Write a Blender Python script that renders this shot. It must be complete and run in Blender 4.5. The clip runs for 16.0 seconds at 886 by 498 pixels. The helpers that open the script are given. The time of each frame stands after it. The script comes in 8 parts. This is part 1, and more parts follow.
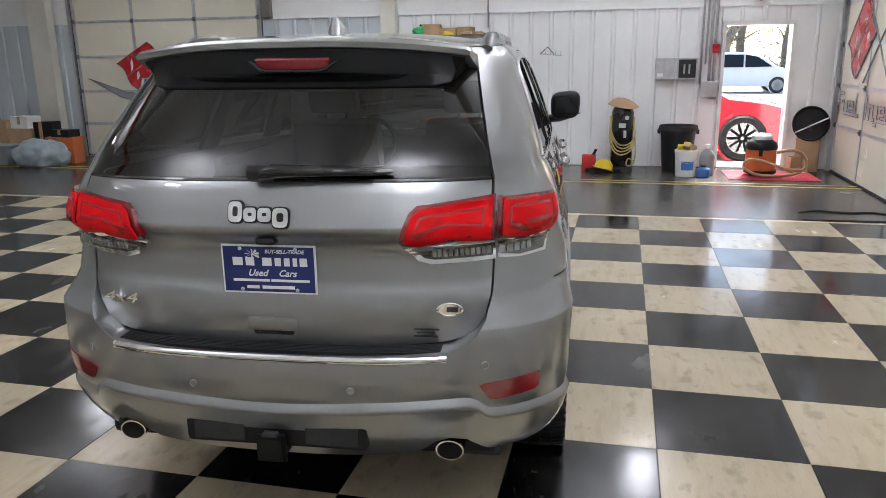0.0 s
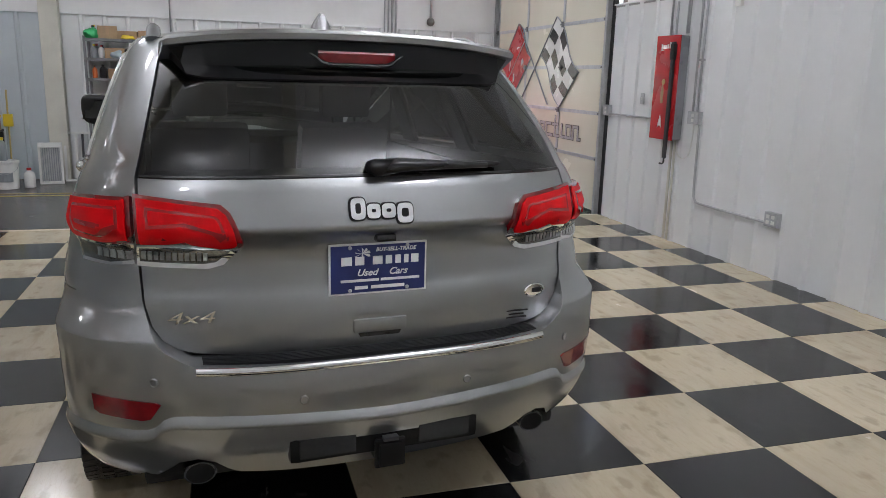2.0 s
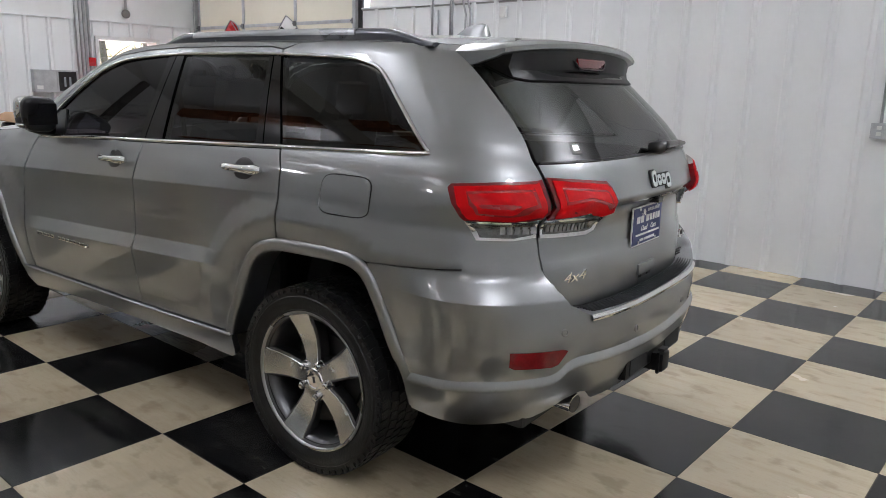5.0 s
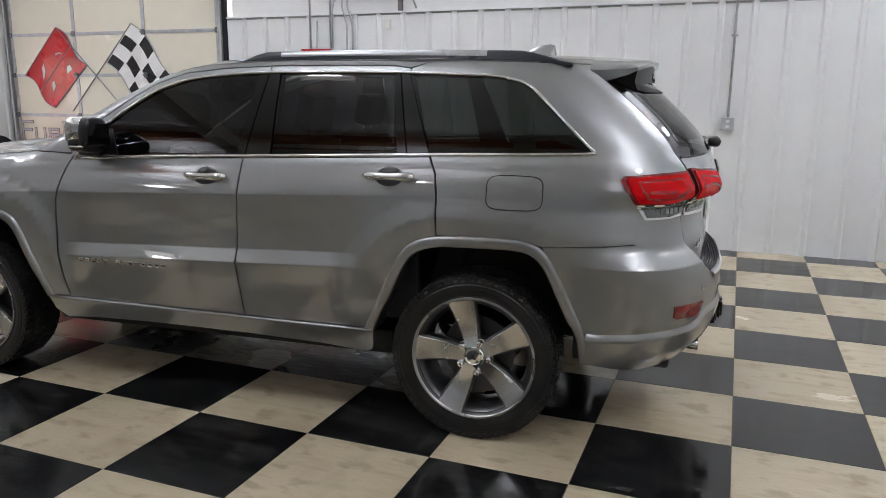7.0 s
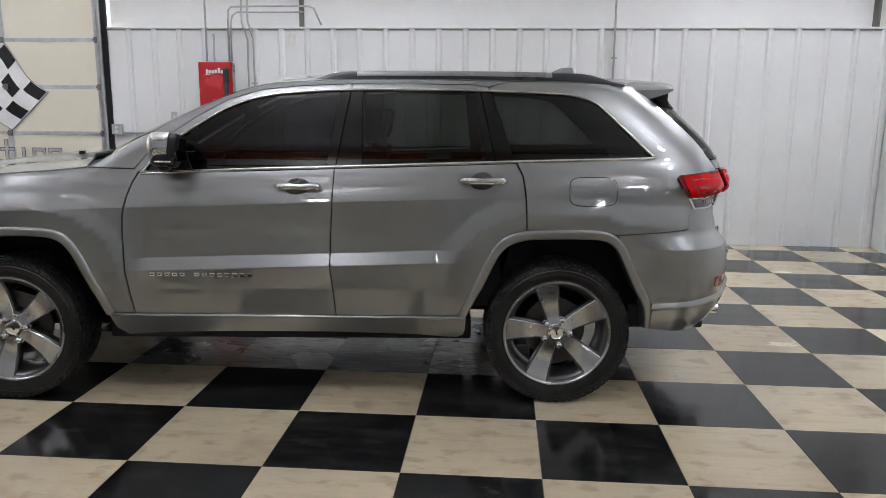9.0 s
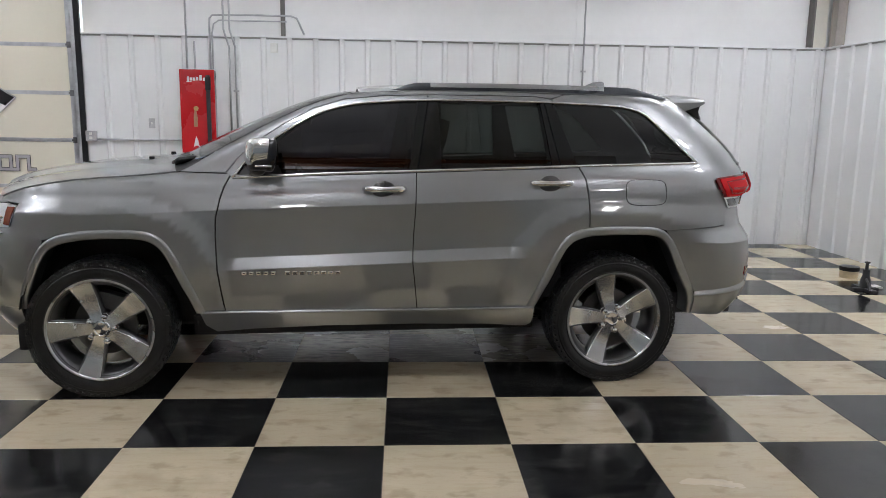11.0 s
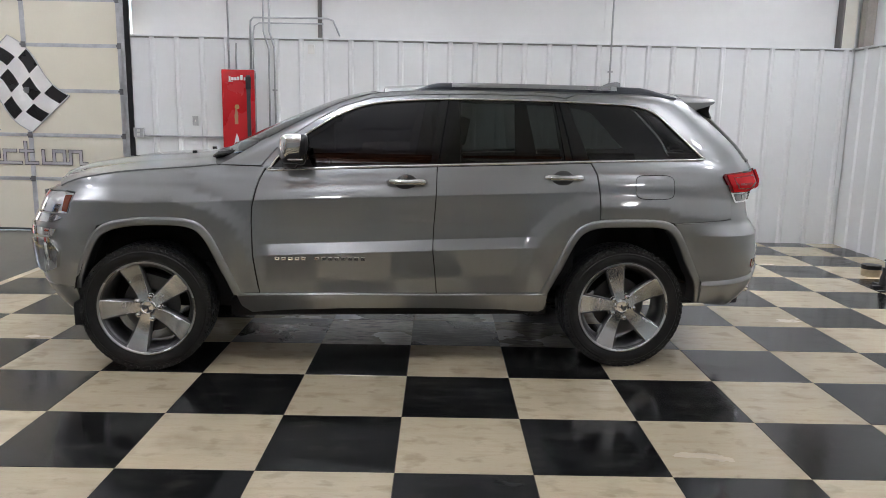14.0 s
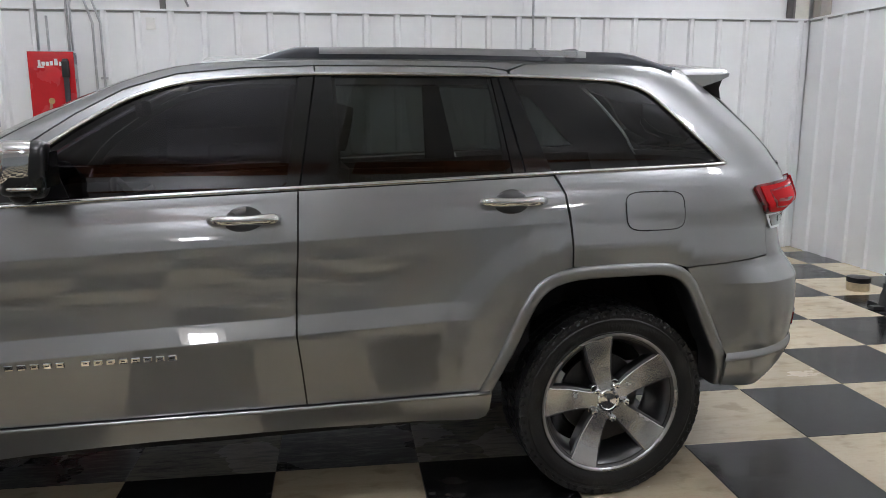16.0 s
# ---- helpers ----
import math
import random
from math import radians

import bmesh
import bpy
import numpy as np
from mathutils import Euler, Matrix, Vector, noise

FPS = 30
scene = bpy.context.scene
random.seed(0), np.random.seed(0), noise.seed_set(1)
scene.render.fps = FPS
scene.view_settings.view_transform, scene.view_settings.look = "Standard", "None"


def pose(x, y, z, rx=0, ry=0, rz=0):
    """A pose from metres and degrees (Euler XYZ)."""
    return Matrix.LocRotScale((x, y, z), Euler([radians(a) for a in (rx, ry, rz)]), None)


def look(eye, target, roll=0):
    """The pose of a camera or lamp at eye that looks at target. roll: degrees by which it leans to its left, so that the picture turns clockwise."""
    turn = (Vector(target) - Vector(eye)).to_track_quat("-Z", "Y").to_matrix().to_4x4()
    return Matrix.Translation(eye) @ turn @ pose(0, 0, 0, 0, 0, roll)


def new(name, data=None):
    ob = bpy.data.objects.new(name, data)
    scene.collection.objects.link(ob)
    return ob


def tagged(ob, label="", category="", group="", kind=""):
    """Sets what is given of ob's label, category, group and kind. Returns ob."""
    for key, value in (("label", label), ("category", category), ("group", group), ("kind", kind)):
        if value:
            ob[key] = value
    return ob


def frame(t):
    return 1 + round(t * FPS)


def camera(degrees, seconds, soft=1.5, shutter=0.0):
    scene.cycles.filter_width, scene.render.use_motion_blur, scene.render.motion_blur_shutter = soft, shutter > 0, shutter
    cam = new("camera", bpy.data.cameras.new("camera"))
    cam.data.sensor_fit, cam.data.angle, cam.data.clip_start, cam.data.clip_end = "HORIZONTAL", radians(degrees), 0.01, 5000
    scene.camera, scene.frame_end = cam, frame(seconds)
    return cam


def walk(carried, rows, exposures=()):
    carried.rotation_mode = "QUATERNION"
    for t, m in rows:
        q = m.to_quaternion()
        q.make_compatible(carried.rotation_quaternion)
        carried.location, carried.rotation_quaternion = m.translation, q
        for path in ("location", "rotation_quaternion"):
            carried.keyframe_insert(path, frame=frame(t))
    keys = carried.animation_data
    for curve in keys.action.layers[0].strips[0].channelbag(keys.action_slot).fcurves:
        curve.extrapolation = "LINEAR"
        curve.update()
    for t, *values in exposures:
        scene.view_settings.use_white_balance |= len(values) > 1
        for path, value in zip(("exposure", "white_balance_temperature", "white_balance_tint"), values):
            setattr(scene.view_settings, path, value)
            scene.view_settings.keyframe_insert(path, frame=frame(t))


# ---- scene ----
cam = camera(61.6, 16.0, soft=0.55)
LAMP_POWER = 17.5
EXPOSURES = ((0, 1.2), (1, 0.98), (2, 0.86), (3, 1.05), (4, 1.1), (7, 1.19), (11, 1.22), (16, 1.2))
PATH = [
    (0, (2.23, -2.395, 1.634), (1.777, -0.512, 1.137), -0.8),
    (0.5, (1.861, -2.512, 1.627), (1.694, -0.581, 1.133), 0.5),
    (1, (1.498, -2.533, 1.62), (1.629, -0.596, 1.136), -0.3),
    (1.5, (1.126, -2.526, 1.593), (1.524, -0.621, 1.132), 0.9),
    (2, (0.76, -2.488, 1.57), (1.33, -0.624, 1.121), 1.6),
    (2.5, (0.372, -2.419, 1.551), (1.128, -0.616, 1.129), 1.9),
    (3, (-0.041, -2.344, 1.536), (0.84, -0.597, 1.122), 1.9),
    (3.5, (-0.395, -2.207, 1.517), (0.708, -0.591, 1.104), 1.6),
    (4, (-0.755, -2.03, 1.529), (0.541, -0.567, 1.108), 2.3),
    (4.5, (-1.161, -1.869, 1.537), (0.221, -0.487, 1.112), 2.5),
    (4.7, (-1.304, -1.788, 1.527), (0.117, -0.447, 1.1), 2.1),
    (6.8, (-2.617, -0.648, 1.528), (-0.811, 0.101, 1.107), 0.4),
    (7, (-2.742, -0.522, 1.543), (-0.92, 0.191, 1.132), 0.4),
    (7.5, (-2.97, -0.201, 1.531), (-1.114, 0.433, 1.141), 0.1),
    (8, (-3.176, 0.129, 1.553), (-1.277, 0.628, 1.173), 0.1),
    (8.2, (-3.27, 0.269, 1.55), (-1.351, 0.686, 1.172), 0.2),
    (10.3, (-3.766, 1.555, 1.555), (-1.802, 1.471, 1.185), 1.0),
    (10.5, (-3.789, 1.642, 1.554), (-1.826, 1.538, 1.19), 1.1),
    (11, (-3.935, 1.754, 1.546), (-1.969, 1.641, 1.194), 0.9),
    (11.5, (-4.138, 1.751, 1.55), (-2.171, 1.658, 1.198), 1.0),
    (12, (-4.255, 1.689, 1.549), (-2.289, 1.613, 1.191), 1.2),
    (12.5, (-4.314, 1.651, 1.548), (-2.347, 1.607, 1.186), 1.0),
    (13, (-4.319, 1.646, 1.551), (-2.352, 1.618, 1.191), 0.8),
    (13.5, (-4.308, 1.653, 1.548), (-2.34, 1.628, 1.193), 1.1),
    (14, (-4.237, 1.655, 1.539), (-2.268, 1.642, 1.184), 1.1),
    (14.5, (-3.878, 1.702, 1.511), (-1.912, 1.686, 1.146), 1.4),
    (15, (-3.413, 1.693, 1.489), (-1.449, 1.631, 1.117), 1.2),
    (15.5, (-2.909, 1.623, 1.518), (-0.95, 1.477, 1.142), 1.1),
    (16, (-2.385, 1.518, 1.51), (-0.437, 1.253, 1.14), -0.1),
]
walk(cam, [(t, look(eye, target, roll)) for t, eye, target, roll in PATH], EXPOSURES)

# ---- daylight outside, and the exposure ----
world = bpy.data.worlds.new("sky")
scene.world = world
world.use_nodes = True
wt = world.node_tree
sky = wt.nodes.new("ShaderNodeTexSky")
sky.sky_type, sky.sun_disc = "NISHITA", False
sky.sun_elevation, sky.sun_rotation = radians(48), radians(20)
wt.links.new(sky.outputs[0], wt.nodes["Background"].inputs[0])
wt.nodes["Background"].inputs[1].default_value = 0.15

sun = new("sun", bpy.data.lights.new("sun", "SUN"))
sun.data.energy, sun.data.angle, sun.data.color = 5.0, radians(3), (1, 0.95, 0.88)
sun.matrix_world = look((0, 0, 20), (-2.3, -6.2, 13.0))
sun.location = (6, 30, 20)

# Added lamp outside, out of view, reinforcing the sky's light through the doorway.
sky_fill = new("doorway_sky_fill", bpy.data.lights.new("doorway_sky_fill", "AREA"))
sky_fill.data.shape, sky_fill.data.size, sky_fill.data.size_y = "RECTANGLE", 1.3, 1.0
sky_fill.data.energy, sky_fill.data.color = 105, (0.95, 0.97, 1.0)
sky_fill.matrix_world = look((4.07, 10.5, 2.9), (4.0, 6.5, 0.2))

CEIL = 4.7          # height of the ceiling
LAMP_Z = 3.8
LAMPS = [(x, y) for x in (-5.6, -1.4, 2.7) for y in (-2.3, 2.6, 6.8)]
for x, y in LAMPS:
    lamp = new("ceiling_lamp_light", bpy.data.lights.new("ceiling_lamp_light", "AREA"))
    lamp.data.shape, lamp.data.size, lamp.data.size_y = "RECTANGLE", 0.32, 0.32
    share = {-5.6: 0.46, -1.4: 0.82, 2.7: 1.15}[x] * ({-5.6: 0.9, -1.4: 0.9, 2.7: 1.2}[x] if y < 0 else 1.12 if y > 6 else 1.0)
    lamp.data.energy, lamp.data.color = LAMP_POWER * 0.5 * share, (0.90, 0.92, 1.02)
    lamp.matrix_world = pose(x, y, LAMP_Z - 0.055)
    # Added upward fill lamp, no part of the fixture; brightens the ceiling.
    up = new("ceiling_uplight_fill", bpy.data.lights.new("ceiling_uplight_fill", "AREA"))
    up.data.shape, up.data.size, up.data.size_y = "RECTANGLE", 0.5, 0.5
    up.data.energy, up.data.color = LAMP_POWER * 1.65 * share, (0.90, 0.92, 1.02)
    up.matrix_world = pose(x, y, LAMP_Z + 0.03, 180)

# ---- materials ----
def nodes_of(name):
    m = bpy.data.materials.new(name)
    m.use_nodes = True
    t = m.node_tree
    return m, t, t.nodes["Principled BSDF"]


def add(t, kind, **values):
    n = t.nodes.new(kind)
    for key, v in values.items():
        n.inputs[key].default_value = v
    return n


def noise_of(t, coord, scale, detail=4.0, stretch=(1, 1, 1)):
    mp = t.nodes.new("ShaderNodeMapping")
    mp.inputs["Scale"].default_value = stretch
    t.links.new(coord, mp.inputs[0])
    n = add(t, "ShaderNodeTexNoise", Scale=scale, Detail=detail)
    t.links.new(mp.outputs[0], n.inputs["Vector"])
    return n.outputs[0]


def ramp(t, value, stops):
    r = t.nodes.new("ShaderNodeValToRGB")
    while len(r.color_ramp.elements) < len(stops):
        r.color_ramp.elements.new(0.5)
    for e, (at, c) in zip(r.color_ramp.elements, stops):
        e.position, e.color = at, (*c, 1) if len(c) == 3 else c
    t.links.new(value, r.inputs[0])
    return r.outputs[0]


def mix(t, a, b, fac, mode="MIX"):
    m = t.nodes.new("ShaderNodeMix")
    m.data_type, m.blend_type = "RGBA", mode
    for s, v in ((0, fac), (6, a), (7, b)):
        if isinstance(v, (int, float)):
            m.inputs[s].default_value = v
        elif isinstance(v, tuple):
            m.inputs[s].default_value = (*v, 1)
        else:
            t.links.new(v, m.inputs[s])
    return m.outputs[2]


def math_node(t, op, a, b):
    m = t.nodes.new("ShaderNodeMath")
    m.operation = op
    for s, v in ((0, a), (1, b)):
        if isinstance(v, (int, float)):
            m.inputs[s].default_value = v
        else:
            t.links.new(v, m.inputs[s])
    return m.outputs[0]


def mat(name, base, rough=0.5, metal=0.0, var=0.12, scale=3.0, fine=60.0, bump=0.05, coat=0.0, stretch=(1, 1, 1), dirt=None, each=0.0, spec=0.5):
    """A surface whose colour and gloss wander at two scales, with a fine relief. each: how much single pieces differ."""
    m, t, p = nodes_of(name)
    co = t.nodes.new("ShaderNodeTexCoord").outputs["Object"]
    big, small = noise_of(t, co, scale, 5, stretch), noise_of(t, co, fine, 3, stretch)
    lo, hi = tuple(c * (1 - var) for c in base), tuple(min(1, c * (1 + var)) for c in base)
    col = ramp(t, big, [(0.3, lo), (0.7, hi)])
    col = mix(t, col, ramp(t, small, [(0.3, (1 - var,) * 3), (0.7, (1, 1, 1))]), 0.6, "MULTIPLY")
    if dirt:
        col = mix(t, col, dirt, ramp(t, noise_of(t, co, scale * 0.7, 8), [(0.55, (0, 0, 0)), (0.72, (0.6, 0.6, 0.6))]))
    if each:
        rnd = t.nodes.new("ShaderNodeObjectInfo").outputs["Random"]
        col = mix(t, col, ramp(t, rnd, [(0, (1 - each,) * 3), (1, (1, 1, 1))]), 1.0, "MULTIPLY")
    t.links.new(col, p.inputs["Base Color"])
    r = ramp(t, big, [(0.3, (rough * 0.85,) * 3), (0.75, (min(1, rough * 1.2),) * 3)])
    t.links.new(r, p.inputs["Roughness"])
    p.inputs["Metallic"].default_value = metal
    p.inputs["Specular IOR Level"].default_value = spec
    p.inputs["Coat Weight"].default_value = coat
    p.inputs["Coat Roughness"].default_value = 0.04
    if bump:
        b = add(t, "ShaderNodeBump", Strength=bump, Distance=0.004)
        t.links.new(small, b.inputs["Height"])
        t.links.new(b.outputs[0], p.inputs["Normal"])
    return m


def tile_mat(name, base, streak, grime, rough, streak_amount, fine=1.0, dirty=1.0):
    m, t, p = nodes_of(name)
    co = t.nodes.new("ShaderNodeTexCoord").outputs["Object"]
    info = t.nodes.new("ShaderNodeObjectInfo").outputs["Random"]
    off = t.nodes.new("ShaderNodeVectorMath")
    off.operation = "ADD"
    sh = t.nodes.new("ShaderNodeCombineXYZ")
    t.links.new(math_node(t, "MULTIPLY", info, 91.0), sh.inputs[0])
    t.links.new(math_node(t, "MULTIPLY", info, 37.0), sh.inputs[1])
    t.links.new(co, off.inputs[0])
    t.links.new(sh.outputs[0], off.inputs[1])
    co = off.outputs[0]
    big = noise_of(t, co, 1.6, 6)
    col = ramp(t, big, [(0.3, tuple(c * 0.86 for c in base)), (0.7, base)])
    st = noise_of(t, co, 3.2 * fine, 8, (5.5, 0.9, 1))
    col = mix(t, col, streak, ramp(t, st, [(0.5, (0, 0, 0)), (0.72, (streak_amount,) * 3)]))
    smudge = noise_of(t, co, 2.3, 7)
    col = mix(t, col, grime, ramp(t, smudge, [(0.6, (0, 0, 0)), (0.78, (0.55 * dirty,) * 3)]))
    scuff = noise_of(t, co, 11.0, 10, (1.0, 0.55, 1))
    col = mix(t, col, grime, ramp(t, scuff, [(0.56, (0, 0, 0)), (0.66, (0.4 * dirty,) * 3)]))
    vein = noise_of(t, co, 7.0, 12, (4.5, 0.7, 1))
    col = mix(t, col, streak, ramp(t, vein, [(0.47, (0, 0, 0)), (0.495, (streak_amount * 0.45,) * 3), (0.52, (0, 0, 0))]))
    fleck = noise_of(t, co, 55.0, 4)
    col = mix(t, col, streak, ramp(t, fleck, [(0.62, (0, 0, 0)), (0.72, (0.2,) * 3)]))
    col = mix(t, col, ramp(t, info, [(0, (0.86,) * 3), (1, (1, 1, 1))]), 1.0, "MULTIPLY")
    t.links.new(col, p.inputs["Base Color"])
    gl = mix(t, ramp(t, big, [(0.3, (rough * 0.7,) * 3), (0.7, (rough * 1.5,) * 3)]), (0.42, 0.42, 0.42), ramp(t, noise_of(t, co, 2.0, 8, (2.2, 0.9, 1)), [(0.5, (0, 0, 0)), (0.8, (0.7,) * 3)]))
    t.links.new(gl, p.inputs["Roughness"])
    b = add(t, "ShaderNodeBump", Strength=0.2, Distance=0.003)
    t.links.new(noise_of(t, co, 11.0, 10), b.inputs["Height"])
    t.links.new(b.outputs[0], p.inputs["Normal"])
    return m


def glow_mat(name, colour, strength):
    m, t, p = nodes_of(name)
    p.inputs["Base Color"].default_value = (*colour, 1)
    p.inputs["Emission Color"].default_value = (*colour, 1)
    p.inputs["Emission Strength"].default_value = strength
    return m


def pane_mat(name, tint, rough=0.0, ior=1.9):
    """A thin pane: tinted see-through with a glossy skin."""
    m, t, p = nodes_of(name)
    t.nodes.remove(p)
    tr, gl, fr, mx = (t.nodes.new("ShaderNode" + k) for k in ("BsdfTransparent", "BsdfGlossy", "Fresnel", "MixShader"))
    tr.inputs[0].default_value = (*tint, 1)
    gl.inputs["Roughness"].default_value = rough
    fr.inputs[0].default_value = ior
    t.links.new(fr.outputs[0], mx.inputs[0])
    t.links.new(tr.outputs[0], mx.inputs[1])
    t.links.new(gl.outputs[0], mx.inputs[2])
    t.links.new(mx.outputs[0], t.nodes["Material Output"].inputs[0])
    return m


def paint_mat(name, base):
    m, t, p = nodes_of(name)
    co = t.nodes.new("ShaderNodeTexCoord").outputs["Object"]
    flake = noise_of(t, co, 900, 2)
    col = ramp(t, flake, [(0.3, tuple(c * 0.82 for c in base)), (0.7, tuple(c * 1.15 for c in base))])
    col = mix(t, col, (0.13, 0.12, 0.10), ramp(t, noise_of(t, co, 2.2, 8), [(0.6, (0, 0, 0)), (0.8, (0.08,) * 3)]))
    t.links.new(col, p.inputs["Base Color"])
    p.inputs["Metallic"].default_value = 0.92
    t.links.new(ramp(t, noise_of(t, co, 1.5, 6), [(0.3, (0.38,) * 3), (0.7, (0.41,) * 3)]), p.inputs["Roughness"])
    p.inputs["Coat Weight"].default_value = 1.0
    p.inputs["Coat IOR"].default_value = 2.1
    t.links.new(ramp(t, noise_of(t, co, 6, 6), [(0.4, (0.008,) * 3), (0.75, (0.03,) * 3)]), p.inputs["Coat Roughness"])
    b = add(t, "ShaderNodeBump", Strength=0.02, Distance=0.002)
    t.links.new(noise_of(t, co, 350, 2), b.inputs["Height"])
    t.links.new(b.outputs[0], p.inputs["Normal"])
    return m


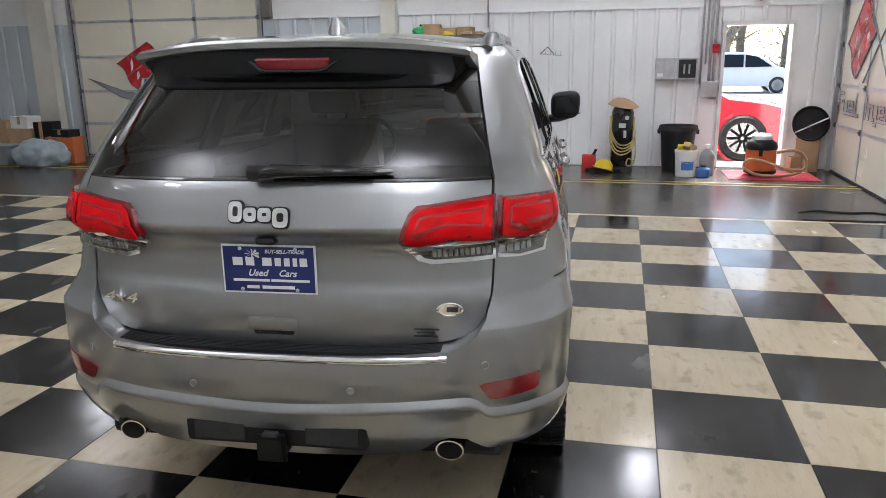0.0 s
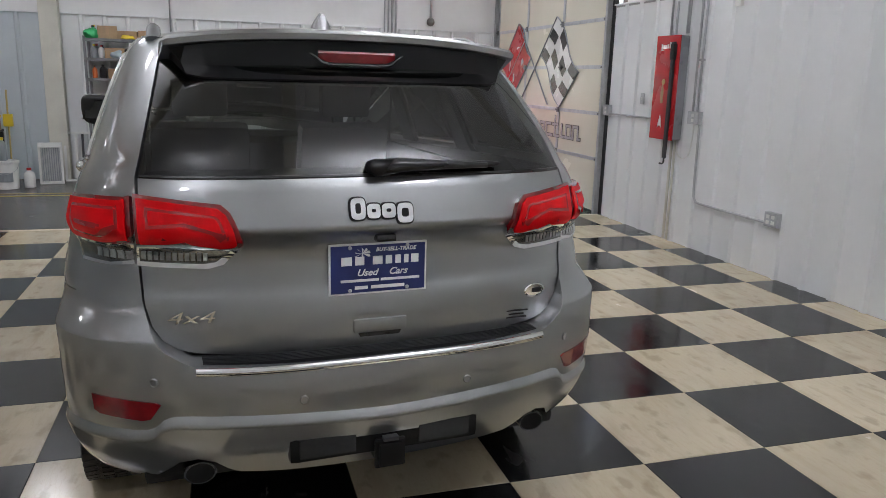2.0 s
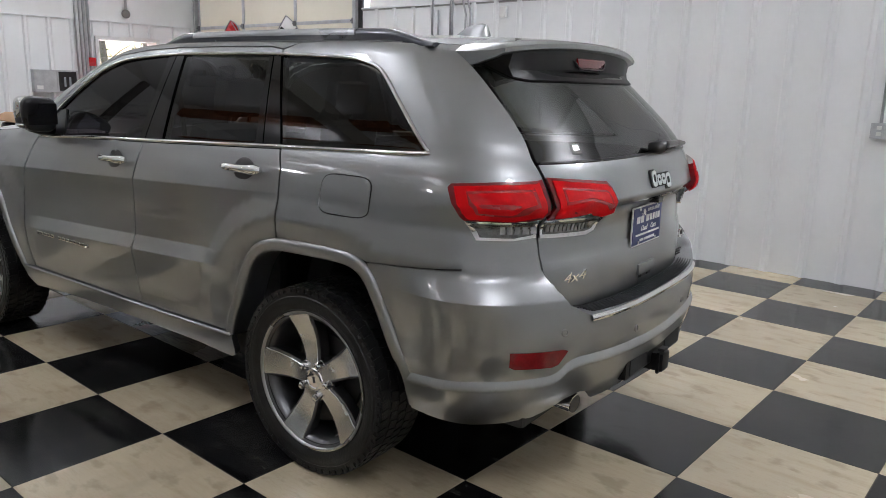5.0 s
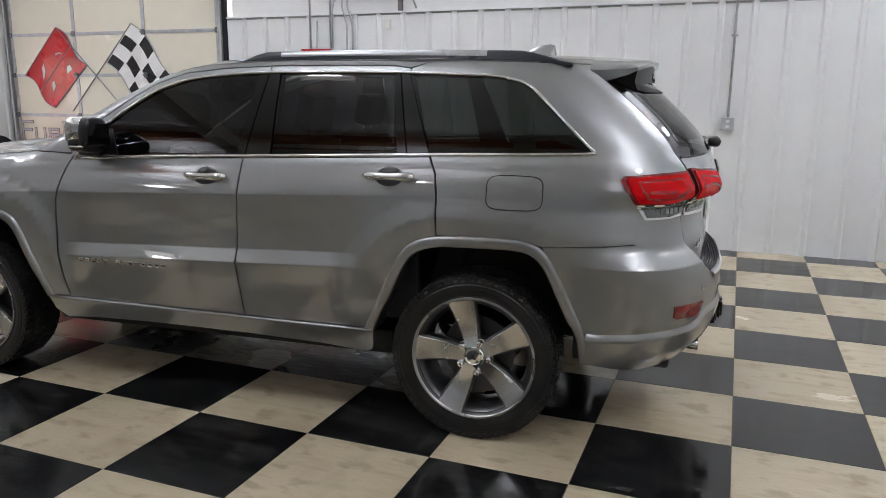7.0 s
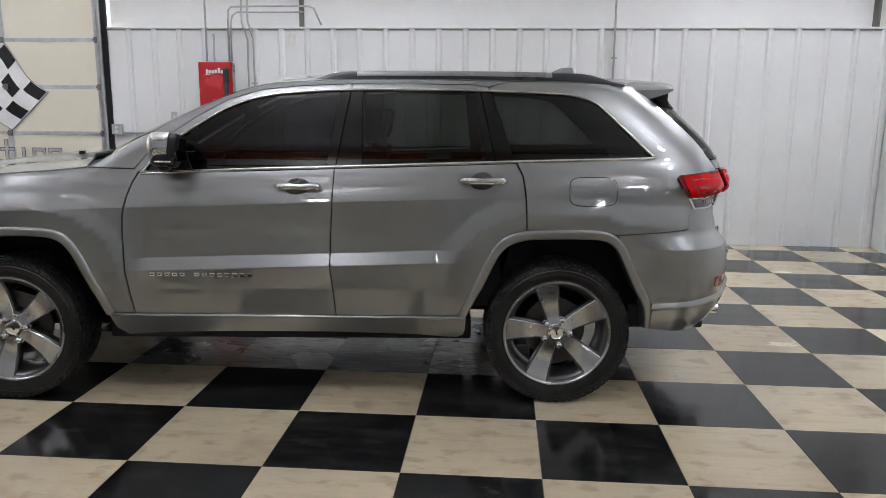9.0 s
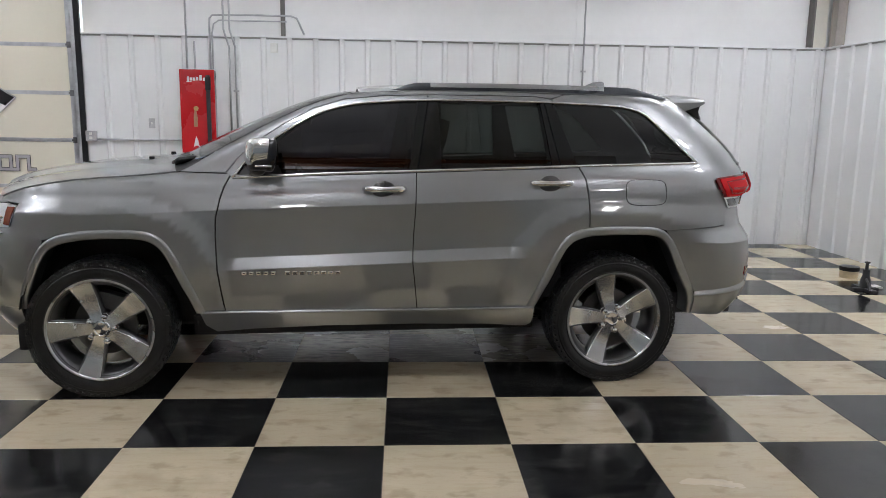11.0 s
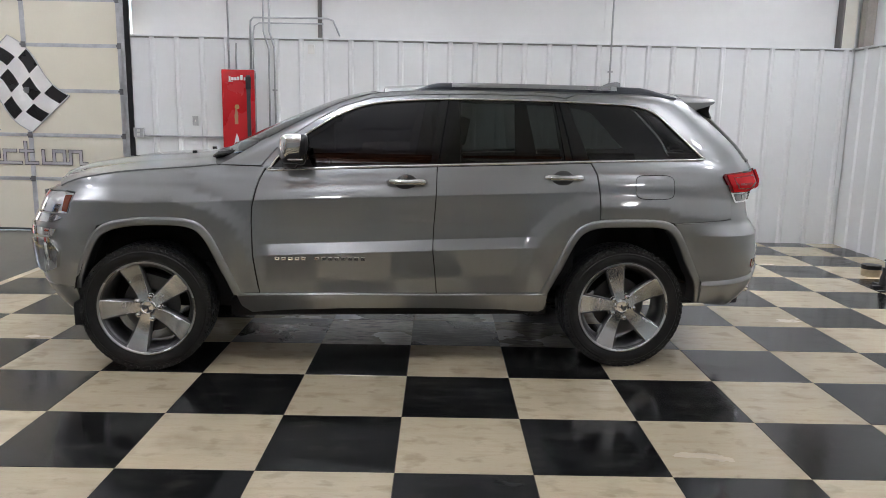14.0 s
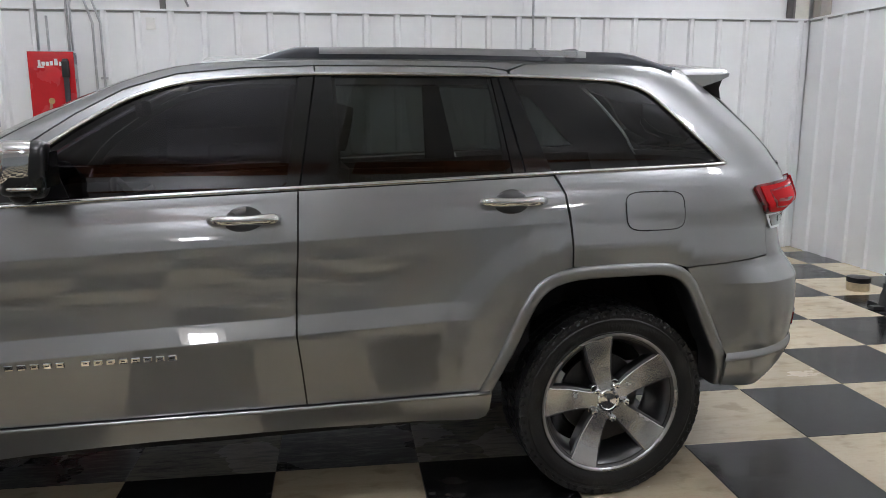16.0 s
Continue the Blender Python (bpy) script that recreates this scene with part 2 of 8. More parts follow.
M = dict(
    tile_light=tile_mat("cream_tile", (0.66, 0.565, 0.40), (0.44, 0.33, 0.20), (0.26, 0.20, 0.13), 0.13, 0.36, dirty=0.9),
    tile_dark=tile_mat("black_tile", (0.008, 0.008, 0.009), (0.045, 0.044, 0.041), (0.085, 0.08, 0.07), 0.12, 0.6),
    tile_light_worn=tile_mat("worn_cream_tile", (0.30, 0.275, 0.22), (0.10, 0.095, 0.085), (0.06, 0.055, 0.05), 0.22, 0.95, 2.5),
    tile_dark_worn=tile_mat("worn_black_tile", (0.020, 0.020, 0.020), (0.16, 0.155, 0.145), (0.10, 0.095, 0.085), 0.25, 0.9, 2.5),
    grout=mat("joint", (0.10, 0.085, 0.065), 0.8, var=0.3, scale=5),
    concrete=mat("worn_concrete", (0.10, 0.097, 0.092), 0.24, var=0.4, scale=1.3, fine=40, bump=0.15, dirt=(0.03, 0.03, 0.03)),
    edge=mat("cream_edging", (0.55, 0.45, 0.30), 0.4, var=0.25, dirt=(0.2, 0.15, 0.1)),
    yellow_line=mat("faded_yellow_paint", (0.55, 0.42, 0.12), 0.5, var=0.3, scale=6, dirt=(0.12, 0.11, 0.1)),
    steel_white=mat("white_ribbed_steel", (0.80, 0.81, 0.81), 0.36, var=0.03, scale=1.2, fine=18, bump=0.03),
    steel_grey=mat("pale_blue_grey_steel", (0.55, 0.60, 0.63), 0.42, var=0.06, scale=1.5),
    liner=mat("white_insulation_facing", (0.80, 0.80, 0.79), 0.6, var=0.03, scale=1.2, fine=12, bump=0.12),
    shadow_trim=mat("ledge_shade_grey", (0.42, 0.42, 0.41), 0.5, var=0.1),
    post=mat("cream_painted_post", (0.70, 0.68, 0.60), 0.5, var=0.08),
    post_brown=mat("brown_grey_steel_post", (0.32, 0.29, 0.26), 0.5, var=0.2),
    post_dark=mat("dark_steel_post", (0.16, 0.15, 0.14), 0.5, var=0.2),
    door_cream=mat("cream_insulated_door_panel", (0.78, 0.74, 0.61), 0.24, var=0.025, scale=1.2, fine=30),
    shelf_steel=mat("dull_shelf_steel", (0.20, 0.20, 0.205), 0.5, 0.5, var=0.2, scale=9),
    galv=mat("galvanised_steel", (0.52, 0.53, 0.54), 0.4, 0.4, var=0.15, scale=9),
    dark_steel=mat("dark_steel", (0.06, 0.06, 0.065), 0.45, 0.4, var=0.2),
    rust=mat("red_oxide_beam", (0.42, 0.15, 0.06), 0.6, var=0.4, scale=5),
    red_paint=mat("red_enamel", (0.52, 0.015, 0.02), 0.27, var=0.1, coat=0.4),
    white_paint=mat("white_enamel", (0.8, 0.8, 0.78), 0.27, var=0.05),
    black_paint=mat("black_enamel", (0.015, 0.015, 0.016), 0.27, var=0.2),
    word_grey=mat("pale_grey_enamel", (0.46, 0.44, 0.45), 0.3, var=0.08),
    grey_paint=mat("grey_enamel", (0.28, 0.29, 0.31), 0.3, var=0.1),
    blue_paint=mat("blue_enamel", (0.03, 0.10, 0.35), 0.4, var=0.1),
    plastic_black=mat("black_plastic", (0.013, 0.013, 0.014), 0.5, spec=0.3, var=0.2, fine=200, bump=0.1),
    plastic_white=mat("white_plastic", (0.78, 0.78, 0.75), 0.4, var=0.06),
    plastic_grey=mat("grey_plastic", (0.30, 0.33, 0.35), 0.5, var=0.1),
    plastic_blue=mat("blue_plastic", (0.05, 0.16, 0.45), 0.45, var=0.1),
    plastic_green=mat("green_plastic", (0.03, 0.42, 0.13), 0.4, var=0.1),
    plastic_yellow=mat("yellow_plastic", (0.75, 0.55, 0.03), 0.4, var=0.1),
    plastic_orange=mat("orange_plastic", (0.62, 0.15, 0.04), 0.4, var=0.12),
    plastic_red=mat("red_plastic", (0.55, 0.03, 0.03), 0.4, var=0.1),
    blue_bag=mat("pale_blue_bag", (0.35, 0.42, 0.46), 0.55, var=0.2, scale=6),
    card=mat("cardboard", (0.42, 0.28, 0.16), 0.8, var=0.15, scale=5),
    hose_tan=mat("tan_hose", (0.45, 0.28, 0.16), 0.5, var=0.15),
    hose_yellow=mat("yellow_hose", (0.55, 0.42, 0.16), 0.5, var=0.15),
    mat_red=mat("red_floor_mat", (0.42, 0.03, 0.05), 0.8, var=0.2, fine=150, bump=0.3),
    rubber=mat("black_rubber", (0.017, 0.017, 0.017), 0.6, var=0.25, fine=120, bump=0.2),
    lamp=glow_mat("lamp_diffuser", (1.0, 0.97, 0.92), 0.8),
    asphalt=mat("pale_worn_concrete_yard", (0.55, 0.54, 0.51), 0.8, var=0.15, scale=0.5, fine=30, bump=0.2),
    bark=mat("bark", (0.30, 0.24, 0.20), 0.9, var=0.3, scale=8, bump=0.4),
    leaf=mat("leaf", (0.11, 0.12, 0.05), 0.6, var=0.4, scale=4),
    grass=mat("grass_verge", (0.10, 0.12, 0.05), 0.9, var=0.4, scale=1),
    paint=paint_mat("silver_metallic_paint", (0.30, 0.307, 0.316)),
    chrome=mat("chrome", (0.80, 0.80, 0.80), 0.07, 1.0, var=0.03, bump=0),
    cup=mat("painted_dish_shade", (0.10, 0.10, 0.10), 0.3, 1.0, var=0.05, coat=0.6, bump=0),
    lamp_cup=mat("silvered_lamp_pocket", (0.17, 0.17, 0.17), 0.22, 0.85, var=0.35, scale=30, coat=1.0, bump=0),
    wheel_paint=mat("silver_painted_alloy", (0.115, 0.115, 0.118), 0.32, 0.85, var=0.08, coat=0.6, bump=0),
    alloy=mat("machined_alloy", (0.68, 0.68, 0.67), 0.24, 1.0, var=0.02, scale=12, fine=300, bump=0),
    alloy_grey=mat("grey_alloy_pocket", (0.055, 0.055, 0.056), 0.35, 0.7, var=0.1),
    gunmetal=mat("gunmetal_rail", (0.035, 0.04, 0.05), 0.3, 0.3, var=0.08, coat=0.5, bump=0),
    rail_grey=mat("satin_grey_rail", (0.40, 0.41, 0.42), 0.3, 0.9, var=0.05, bump=0),
    rail_silver=mat("satin_silver_rail", (0.48, 0.48, 0.49), 0.28, 1.0, var=0.04, bump=0),
    lens_clear=mat("clear_ribbed_lens", (0.42, 0.43, 0.44), 0.15, 0.6, var=0.3, scale=40, bump=0.1, coat=1.0),
    spoiler_black=mat("dull_black_spoiler_plastic", (0.005, 0.005, 0.0055), 0.4, spec=0.3, var=0.1, bump=0),
    satin=mat("satin_black_trim", (0.012, 0.012, 0.013), 0.28, var=0.1, coat=0.3),
    gloss_black=mat("gloss_black_trim", (0.006, 0.006, 0.006), 0.08, var=0.05, bump=0),
    under=mat("dark_underbody", (0.028, 0.028, 0.028), 0.7, spec=0.3, var=0.3),
    reflector=mat("dark_red_reflector", (0.22, 0.004, 0.008), 0.2, var=0.25, scale=25, fine=150, bump=0.1, coat=1.0),
    wheel_silver=mat("silver_wheel_paint", (0.55, 0.55, 0.55), 0.4, 0.3, var=0.05),
    disc=mat("brake_disc", (0.11, 0.107, 0.103), 0.4, 0.9, var=0.15),
    tyre=mat("tyre_rubber", (0.015, 0.015, 0.015), 0.36, spec=0.45, var=0.35, scale=10, fine=110, bump=0.5),
    leather=mat("black_leather", (0.02, 0.02, 0.021), 0.75, spec=0.12, var=0.2, fine=120, bump=0.2),
    trim_dark=mat("dark_interior_trim", (0.025, 0.025, 0.026), 0.75, spec=0.15, var=0.2),
    plate_blue=mat("navy_plate", (0.015, 0.025, 0.13), 0.35, var=0.05),
    lens_mid=mat("deep_red_lens", (0.40, 0.004, 0.008), 0.25, var=0.1, bump=0, coat=1.0),
    amber=mat("amber_lens", (0.24, 0.04, 0.012), 0.15, var=0.1, coat=1.0),
    glass_tint=pane_mat("privacy_glass", (0.17, 0.19, 0.18), ior=1.65),
    glass_rear=pane_mat("rear_glass", (0.27, 0.32, 0.285)),
    glass_side=pane_mat("tinted_glass", (0.085, 0.08, 0.10), ior=1.65),
    glass_clear=pane_mat("clear_glass", (0.75, 0.80, 0.76)),
    paint_red=mat("red_car_paint", (0.50, 0.015, 0.03), 0.3, 0.2, var=0.05, coat=1.0),
    paint_white=mat("white_car_paint", (0.78, 0.78, 0.77), 0.35, var=0.03, coat=1.0),
)
lens_red, _t, _p = nodes_of("red_lens")
_p.inputs["Base Color"].default_value = (0.74, 0.003, 0.007, 1)
_p.inputs["Roughness"].default_value = 0.5
_p.inputs["Specular IOR Level"].default_value = 0.0
_p.inputs["Coat Weight"].default_value = 0.5
_p.inputs["Coat Roughness"].default_value = 0.02
_b = add(_t, "ShaderNodeBump", Strength=0.08, Distance=0.002)
_w = add(_t, "ShaderNodeTexWave", Scale=28.0)
_t.links.new(_t.nodes.new("ShaderNodeTexCoord").outputs["Object"], _w.inputs["Vector"])
_t.links.new(_w.outputs[1], _b.inputs["Height"])
_t.links.new(_b.outputs[0], _p.inputs["Normal"])
M["lens_red"] = lens_red

# ---- mesh helpers ----
def link(name, bm, material, parent=None, label="", smooth=False):
    me = bpy.data.meshes.new(name)
    bm.normal_update()
    bm.to_mesh(me)
    bm.free()
    me.materials.append(material)
    if smooth:
        me.shade_smooth() if smooth is True else me.set_sharp_from_angle(angle=radians(smooth))
        if smooth is not True:
            for poly in me.polygons:
                poly.use_smooth = True
    ob = new(name, me)
    if parent:
        ob.parent = parent
    if label:
        tagged(ob, label)
    return ob


def part(name, bm, material, parent, label="", smooth=False):
    return link(name, bm, material, parent, label, smooth)


def thing(name, m, label, category, group="", kind=""):
    ob = new(name)
    ob.empty_display_size = 0.1
    ob.matrix_world = m
    return tagged(ob, label, category, group, kind)


def box(bm, lo, hi, bevel=0.0, m=None):
    c, s = (Vector(lo) + Vector(hi)) / 2, Vector(hi) - Vector(lo)
    got = bmesh.ops.create_cube(bm, size=1, matrix=Matrix.Translation(c) @ Matrix.Diagonal((*s, 1)))
    vs = got["verts"]
    if bevel:
        es = list({e for v in vs for e in v.link_edges})
        out = bmesh.ops.bevel(bm, geom=es, offset=bevel, segments=2, profile=0.7, affect="EDGES", clamp_overlap=True)
        vs = list({v for f in out["faces"] for v in f.verts} | {v for v in vs if v.is_valid})
    if m is not None:
        bmesh.ops.transform(bm, matrix=m, verts=vs)
    return bm


def boxes(*items, bevel=0.0):
    bm = bmesh.new()
    for lo, hi in items:
        box(bm, lo, hi, bevel)
    return bm


def lathe(bm, profile, n=32, m=None, close=False):
    """Turns (radius, height) round the z axis."""
    rings = []
    mm = m or Matrix()
    for r, h in profile:
        rings.append([bm.verts.new(mm @ Vector((r * math.cos(2 * math.pi * k / n), r * math.sin(2 * math.pi * k / n), h))) for k in range(n)])
    if close:
        rings.append(rings[0])
    for a, b in zip(rings, rings[1:]):
        for k in range(n):
            bm.faces.new((a[k], a[(k + 1) % n], b[(k + 1) % n], b[k]))
    if not close:
        for ring, flip in ((rings[0], True), (rings[-1], False)):
            if (ring[0].co - ring[n // 2].co).length > 1e-6:
                bm.faces.new(list(reversed(ring)) if flip else ring)
    return bm


def smooth_path(points, steps=6):
    """A Catmull-Rom curve through the points."""
    p = [Vector(q) for q in points]
    p = [2 * p[0] - p[1], *p, 2 * p[-1] - p[-2]]
    out = []
    for a, b, c, d in zip(p, p[1:], p[2:], p[3:]):
        for k in range(steps):
            s = k / steps
            out.append(0.5 * (2 * b + (c - a) * s + (2 * a - 5 * b + 4 * c - d) * s * s + (3 * b - a - 3 * c + d) * s**3))
    out.append(p[-2])
    return out


def tube(bm, points, radius, n=8, flat=1.0):
    """A pipe along the points; radius may be one for each point."""
    pts = [Vector(p) for p in points]
    rad = radius if isinstance(radius, (list, tuple)) else [radius] * len(pts)
    rings, side = [], None
    for k, p in enumerate(pts):
        d = (pts[min(k + 1, len(pts) - 1)] - pts[max(k - 1, 0)]).normalized()
        if side is None:
            side = d.cross((0, 0, 1))
            if side.length < 0.1:
                side = d.cross((1, 0, 0))
        side = (side - d * side.dot(d)).normalized()
        up = side.cross(d)
        rings.append([bm.verts.new(p + rad[k] * (math.cos(2 * math.pi * a / n) * side + flat * math.sin(2 * math.pi * a / n) * up)) for a in range(n)])
    for a, b in zip(rings, rings[1:]):
        for k in range(n):
            bm.faces.new((a[k], a[(k + 1) % n], b[(k + 1) % n], b[k]))
    bm.faces.new(list(reversed(rings[0])))
    bm.faces.new(rings[-1])
    bmesh.ops.recalc_face_normals(bm, faces=bm.faces)
    return bm


def flat_shape(bm, outline, depth, m):
    """A flat plate: an outline in x, y with a thickness along z, put at m."""
    lo = [bm.verts.new(m @ Vector((x, y, 0))) for x, y in outline]
    hi = [bm.verts.new(m @ Vector((x, y, depth))) for x, y in outline]
    fs = [bm.faces.new(hi), bm.faces.new(list(reversed(lo)))]
    for k in range(len(lo)):
        fs.append(bm.faces.new((lo[k - 1], lo[k], hi[k], hi[k - 1])))
    bmesh.ops.recalc_face_normals(bm, faces=fs)
    bmesh.ops.triangulate(bm, faces=fs[:2])
    return bm


def lettering(name, words, size, m, material, parent, depth=0.002, wide=1.0, bold=0.0, shear=0.0):
    cu = bpy.data.curves.new(name, "FONT")
    cu.body, cu.size, cu.extrude, cu.offset, cu.shear = words, size, depth, bold, shear
    cu.align_x, cu.align_y, cu.resolution_u = "CENTER", "CENTER", 3
    ob = bpy.data.objects.new(name, cu)
    me = bpy.data.meshes.new_from_object(ob)
    bpy.data.objects.remove(ob)
    me.transform(Matrix.Diagonal((wide, 1, 1, 1)))
    me.materials.append(material)
    out = new(name, me)
    out.parent = parent
    out.matrix_local = m
    return out


# ---- the hall: floor, walls, ceiling ----
S = 0.6096                       # side of a floor tile
WEST, EAST, SOUTH, NORTH = -9.6, 5.18, -3.42, 9.32
LEDGE, LEDGE_N = 2.42, 2.29      # top of the ribbed steel

slab = link("floor", boxes(((WEST - 0.3, SOUTH - 0.3, -0.2), (EAST + 0.3, NORTH + 0.25, -0.008))), M["concrete"])
tagged(slab, "dark worn concrete slab under checkered tiles", "floor", kind="structure")
part("joint_bed", boxes(((WEST, SOUTH, -0.012), (EAST, 9 * S, -0.003))), M["grout"], slab)


def ribbed(length, height, at, facing):
    """A sheet of steel with ribs, from the origin along x, standing up z, its ribs towards -y."""
    bm = bmesh.new()
    prof, x = [], 0.0
    while x < length - 1e-6:
        w = min(0.3048, length - x)
        for dx, dy in ((0.0, 0.0), (0.215, 0.0), (0.235, -0.022), (0.27, -0.022), (0.29, 0.0)):
            if dx < w:
                prof.append((x + dx, dy))
        x += w
    prof.append((length, 0.0))
    lo = [bm.verts.new((px, py, 0)) for px, py in prof]
    hi = [bm.verts.new((px, py, height)) for px, py in prof]
    for k in range(len(prof) - 1):
        bm.faces.new((lo[k], lo[k + 1], hi[k + 1], hi[k]))
    bmesh.ops.transform(bm, matrix=pose(*at, 0, 0, facing), verts=bm.verts)
    return bm


def sheets(wall, length, height, at, facing, material):
    """The wall's sheets, three feet wide each."""
    x = 0.0
    turn = Matrix.Rotation(radians(facing), 3, "Z")
    while x < length - 0.01:
        w = min(0.9144, length - x)
        o = Vector(at) + turn @ Vector((x, 0, 0))
        part("wall_panel", ribbed(w, height, o, facing), material, wall)
        x += w


# east wall: ribbed steel below the ledge, smooth facing above, a sectional door at its north end
E_DOOR = (5.56, 9.16, 3.2)       # from y, to y, height
wall_e = link("wall_east", boxes(((EAST + 0.02, SOUTH - 0.3, 0), (EAST + 0.3, E_DOOR[0] - 0.06, LEDGE - 0.01)), ((EAST + 0.16, SOUTH - 0.3, LEDGE - 0.01), (EAST + 0.3, E_DOOR[0] - 0.06, CEIL)),
              ((EAST + 0.16, E_DOOR[0] - 0.06, E_DOOR[2]), (EAST + 0.3, NORTH + 0.3, CEIL)), ((EAST + 0.02, E_DOOR[1] + 0.06, 0), (EAST + 0.3, NORTH + 0.3, E_DOOR[2]))), M["liner"])
tagged(wall_e, "white wall with ribbed steel below smooth insulation facing", "wall", kind="structure")
sheets(wall_e, E_DOOR[0] - 0.10 - SOUTH, LEDGE, (EAST, E_DOOR[0] - 0.10, 0), -90, M["steel_white"])
part("ledge_cap", boxes(((EAST - 0.028, SOUTH, LEDGE), (EAST + 0.158, E_DOOR[0] - 0.1, LEDGE + 0.018))), M["steel_white"], wall_e)
# Dark strip between the ribs: the ledge cap's shadow, put in as colour.
part("ledge_closure", boxes(((EAST - 0.006, SOUTH + 0.03, LEDGE - 0.02), (EAST + 0.012, E_DOOR[0] - 0.101, LEDGE - 0.002))), M["shadow_trim"], wall_e)
for y in (-0.38, 3.2):
    part("facing_seam", boxes(((EAST + 0.148, y - 0.02, LEDGE + 0.02), (EAST + 0.158, y + 0.02, CEIL))), M["liner"], wall_e)

# south wall
wall_s = link("wall_south", boxes(((WEST - 0.3, SOUTH - 0.3, 0), (EAST + 0.018, SOUTH - 0.02, LEDGE - 0.01)), ((WEST - 0.3, SOUTH - 0.3, LEDGE - 0.01), (EAST + 0.158, SOUTH - 0.16, CEIL))), M["liner"])
tagged(wall_s, "white ribbed steel wall with smooth facing above", "wall", kind="structure")
sheets(wall_s, EAST - WEST - 0.03, LEDGE, (EAST - 0.03, SOUTH, 0), 180, M["steel_white"])
part("ledge_cap", boxes(((WEST, SOUTH - 0.158, LEDGE), (EAST - 0.03, SOUTH + 0.028, LEDGE + 0.018))), M["steel_white"], wall_s)

# The same painted cap shadow along the south wall.
part("ledge_closure", boxes(((WEST, SOUTH - 0.012, LEDGE - 0.02), (EAST - 0.031, SOUTH + 0.006, LEDGE - 0.002))), M["shadow_trim"], wall_s)

# west wall
wall_w = link("wall_west", boxes(((WEST - 0.3, SOUTH - 0.018, 0), (WEST - 0.02, NORTH + 0.25, CEIL))), M["liner"])
tagged(wall_w, "pale ribbed steel wall", "wall", kind="structure")
sheets(wall_w, NORTH - SOUTH - 0.1, LEDGE, (WEST, SOUTH + 0.05, 0), 90, M["steel_grey"])

# north wall: an open walk door near the east corner, a sectional door to the west
N_DOOR = (-7.22, -3.64, 3.0)
W_DOOR = (3.63, 4.51, 2.035)
wall_n = link("wall_north", boxes(
    ((WEST, NORTH + 0.02, 0), (N_DOOR[0] - 0.05, NORTH + 0.25, CEIL)), ((N_DOOR[0] - 0.05, NORTH + 0.02, N_DOOR[2]), (N_DOOR[1] + 0.05, NORTH + 0.25, CEIL)),
    ((N_DOOR[1] + 0.05, NORTH + 0.02, 0), (W_DOOR[0] - 0.04, NORTH + 0.25, CEIL)), ((W_DOOR[0] - 0.04, NORTH + 0.02, W_DOOR[2] + 0.04), (W_DOOR[1] + 0.04, NORTH + 0.25, CEIL)),
    ((W_DOOR[1] + 0.04, NORTH + 0.02, 0), (EAST + 0.018, NORTH + 0.25, CEIL))), M["liner"])
tagged(wall_n, "white ribbed steel end wall with smooth facing above", "wall", kind="structure")
for x0, x1, z0, z1, m in ((WEST + 0.04, N_DOOR[0] - 0.06, 0, LEDGE_N, "steel_grey"), (N_DOOR[1] + 0.06, -1.5, 0, LEDGE_N, "steel_grey"), (-1.25, W_DOOR[0] - 0.06, 0, LEDGE_N, "steel_white"),
                          (W_DOOR[0] - 0.06, W_DOOR[1] + 0.06, W_DOOR[2] + 0.06, LEDGE_N, "steel_white"), (W_DOOR[1] + 0.06, EAST - 0.03, 0, LEDGE_N, "steel_white")):
    sheets(wall_n, x1 - x0, z1 - z0, (x0, NORTH, z0), 0, M[m])
part("ledge_cap", boxes(((N_DOOR[1] + 0.06, NORTH - 0.028, LEDGE_N), (EAST - 0.03, NORTH + 0.019, LEDGE_N + 0.016))), M["steel_white"], wall_n)

ceiling = link("ceiling", boxes(((WEST - 0.3, SOUTH - 0.3, CEIL), (EAST + 0.3, NORTH + 0.25, CEIL + 0.15))), M["liner"])
tagged(ceiling, "white insulation facing under the roof", "ceiling", kind="structure")
for x in (-6.9, -4.75, 1.2):
    beam = link("purlin", boxes(((x - 0.09, SOUTH - 0.15, CEIL - 0.22), (x + 0.09, NORTH, CEIL - 0.005))), M["rust"] if x == -4.75 else M["post"])
    tagged(beam, "rust-red steel roof beam" if x == -4.75 else "cream painted steel roof beam", "roof beam", "roof beams", "structure")
for y in (0.9, 5.2):
    raf = link("rafter", boxes(((WEST, y - 0.1, CEIL - 0.52), (EAST + 0.1, y + 0.1, CEIL - 0.225)), ((WEST, y - 0.14, CEIL - 0.54), (EAST + 0.1, y + 0.14, CEIL - 0.521))), M["post"])
    tagged(raf, "cream painted steel rafter", "roof beam", "roof beams", "structure")
for x, y in LAMPS:
    fx = thing("ceiling_lamp", pose(x, y, LAMP_Z), "white fluorescent ceiling lamp on rods", "lamp", "ceiling lamps")
    part("housing", boxes(((-0.28, -0.28, -0.04), (0.28, 0.28, 0.02)), bevel=0.008), M["white_paint"], fx)
    part("diffuser", boxes(((-0.26, -0.26, -0.05), (0.26, 0.26, -0.041))), M["lamp"], fx)
    for dy in (-0.2, 0.2):
        part("rod", boxes(((-0.006, dy - 0.006, 0.02), (0.006, dy + 0.006, CEIL - LAMP_Z))), M["galv"], fx)

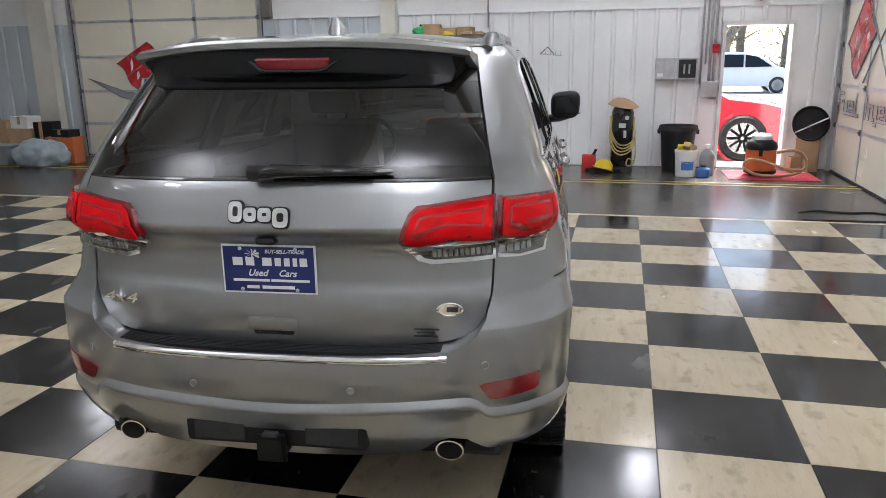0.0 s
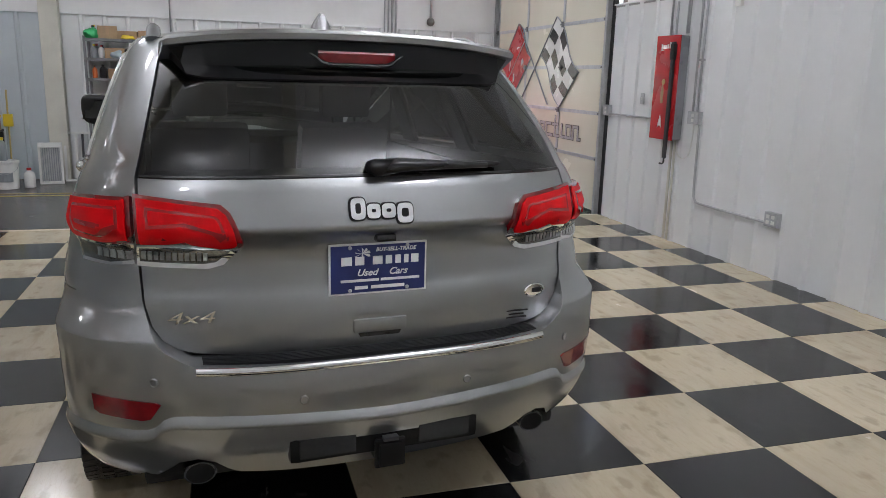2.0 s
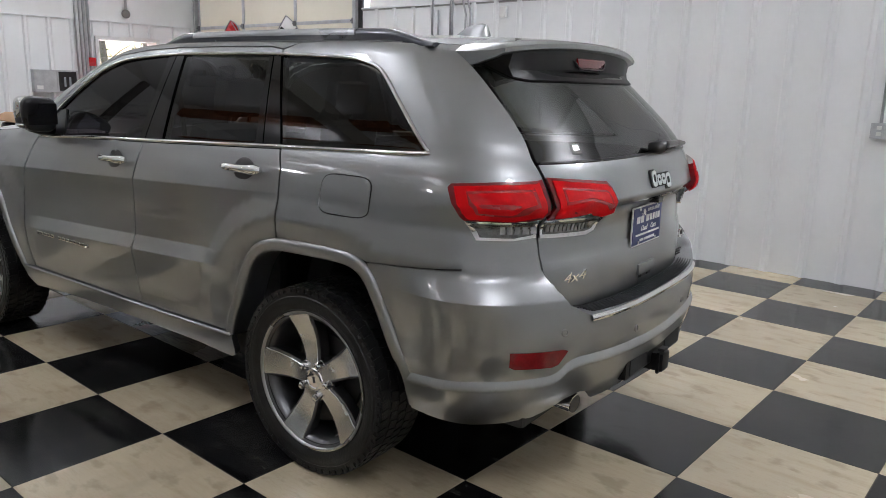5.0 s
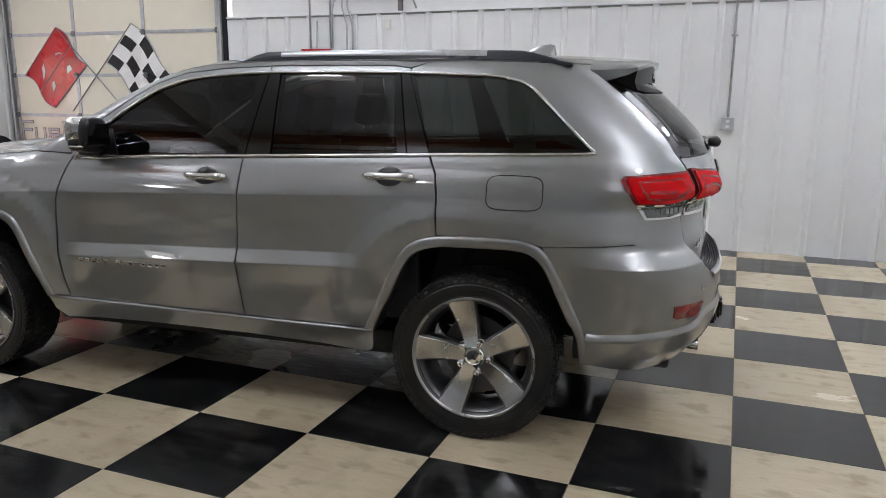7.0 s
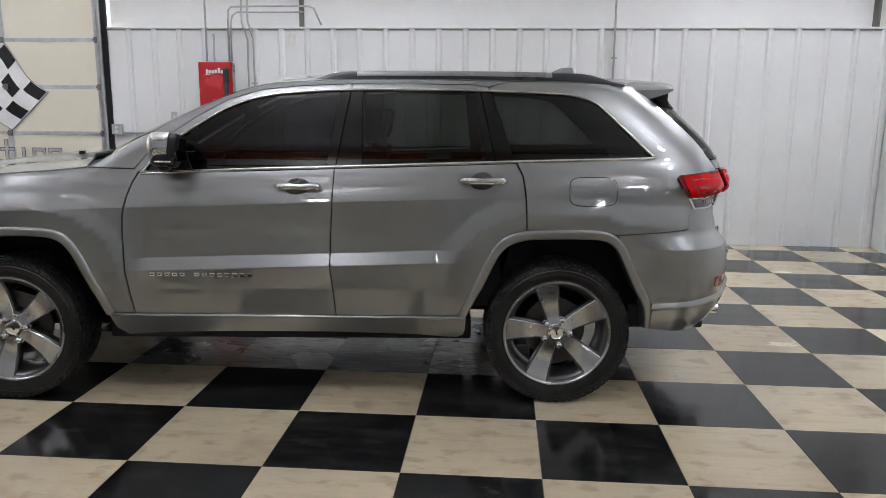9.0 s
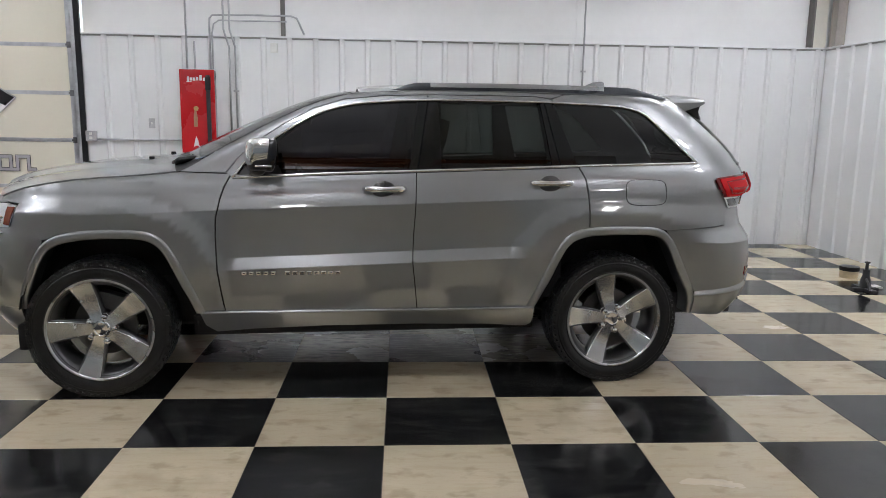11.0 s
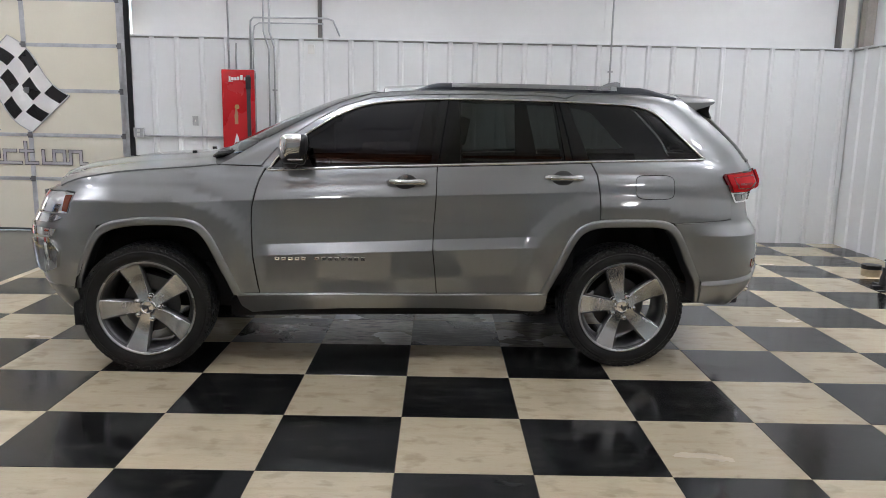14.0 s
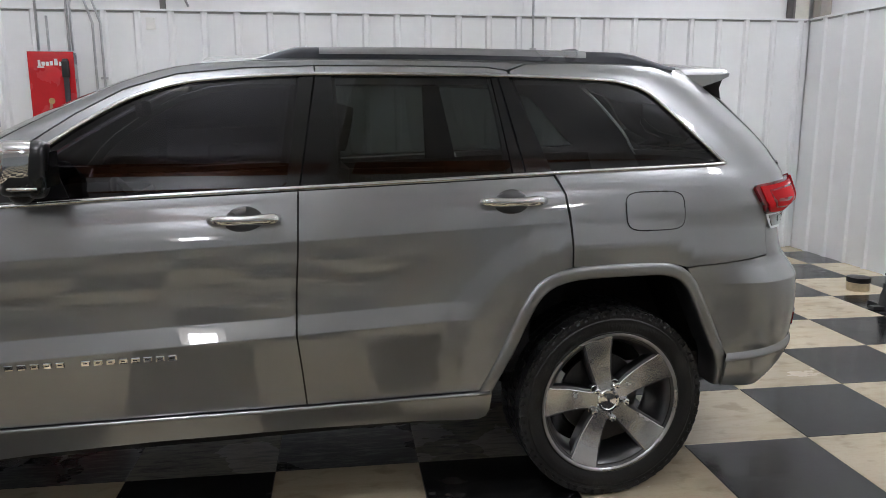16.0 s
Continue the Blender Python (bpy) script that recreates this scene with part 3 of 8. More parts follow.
# posts and corner columns
for name, lo, hi, m, lab in (("post", (-1.50, NORTH - 0.17, 0), (-1.26, NORTH - 0.002, CEIL - 0.53), "post", "cream painted steel post beside the north wall"),
                             ("post", (-7.95, NORTH - 0.2, 0), (-7.55, NORTH - 0.026, CEIL - 0.53), "post", "cream painted steel post beside the sectional door"),
                             ("post", (EAST + 0.03, SOUTH - 0.01, LEDGE + 0.02), (EAST + 0.14, SOUTH + 0.15, CEIL - 0.02), "post", "cream painted steel corner column above the ledge"),
                             ("post", (EAST + 0.02, SOUTH + 0.151, LEDGE + 0.02), (EAST + 0.14, SOUTH + 0.18, CEIL - 0.02), "post_dark", "dark flange of the corner column"),
                             ("post", (EAST - 0.14, SOUTH - 0.15, LEDGE + 0.02), (EAST - 0.01, SOUTH - 0.03, CEIL - 0.02), "post_brown", "brown steel corner post above the ledge"),
                             ("post", (EAST + 0.10, 3.14, LEDGE + 0.02), (EAST + 0.145, 3.19, CEIL - 0.02), "post_dark", "thin dark steel post above the ledge"),
                             ("post", (N_DOOR[1] + 0.08, NORTH - 0.1, LEDGE_N + 0.02), (N_DOOR[1] + 0.24, NORTH + 0.015, CEIL - 0.02), "post_dark", "brown steel post above the ledge")):
    tagged(link(name, boxes((lo, hi), bevel=0.004), M[m]), lab, "post", "posts", "structure")


# sectional doors
def sectional(name, width, height, rows, cols, label):
    """A sectional door, its inside towards -y, from the origin along x: panels, stiles, rails, hinges, jambs and tracks."""
    d = thing(name, Matrix(), label, "garage door", kind="structure")
    zs = [0.02, *rows, height]
    for a, b in zip(zs, zs[1:]):
        for c in range(cols):
            x0, x1 = width * c / cols, width * (c + 1) / cols
            part("door_panel", boxes(((x0 + 0.006, 0, a + 0.004), (x1 - 0.006, 0.045, b - 0.004)), bevel=0.004), M["door_cream"], d)
    for c in range(cols + 1):
        x = min(max(width * c / cols, 0.03), width - 0.03)
        for a, b in zip(zs, zs[1:]):
            part("stile", boxes(((x - 0.028, -0.012, a + 0.03), (x + 0.028, -0.001, b - 0.03)), bevel=0.003), M["galv"], d)
    for z in rows:
        part("rail", boxes(((0, -0.008, z - 0.022), (width, -0.001, z + 0.022)), bevel=0.002), M["galv"], d)
        for c in range(cols + 1):
            x = min(max(width * c / cols, 0.03), width - 0.03)
            h = part("hinge", boxes(((x - 0.026, -0.03, z - 0.035), (x + 0.026, -0.013, z + 0.035)), ((x - 0.034, -0.042, z - 0.011), (x + 0.034, -0.026, z + 0.011)), bevel=0.003), M["shelf_steel"], d)
    part("bottom_seal", boxes(((0, -0.01, 0.0), (width, 0.05, 0.019))), M["rubber"], d)
    for x in (-0.05, width + 0.005):
        part("track", boxes(((x, -0.06, 0), (x + 0.012, 0.02, height + 0.2)), ((x, -0.06, 0), (x + 0.045, -0.05, height + 0.2))), M["galv"], d)
        part("jamb", boxes(((x - 0.03, 0.021, 0), (x + 0.075, 0.06, height))), M["dark_steel"], d)
    return d


door_e = sectional("door_1", E_DOOR[1] - E_DOOR[0], E_DOOR[2], (0.655, 1.2, 1.745, 2.29, 2.83), 3, "cream sectional garage door with crossed flags painted on it")
door_e.matrix_world = pose(EAST - 0.02, E_DOOR[1], 0, 0, 0, -90)
door_n = sectional("door_2", N_DOOR[1] - N_DOOR[0], N_DOOR[2], (0.58, 1.15, 1.74, 2.33), 3, "cream sectional garage door with a flag emblem painted on it")
door_n.matrix_world = pose(N_DOOR[0], NORTH + 0.03, 0)

# ---- the silver car: shape ----
from mathutils.geometry import delaunay_2d_cdt


def curve(*pts):
    """A smooth curve through the points that never overshoots."""
    xs, ys = [p[0] for p in pts], [p[1] for p in pts]
    n = len(xs)
    d = [(ys[k + 1] - ys[k]) / (xs[k + 1] - xs[k]) for k in range(n - 1)]
    m = [d[0]] + [0.0 if d[k - 1] * d[k] <= 0 else 2 * d[k - 1] * d[k] / (d[k - 1] + d[k]) for k in range(1, n - 1)] + [d[-1]]

    def f(x):
        if x <= xs[0]:
            return ys[0] + m[0] * (x - xs[0])
        if x >= xs[-1]:
            return ys[-1] + m[-1] * (x - xs[-1])
        k = 0
        while x > xs[k + 1]:
            k += 1
        h = xs[k + 1] - xs[k]
        s = (x - xs[k]) / h
        return (ys[k] * (1 + 2 * s) * (1 - s) ** 2 + h * m[k] * s * (1 - s) ** 2 + ys[k + 1] * s * s * (3 - 2 * s) + h * m[k + 1] * s * s * (s - 1))

    return f


def ease(a, b, x):
    s = min(1, max(0, (x - a) / (b - a)))
    return s * s * (3 - 2 * s)


# heights along the car: window sill, top of the side, creases
sill_of = curve((-1.1, 1.33), (-0.43, 1.31), (0.17, 1.293), (1.16, 1.258), (1.7, 1.239), (2.2, 1.213), (2.6, 1.185), (3.3, 1.12))
top_of = curve((-0.9, 1.655), (-0.45, 1.69), (0.0, 1.706), (0.6, 1.712), (1.2, 1.708), (1.45, 1.695), (1.57, 1.682), (1.71, 1.645), (1.924, 1.553), (2.138, 1.442), (2.352, 1.32), (2.48, 1.247), (2.7, 1.222), (3.04, 1.195), (3.3, 1.15), (3.45, 1.095), (3.62, 0.99))
tail_y = curve((0.6, -0.97), (0.78, -0.985), (0.90, -0.988), (0.94, -0.985), (1.0, -0.972), (1.08, -0.972), (1.115, -0.985), (1.14, -1.012), (1.157, -1.033), (1.20, -1.022), (1.25, -1.006), (1.295, -0.988), (1.32, -0.97), (1.36, -0.945), (1.52, -0.79), (1.64, -0.655), (1.72, -0.54), (1.8, -0.43))
bump_y = curve((0.30, -0.84), (0.38, -0.94), (0.44, -0.995), (0.52, -1.04), (0.60, -1.062), (0.70, -1.072), (0.79, -1.064), (0.845, -1.057), (0.87, -1.041), (0.90, -1.018), (0.93, -0.99), (0.98, -0.978), (1.07, -0.972))
nose_y = curve((0.25, 3.5), (0.36, 3.62), (0.57, 3.72), (0.83, 3.74), (0.93, 3.70), (1.0, 3.67), (1.07, 3.62), (1.13, 3.5), (1.2, 3.25))
TAIL_D, NOSE_D = 0.62, 0.70


def half_width(y, z):
    """Half the width of the body at y, z, before its ends round off."""
    zt = top_of(y)
    zb = min(sill_of(y), zt - 0.03)
    zl, zu = 0.708 + (2.271 - y) * 0.035, 1.047 + (2.1 - y) * 0.035
    zu = min(zu, zb - 0.09)
    a = ease(0.50, 0.72, y) * (1 - ease(2.15, 2.29, y))
    u = ease(0.25, 0.65, y) * (1 - ease(2.35, 2.6, y))
    if z <= zb:
        zs = (0.25, 0.40, 0.47, 0.60, zl, zl + 0.065, (zl + zu) / 2, zu, zb - 0.06, zb)
        xs = (0.81, 0.866, 0.885, 0.896, 0.903 + 0.006 * a, 0.902 - 0.020 * a, 0.897 - 0.0165 * a, 0.886 + 0.003 * u, 0.853 - 0.005 * u, 0.822)
        if z <= zs[0]:
            x = xs[0]
        else:
            k = 0
            while z > zs[k + 1]:
                k += 1
            s = (z - zs[k]) / (zs[k + 1] - zs[k])
            soft = s
            x = xs[k] + (xs[k + 1] - xs[k]) * soft
            if k in (6, 7, 8):
                x += 0.006 * (1 if k > 6 else 0.4) * 4 * s * (1 - s) * 0.35
        # the flares over the wheels
        for cy, hw in ((2.855, 0.49), (0.008, 0.522)):
            rr = ((abs(y - cy) / hw) ** 2.6 + (max(0, z - 0.40) / 0.535) ** 2.6) ** (1 / 2.6)
            if rr < 1.34:
                x += (0.018 * min(1, (1.34 - rr) / 0.16) - 0.009 * max(0, min(1, (1.18 - rr) / 0.18))) * ease(0.45, 0.6, z)
    else:
        h = z - zb
        x = 0.822 - 0.32 * h - 0.16 * h * h
    if z > zt - 0.05:
        x -= 9.0 * (z - zt + 0.05) ** 2
    return x * (1 - 0.022 * ease(0.9, 2.4, y) - 0.035 * ease(2.4, 3.4, y) - 0.012 * ease(0.0, -0.8, y))


def end_point(q, z, back, depth, n, m, sign):
    """A point on the rounded end: q 0 at the middle, 1 where the side begins, then metres along the side."""
    y1 = back + sign * depth
    if q >= 1:
        y = y1 + sign * (q - 1)
        return half_width(y, z), y
    w = half_width(y1, z)
    a = max(q, 0) * math.pi / 2
    return w * math.sin(a) ** (2 / n), y1 - sign * depth * max(0, math.cos(a)) ** (2 / m)


def end_q(kind, v, z, back, depth, n, m, sign):
    y1 = back + sign * depth
    if kind == "x":
        return math.asin(min(1, v / half_width(y1, z)) ** (n / 2)) * 2 / math.pi
    s = sign * (v - y1)
    if s >= 0:
        return 1 + s
    return math.acos(min(1, -s / depth) ** (m / 2)) * 2 / math.pi


ENDS = {"tail": (tail_y, TAIL_D, 3.0, 2.7, 1), "bumper": (bump_y, TAIL_D, 3.0, 2.7, 1), "nose": (nose_y, NOSE_D, 3.2, 2.6, -1)}


def on_side(a, z):
    w = half_width(a, z)
    y1 = tail_y(z) + TAIL_D
    if a < y1:
        w = half_width(y1, z) * max(0.0, 1 - ((y1 - a) / TAIL_D) ** 2.7) ** (1 / 3.0)
    y1 = nose_y(min(z, 1.08)) - NOSE_D
    if a > y1:
        w = half_width(y1, z) * max(0.0, 1 - ((a - y1) / NOSE_D) ** 2.6) ** (1 / 3.2)
    return Vector((w, a, z))


def on_end(which):
    back, depth, n, m, sign = ENDS[which]

    def f(q, z):
        x, y = end_point(abs(q), z, back(z), depth, n, m, sign)
        if which == "bumper":
            k = (1 - min(1, max(0, (z - 0.846) / 0.084))) ** 1.25 * ease(-0.40, -0.70, y)
            x += 0.034 * k * ease(0.64, 0.86, x)
        return Vector((x if q >= 0 else -x, y, z))

    return f


def on_rear(back=tail_y):
    def f(x, z):
        w = half_width(back(z) + TAIL_D, z)
        return Vector((x, back(z) + TAIL_D - TAIL_D * max(0, 1 - (abs(x) / w) ** 3) ** (1 / 2.7), z))

    return f


def end_outline(which, pts):
    back, depth, n, m, sign = ENDS[which]
    fine = []
    for (k, v, z), (k2, v2, z2) in zip(pts, pts[1:] + pts[-1:]):
        cuts = max(1, math.ceil(abs(z2 - z) / 0.025)) if k == k2 else 1
        fine += [(k, v + (v2 - v) * i / cuts, z + (z2 - z) * i / cuts) for i in range(cuts)]
    return [(end_q(k, v, z, back(z), depth, n, m, sign), z) for k, v, z in fine]


def on_roof(s, y):
    zt = top_of(y)
    return Vector((s * on_side(y, zt).x, y, zt + 0.052 * (1 - abs(s) ** 2.6)))


def on_hood(s, y):
    zt = top_of(y)
    k = 1 - abs(s) ** 3
    return Vector((s * on_side(y, zt).x * 0.988, y + 0.10 * k * ease(3.0, 3.5, y) + 0.09 * k * (1 - ease(2.4, 2.8, y)), zt + (0.05 + 0.02 * (1 - ease(0.35, 0.6, abs(s)))) * k))


def on_screen(s, y):
    zt, k = top_of(y), 1 - s * s
    return Vector((s * (half_width(y, zt) - 0.006), y + (0.06 + 0.10 * ease(1.6, 2.4, y)) * k, zt + 0.022 * k))


def shrink(poly, d):
    """The outline moved inwards by d."""
    area = sum(a[0] * b[1] - b[0] * a[1] for a, b in zip(poly, poly[1:] + poly[:1]))
    sg = 1 if area > 0 else -1
    out = []
    for k, (x, y) in enumerate(poly):
        (ax, ay), (bx, by) = poly[k - 1], poly[(k + 1) % len(poly)]
        e1, e2 = Vector((x - ax, y - ay)), Vector((bx - x, by - y))
        if e1.length < 1e-9 or e2.length < 1e-9:
            out.append((x, y))
            continue
        e1.normalize(), e2.normalize()
        n1, n2 = Vector((-e1.y, e1.x)) * sg, Vector((-e2.y, e2.x)) * sg
        b = n1 + n2
        b = b / max(0.5, b.length_squared / 2) if b.length > 1e-6 else n1
        out.append((x + b.x * d, y + b.y * d))
    return out


def crease_rows(y):
    zl, zu = 0.708 + (2.271 - y) * 0.035, 1.047 + (2.1 - y) * 0.035
    return zl - 0.0035, zl + 0.0035, zl + 0.0615, zl + 0.0685, zu - 0.0035, zu + 0.0035


def skin(poly, fn, step=0.05, thick=0.012, out=0.0, gap=0.003, rows=None):
    """A panel: the outline's inside, laid on the surface fn and given a thickness. Returns points, faces and normals."""
    if gap:
        poly = shrink(poly, gap)
    edge = []
    for (ax, ay), (bx, by) in zip(poly, poly[1:] + poly[:1]):
        n = max(1, math.ceil(math.hypot(bx - ax, by - ay) / step))
        edge += [(ax + (bx - ax) * k / n, ay + (by - ay) * k / n) for k in range(n)]
    pts = [Vector(p) for p in edge]
    x0, x1, y0, y1 = min(p.x for p in pts), max(p.x for p in pts), min(p.y for p in pts), max(p.y for p in pts)

    def inside(x, y):
        hit = False
        for (ax, ay), (bx, by) in zip(poly, poly[1:] + poly[:1]):
            if (ay > y) != (by > y) and x < (bx - ax) * (y - ay) / (by - ay) + ax:
                hit = not hit
        return hit

    inner, lined = [], []
    if rows:
        for i in range(1, int((x1 - x0) / 0.02)):
            x = x0 + i * 0.02
            lined += [Vector((x, y)) for y in rows(x) if inside(x, y) and min((x - p.x) ** 2 + (y - p.y) ** 2 for p in pts) > 0.004**2]
    for i in range(1, int((x1 - x0) / step) + 1):
        for j in range(1, int((y1 - y0) / step) + 1):
            x, y = x0 + i * step, y0 + j * step
            if rows and min(abs(y - q) for q in rows(x)) < 0.012:
                continue
            if inside(x, y) and min((x - p.x) ** 2 + (y - p.y) ** 2 for p in pts[: len(edge)]) > (0.4 * step) ** 2:
                inner.append(Vector((x, y)))
    vs, _, fs, *_ = delaunay_2d_cdt(pts + inner + lined, [], [list(range(len(pts)))], 1, 1e-6)
    e = 0.0015
    top, nrm = [], []
    for v in vs:
        p = fn(v.x, v.y)
        n = (fn(v.x + e, v.y) - fn(v.x - e, v.y)).cross(fn(v.x, v.y + e) - fn(v.x, v.y - e))
        n = n.normalized() if n.length > 1e-12 else Vector((1, 0, 0))
        top.append(p)
        nrm.append(n)
    mid = sum(top, Vector()) / len(top)
    away = mid - Vector((0, min(max(mid.y, 0.2), 2.8), 0.75))
    if sum(n.dot(away) for n in nrm) < 0:
        nrm = [-n for n in nrm]
    top = [p + n * out for p, n in zip(top, nrm)]
    faces = []
    for f in fs:
        a, b, c = f[:3]
        if (top[b] - top[a]).cross(top[c] - top[a]).dot(nrm[a]) < 0:
            f = list(reversed(f))
        faces.append(list(f))
    count = {}
    for f in faces:
        for a, b in zip(f, f[1:] + f[:1]):
            count[(a, b)] = count.get((a, b), 0) + 1
    rim = [(a, b) for (a, b) in count if (b, a) not in count]
    n0 = len(top)
    P, N, F = list(top), list(nrm), list(faces)
    if thick:
        low = [p - n * thick for p, n in zip(top, nrm)]
        P += low
        N += [-n for n in nrm]
        F += [[v + n0 for v in reversed(f)] for f in faces]
        for a, b in rim:
            k = len(P)
            side = (top[b] - top[a]).cross(nrm[a])
            side = side.normalized() if side.length > 1e-12 else nrm[a]
            P += [top[a], top[b], low[b], low[a]]
            N += [side] * 4
            F.append([k + 3, k + 2, k + 1, k])
    return P, F, N


def panel(name, poly, fn, material, parent, label="", sides=(-1, 1), **kw):
    """One or two mirrored skins as one part."""
    P, F, N = skin(poly, fn, **kw)
    vs, fs, ns = [], [], []
    for s in sides:
        k = len(vs)
        vs += [Vector((p.x * s, p.y, p.z)) for p in P]
        ns += [Vector((n.x * s, n.y, n.z)) for n in N]
        fs += [[v + k for v in (f if s > 0 else reversed(f))] for f in F]
    me = bpy.data.meshes.new(name)
    me.from_pydata([tuple(v) for v in vs], [], fs)
    me.materials.append(material)
    for p in me.polygons:
        p.use_smooth = True
    me.normals_split_custom_set_from_vertices([tuple(n) for n in ns])
    ob = new(name, me)
    ob.parent = parent
    return tagged(ob, label) if label else ob


def line_on(fn, pts, out=0.0, steps=5):
    """A smooth line laid on a surface."""
    p3 = smooth_path([(a, b, 0) for a, b in pts], steps)
    res, e = [], 0.002
    for v in p3:
        p = fn(v.x, v.y)
        n = (fn(v.x + e, v.y) - fn(v.x - e, v.y)).cross(fn(v.x, v.y + e) - fn(v.x, v.y - e)).normalized()
        if n.x < 0 and abs(n.x) > 0.3:
            n = -n
        res.append(p + n * out)
    return res


def mirrored(points, s):
    return [Vector((p[0] * s, p[1], p[2])) for p in points]


# ---- the silver car: parts ----
CAR_SCALE = 0.9875
car = thing("car", pose(1.134, 0.573, 0, 0, 0, 4.66) @ Matrix.Diagonal((CAR_SCALE,) * 3 + (1,)), "silver four-door sport utility car parked on checkered tiles", "car")
PAINT, CHROME = M["paint"], M["chrome"]

DLO_TOP = [(2.197, 1.213), (2.12, 1.309), (2.044, 1.378), (1.891, 1.482), (1.737, 1.567), (1.567, 1.620), (1.361, 1.643), (1.102, 1.655), (0.75, 1.657), (0.413, 1.654), (0.014, 1.641), (-0.10, 1.626), (-0.18, 1.600), (-0.25, 1.545), (-0.45, 1.355), (-0.492, 1.322)]
DLO_LOW = [(-0.43, 1.311), (0.171, 1.293), (0.65, 1.276), (1.157, 1.258), (1.702, 1.239)]
SEAM = [(2.235, 1.240), (2.155, 1.335), (2.075, 1.408), (1.915, 1.514), (1.755, 1.601), (1.58, 1.654), (1.365, 1.676), (1.102, 1.687), (0.75, 1.689), (0.46, 1.687), (0.375, 1.675)]
F_ARCH = [(3.345, 0.50), (3.325, 0.58), (3.27, 0.717), (3.20, 0.845), (3.12, 0.898), (3.0, 0.924), (2.876, 0.932), (2.72, 0.93), (2.62, 0.912), (2.555, 0.865), (2.498, 0.775), (2.407, 0.578), (2.362, 0.467)]
R_ARCH = [(0.532, 0.467), (0.449, 0.64), (0.372, 0.80), (0.31, 0.885), (0.225, 0.925), (0.104, 0.940), (-0.149, 0.941), (-0.255, 0.926), (-0.315, 0.885), (-0.36, 0.815), (-0.448, 0.637), (-0.501, 0.526), (-0.516, 0.41)]

# closed dark shell behind the panels, and the floor
shell = [(-0.50, 0.47), *[(y - 0.02 if y < 0 else y + 0.02, z + 0.03) for y, z in reversed(R_ARCH[1:-1])], (0.56, 0.42), (2.34, 0.42), *[(y + (0.02 if y > 2.9 else -0.02), z + 0.03) for y, z in reversed(F_ARCH[1:-1])], (3.36, 0.5), (3.36, 1.03), (3.0, 1.14), (2.5, 1.18), (1.7, 1.21), (0.17, 1.27), (-0.6, 1.29), (-0.68, 1.1), (-0.68, 0.6)]
panel("inner_shell", shell, on_side, M["under"], car, "dark inner body", step=0.12, thick=0.004, out=-0.03, gap=0)
panel("rear_inner_shell", [(-0.64, 0.5), (0.64, 0.5), (0.66, 0.9), (0.66, 1.28), (-0.66, 1.28), (-0.66, 0.9)], on_rear(), M["under"], car, sides=(1,), step=0.1, thick=0.004, out=-0.035, gap=0)
for lo, hi in (((-0.70, -0.85, 0.36), (0.70, -0.42, 0.50)), ((-0.74, 0.45, 0.30), (0.74, 2.45, 0.42)), ((-0.5, -0.419, 0.40), (0.5, 0.449, 0.52)), ((-0.5, 2.451, 0.3), (0.5, 3.5, 0.6))):
    part("floor_pan", boxes((lo, hi), bevel=0.02), M["under"], car)
part("muffler", boxes(((-0.55, -0.80, 0.37), (0.05, -0.60, 0.47)), bevel=0.05), M["dark_steel"], car, smooth=40)

# sides
door_f = [(2.201, 1.234), (2.24, 1.165), (2.262, 1.10), (2.284, 1.0), (2.289, 0.90), (2.282, 0.709), (2.250, 0.474), (1.178, 0.474), (1.19, 0.6), (1.206, 0.743), (1.20, 0.9), (1.192, 1.022), (1.181, 1.249), (1.702, 1.231)]
door_r = [(1.181, 1.249), (1.192, 1.022), (1.20, 0.9), (1.206, 0.743), (1.19, 0.6), (1.178, 0.474), (0.531, 0.474), (0.450, 0.643), (0.373, 0.803), (0.311, 0.887), (0.226, 0.928), (0.176, 0.935), (0.183, 1.1), (0.198, 1.215), (0.233, 1.283), (0.65, 1.268)]
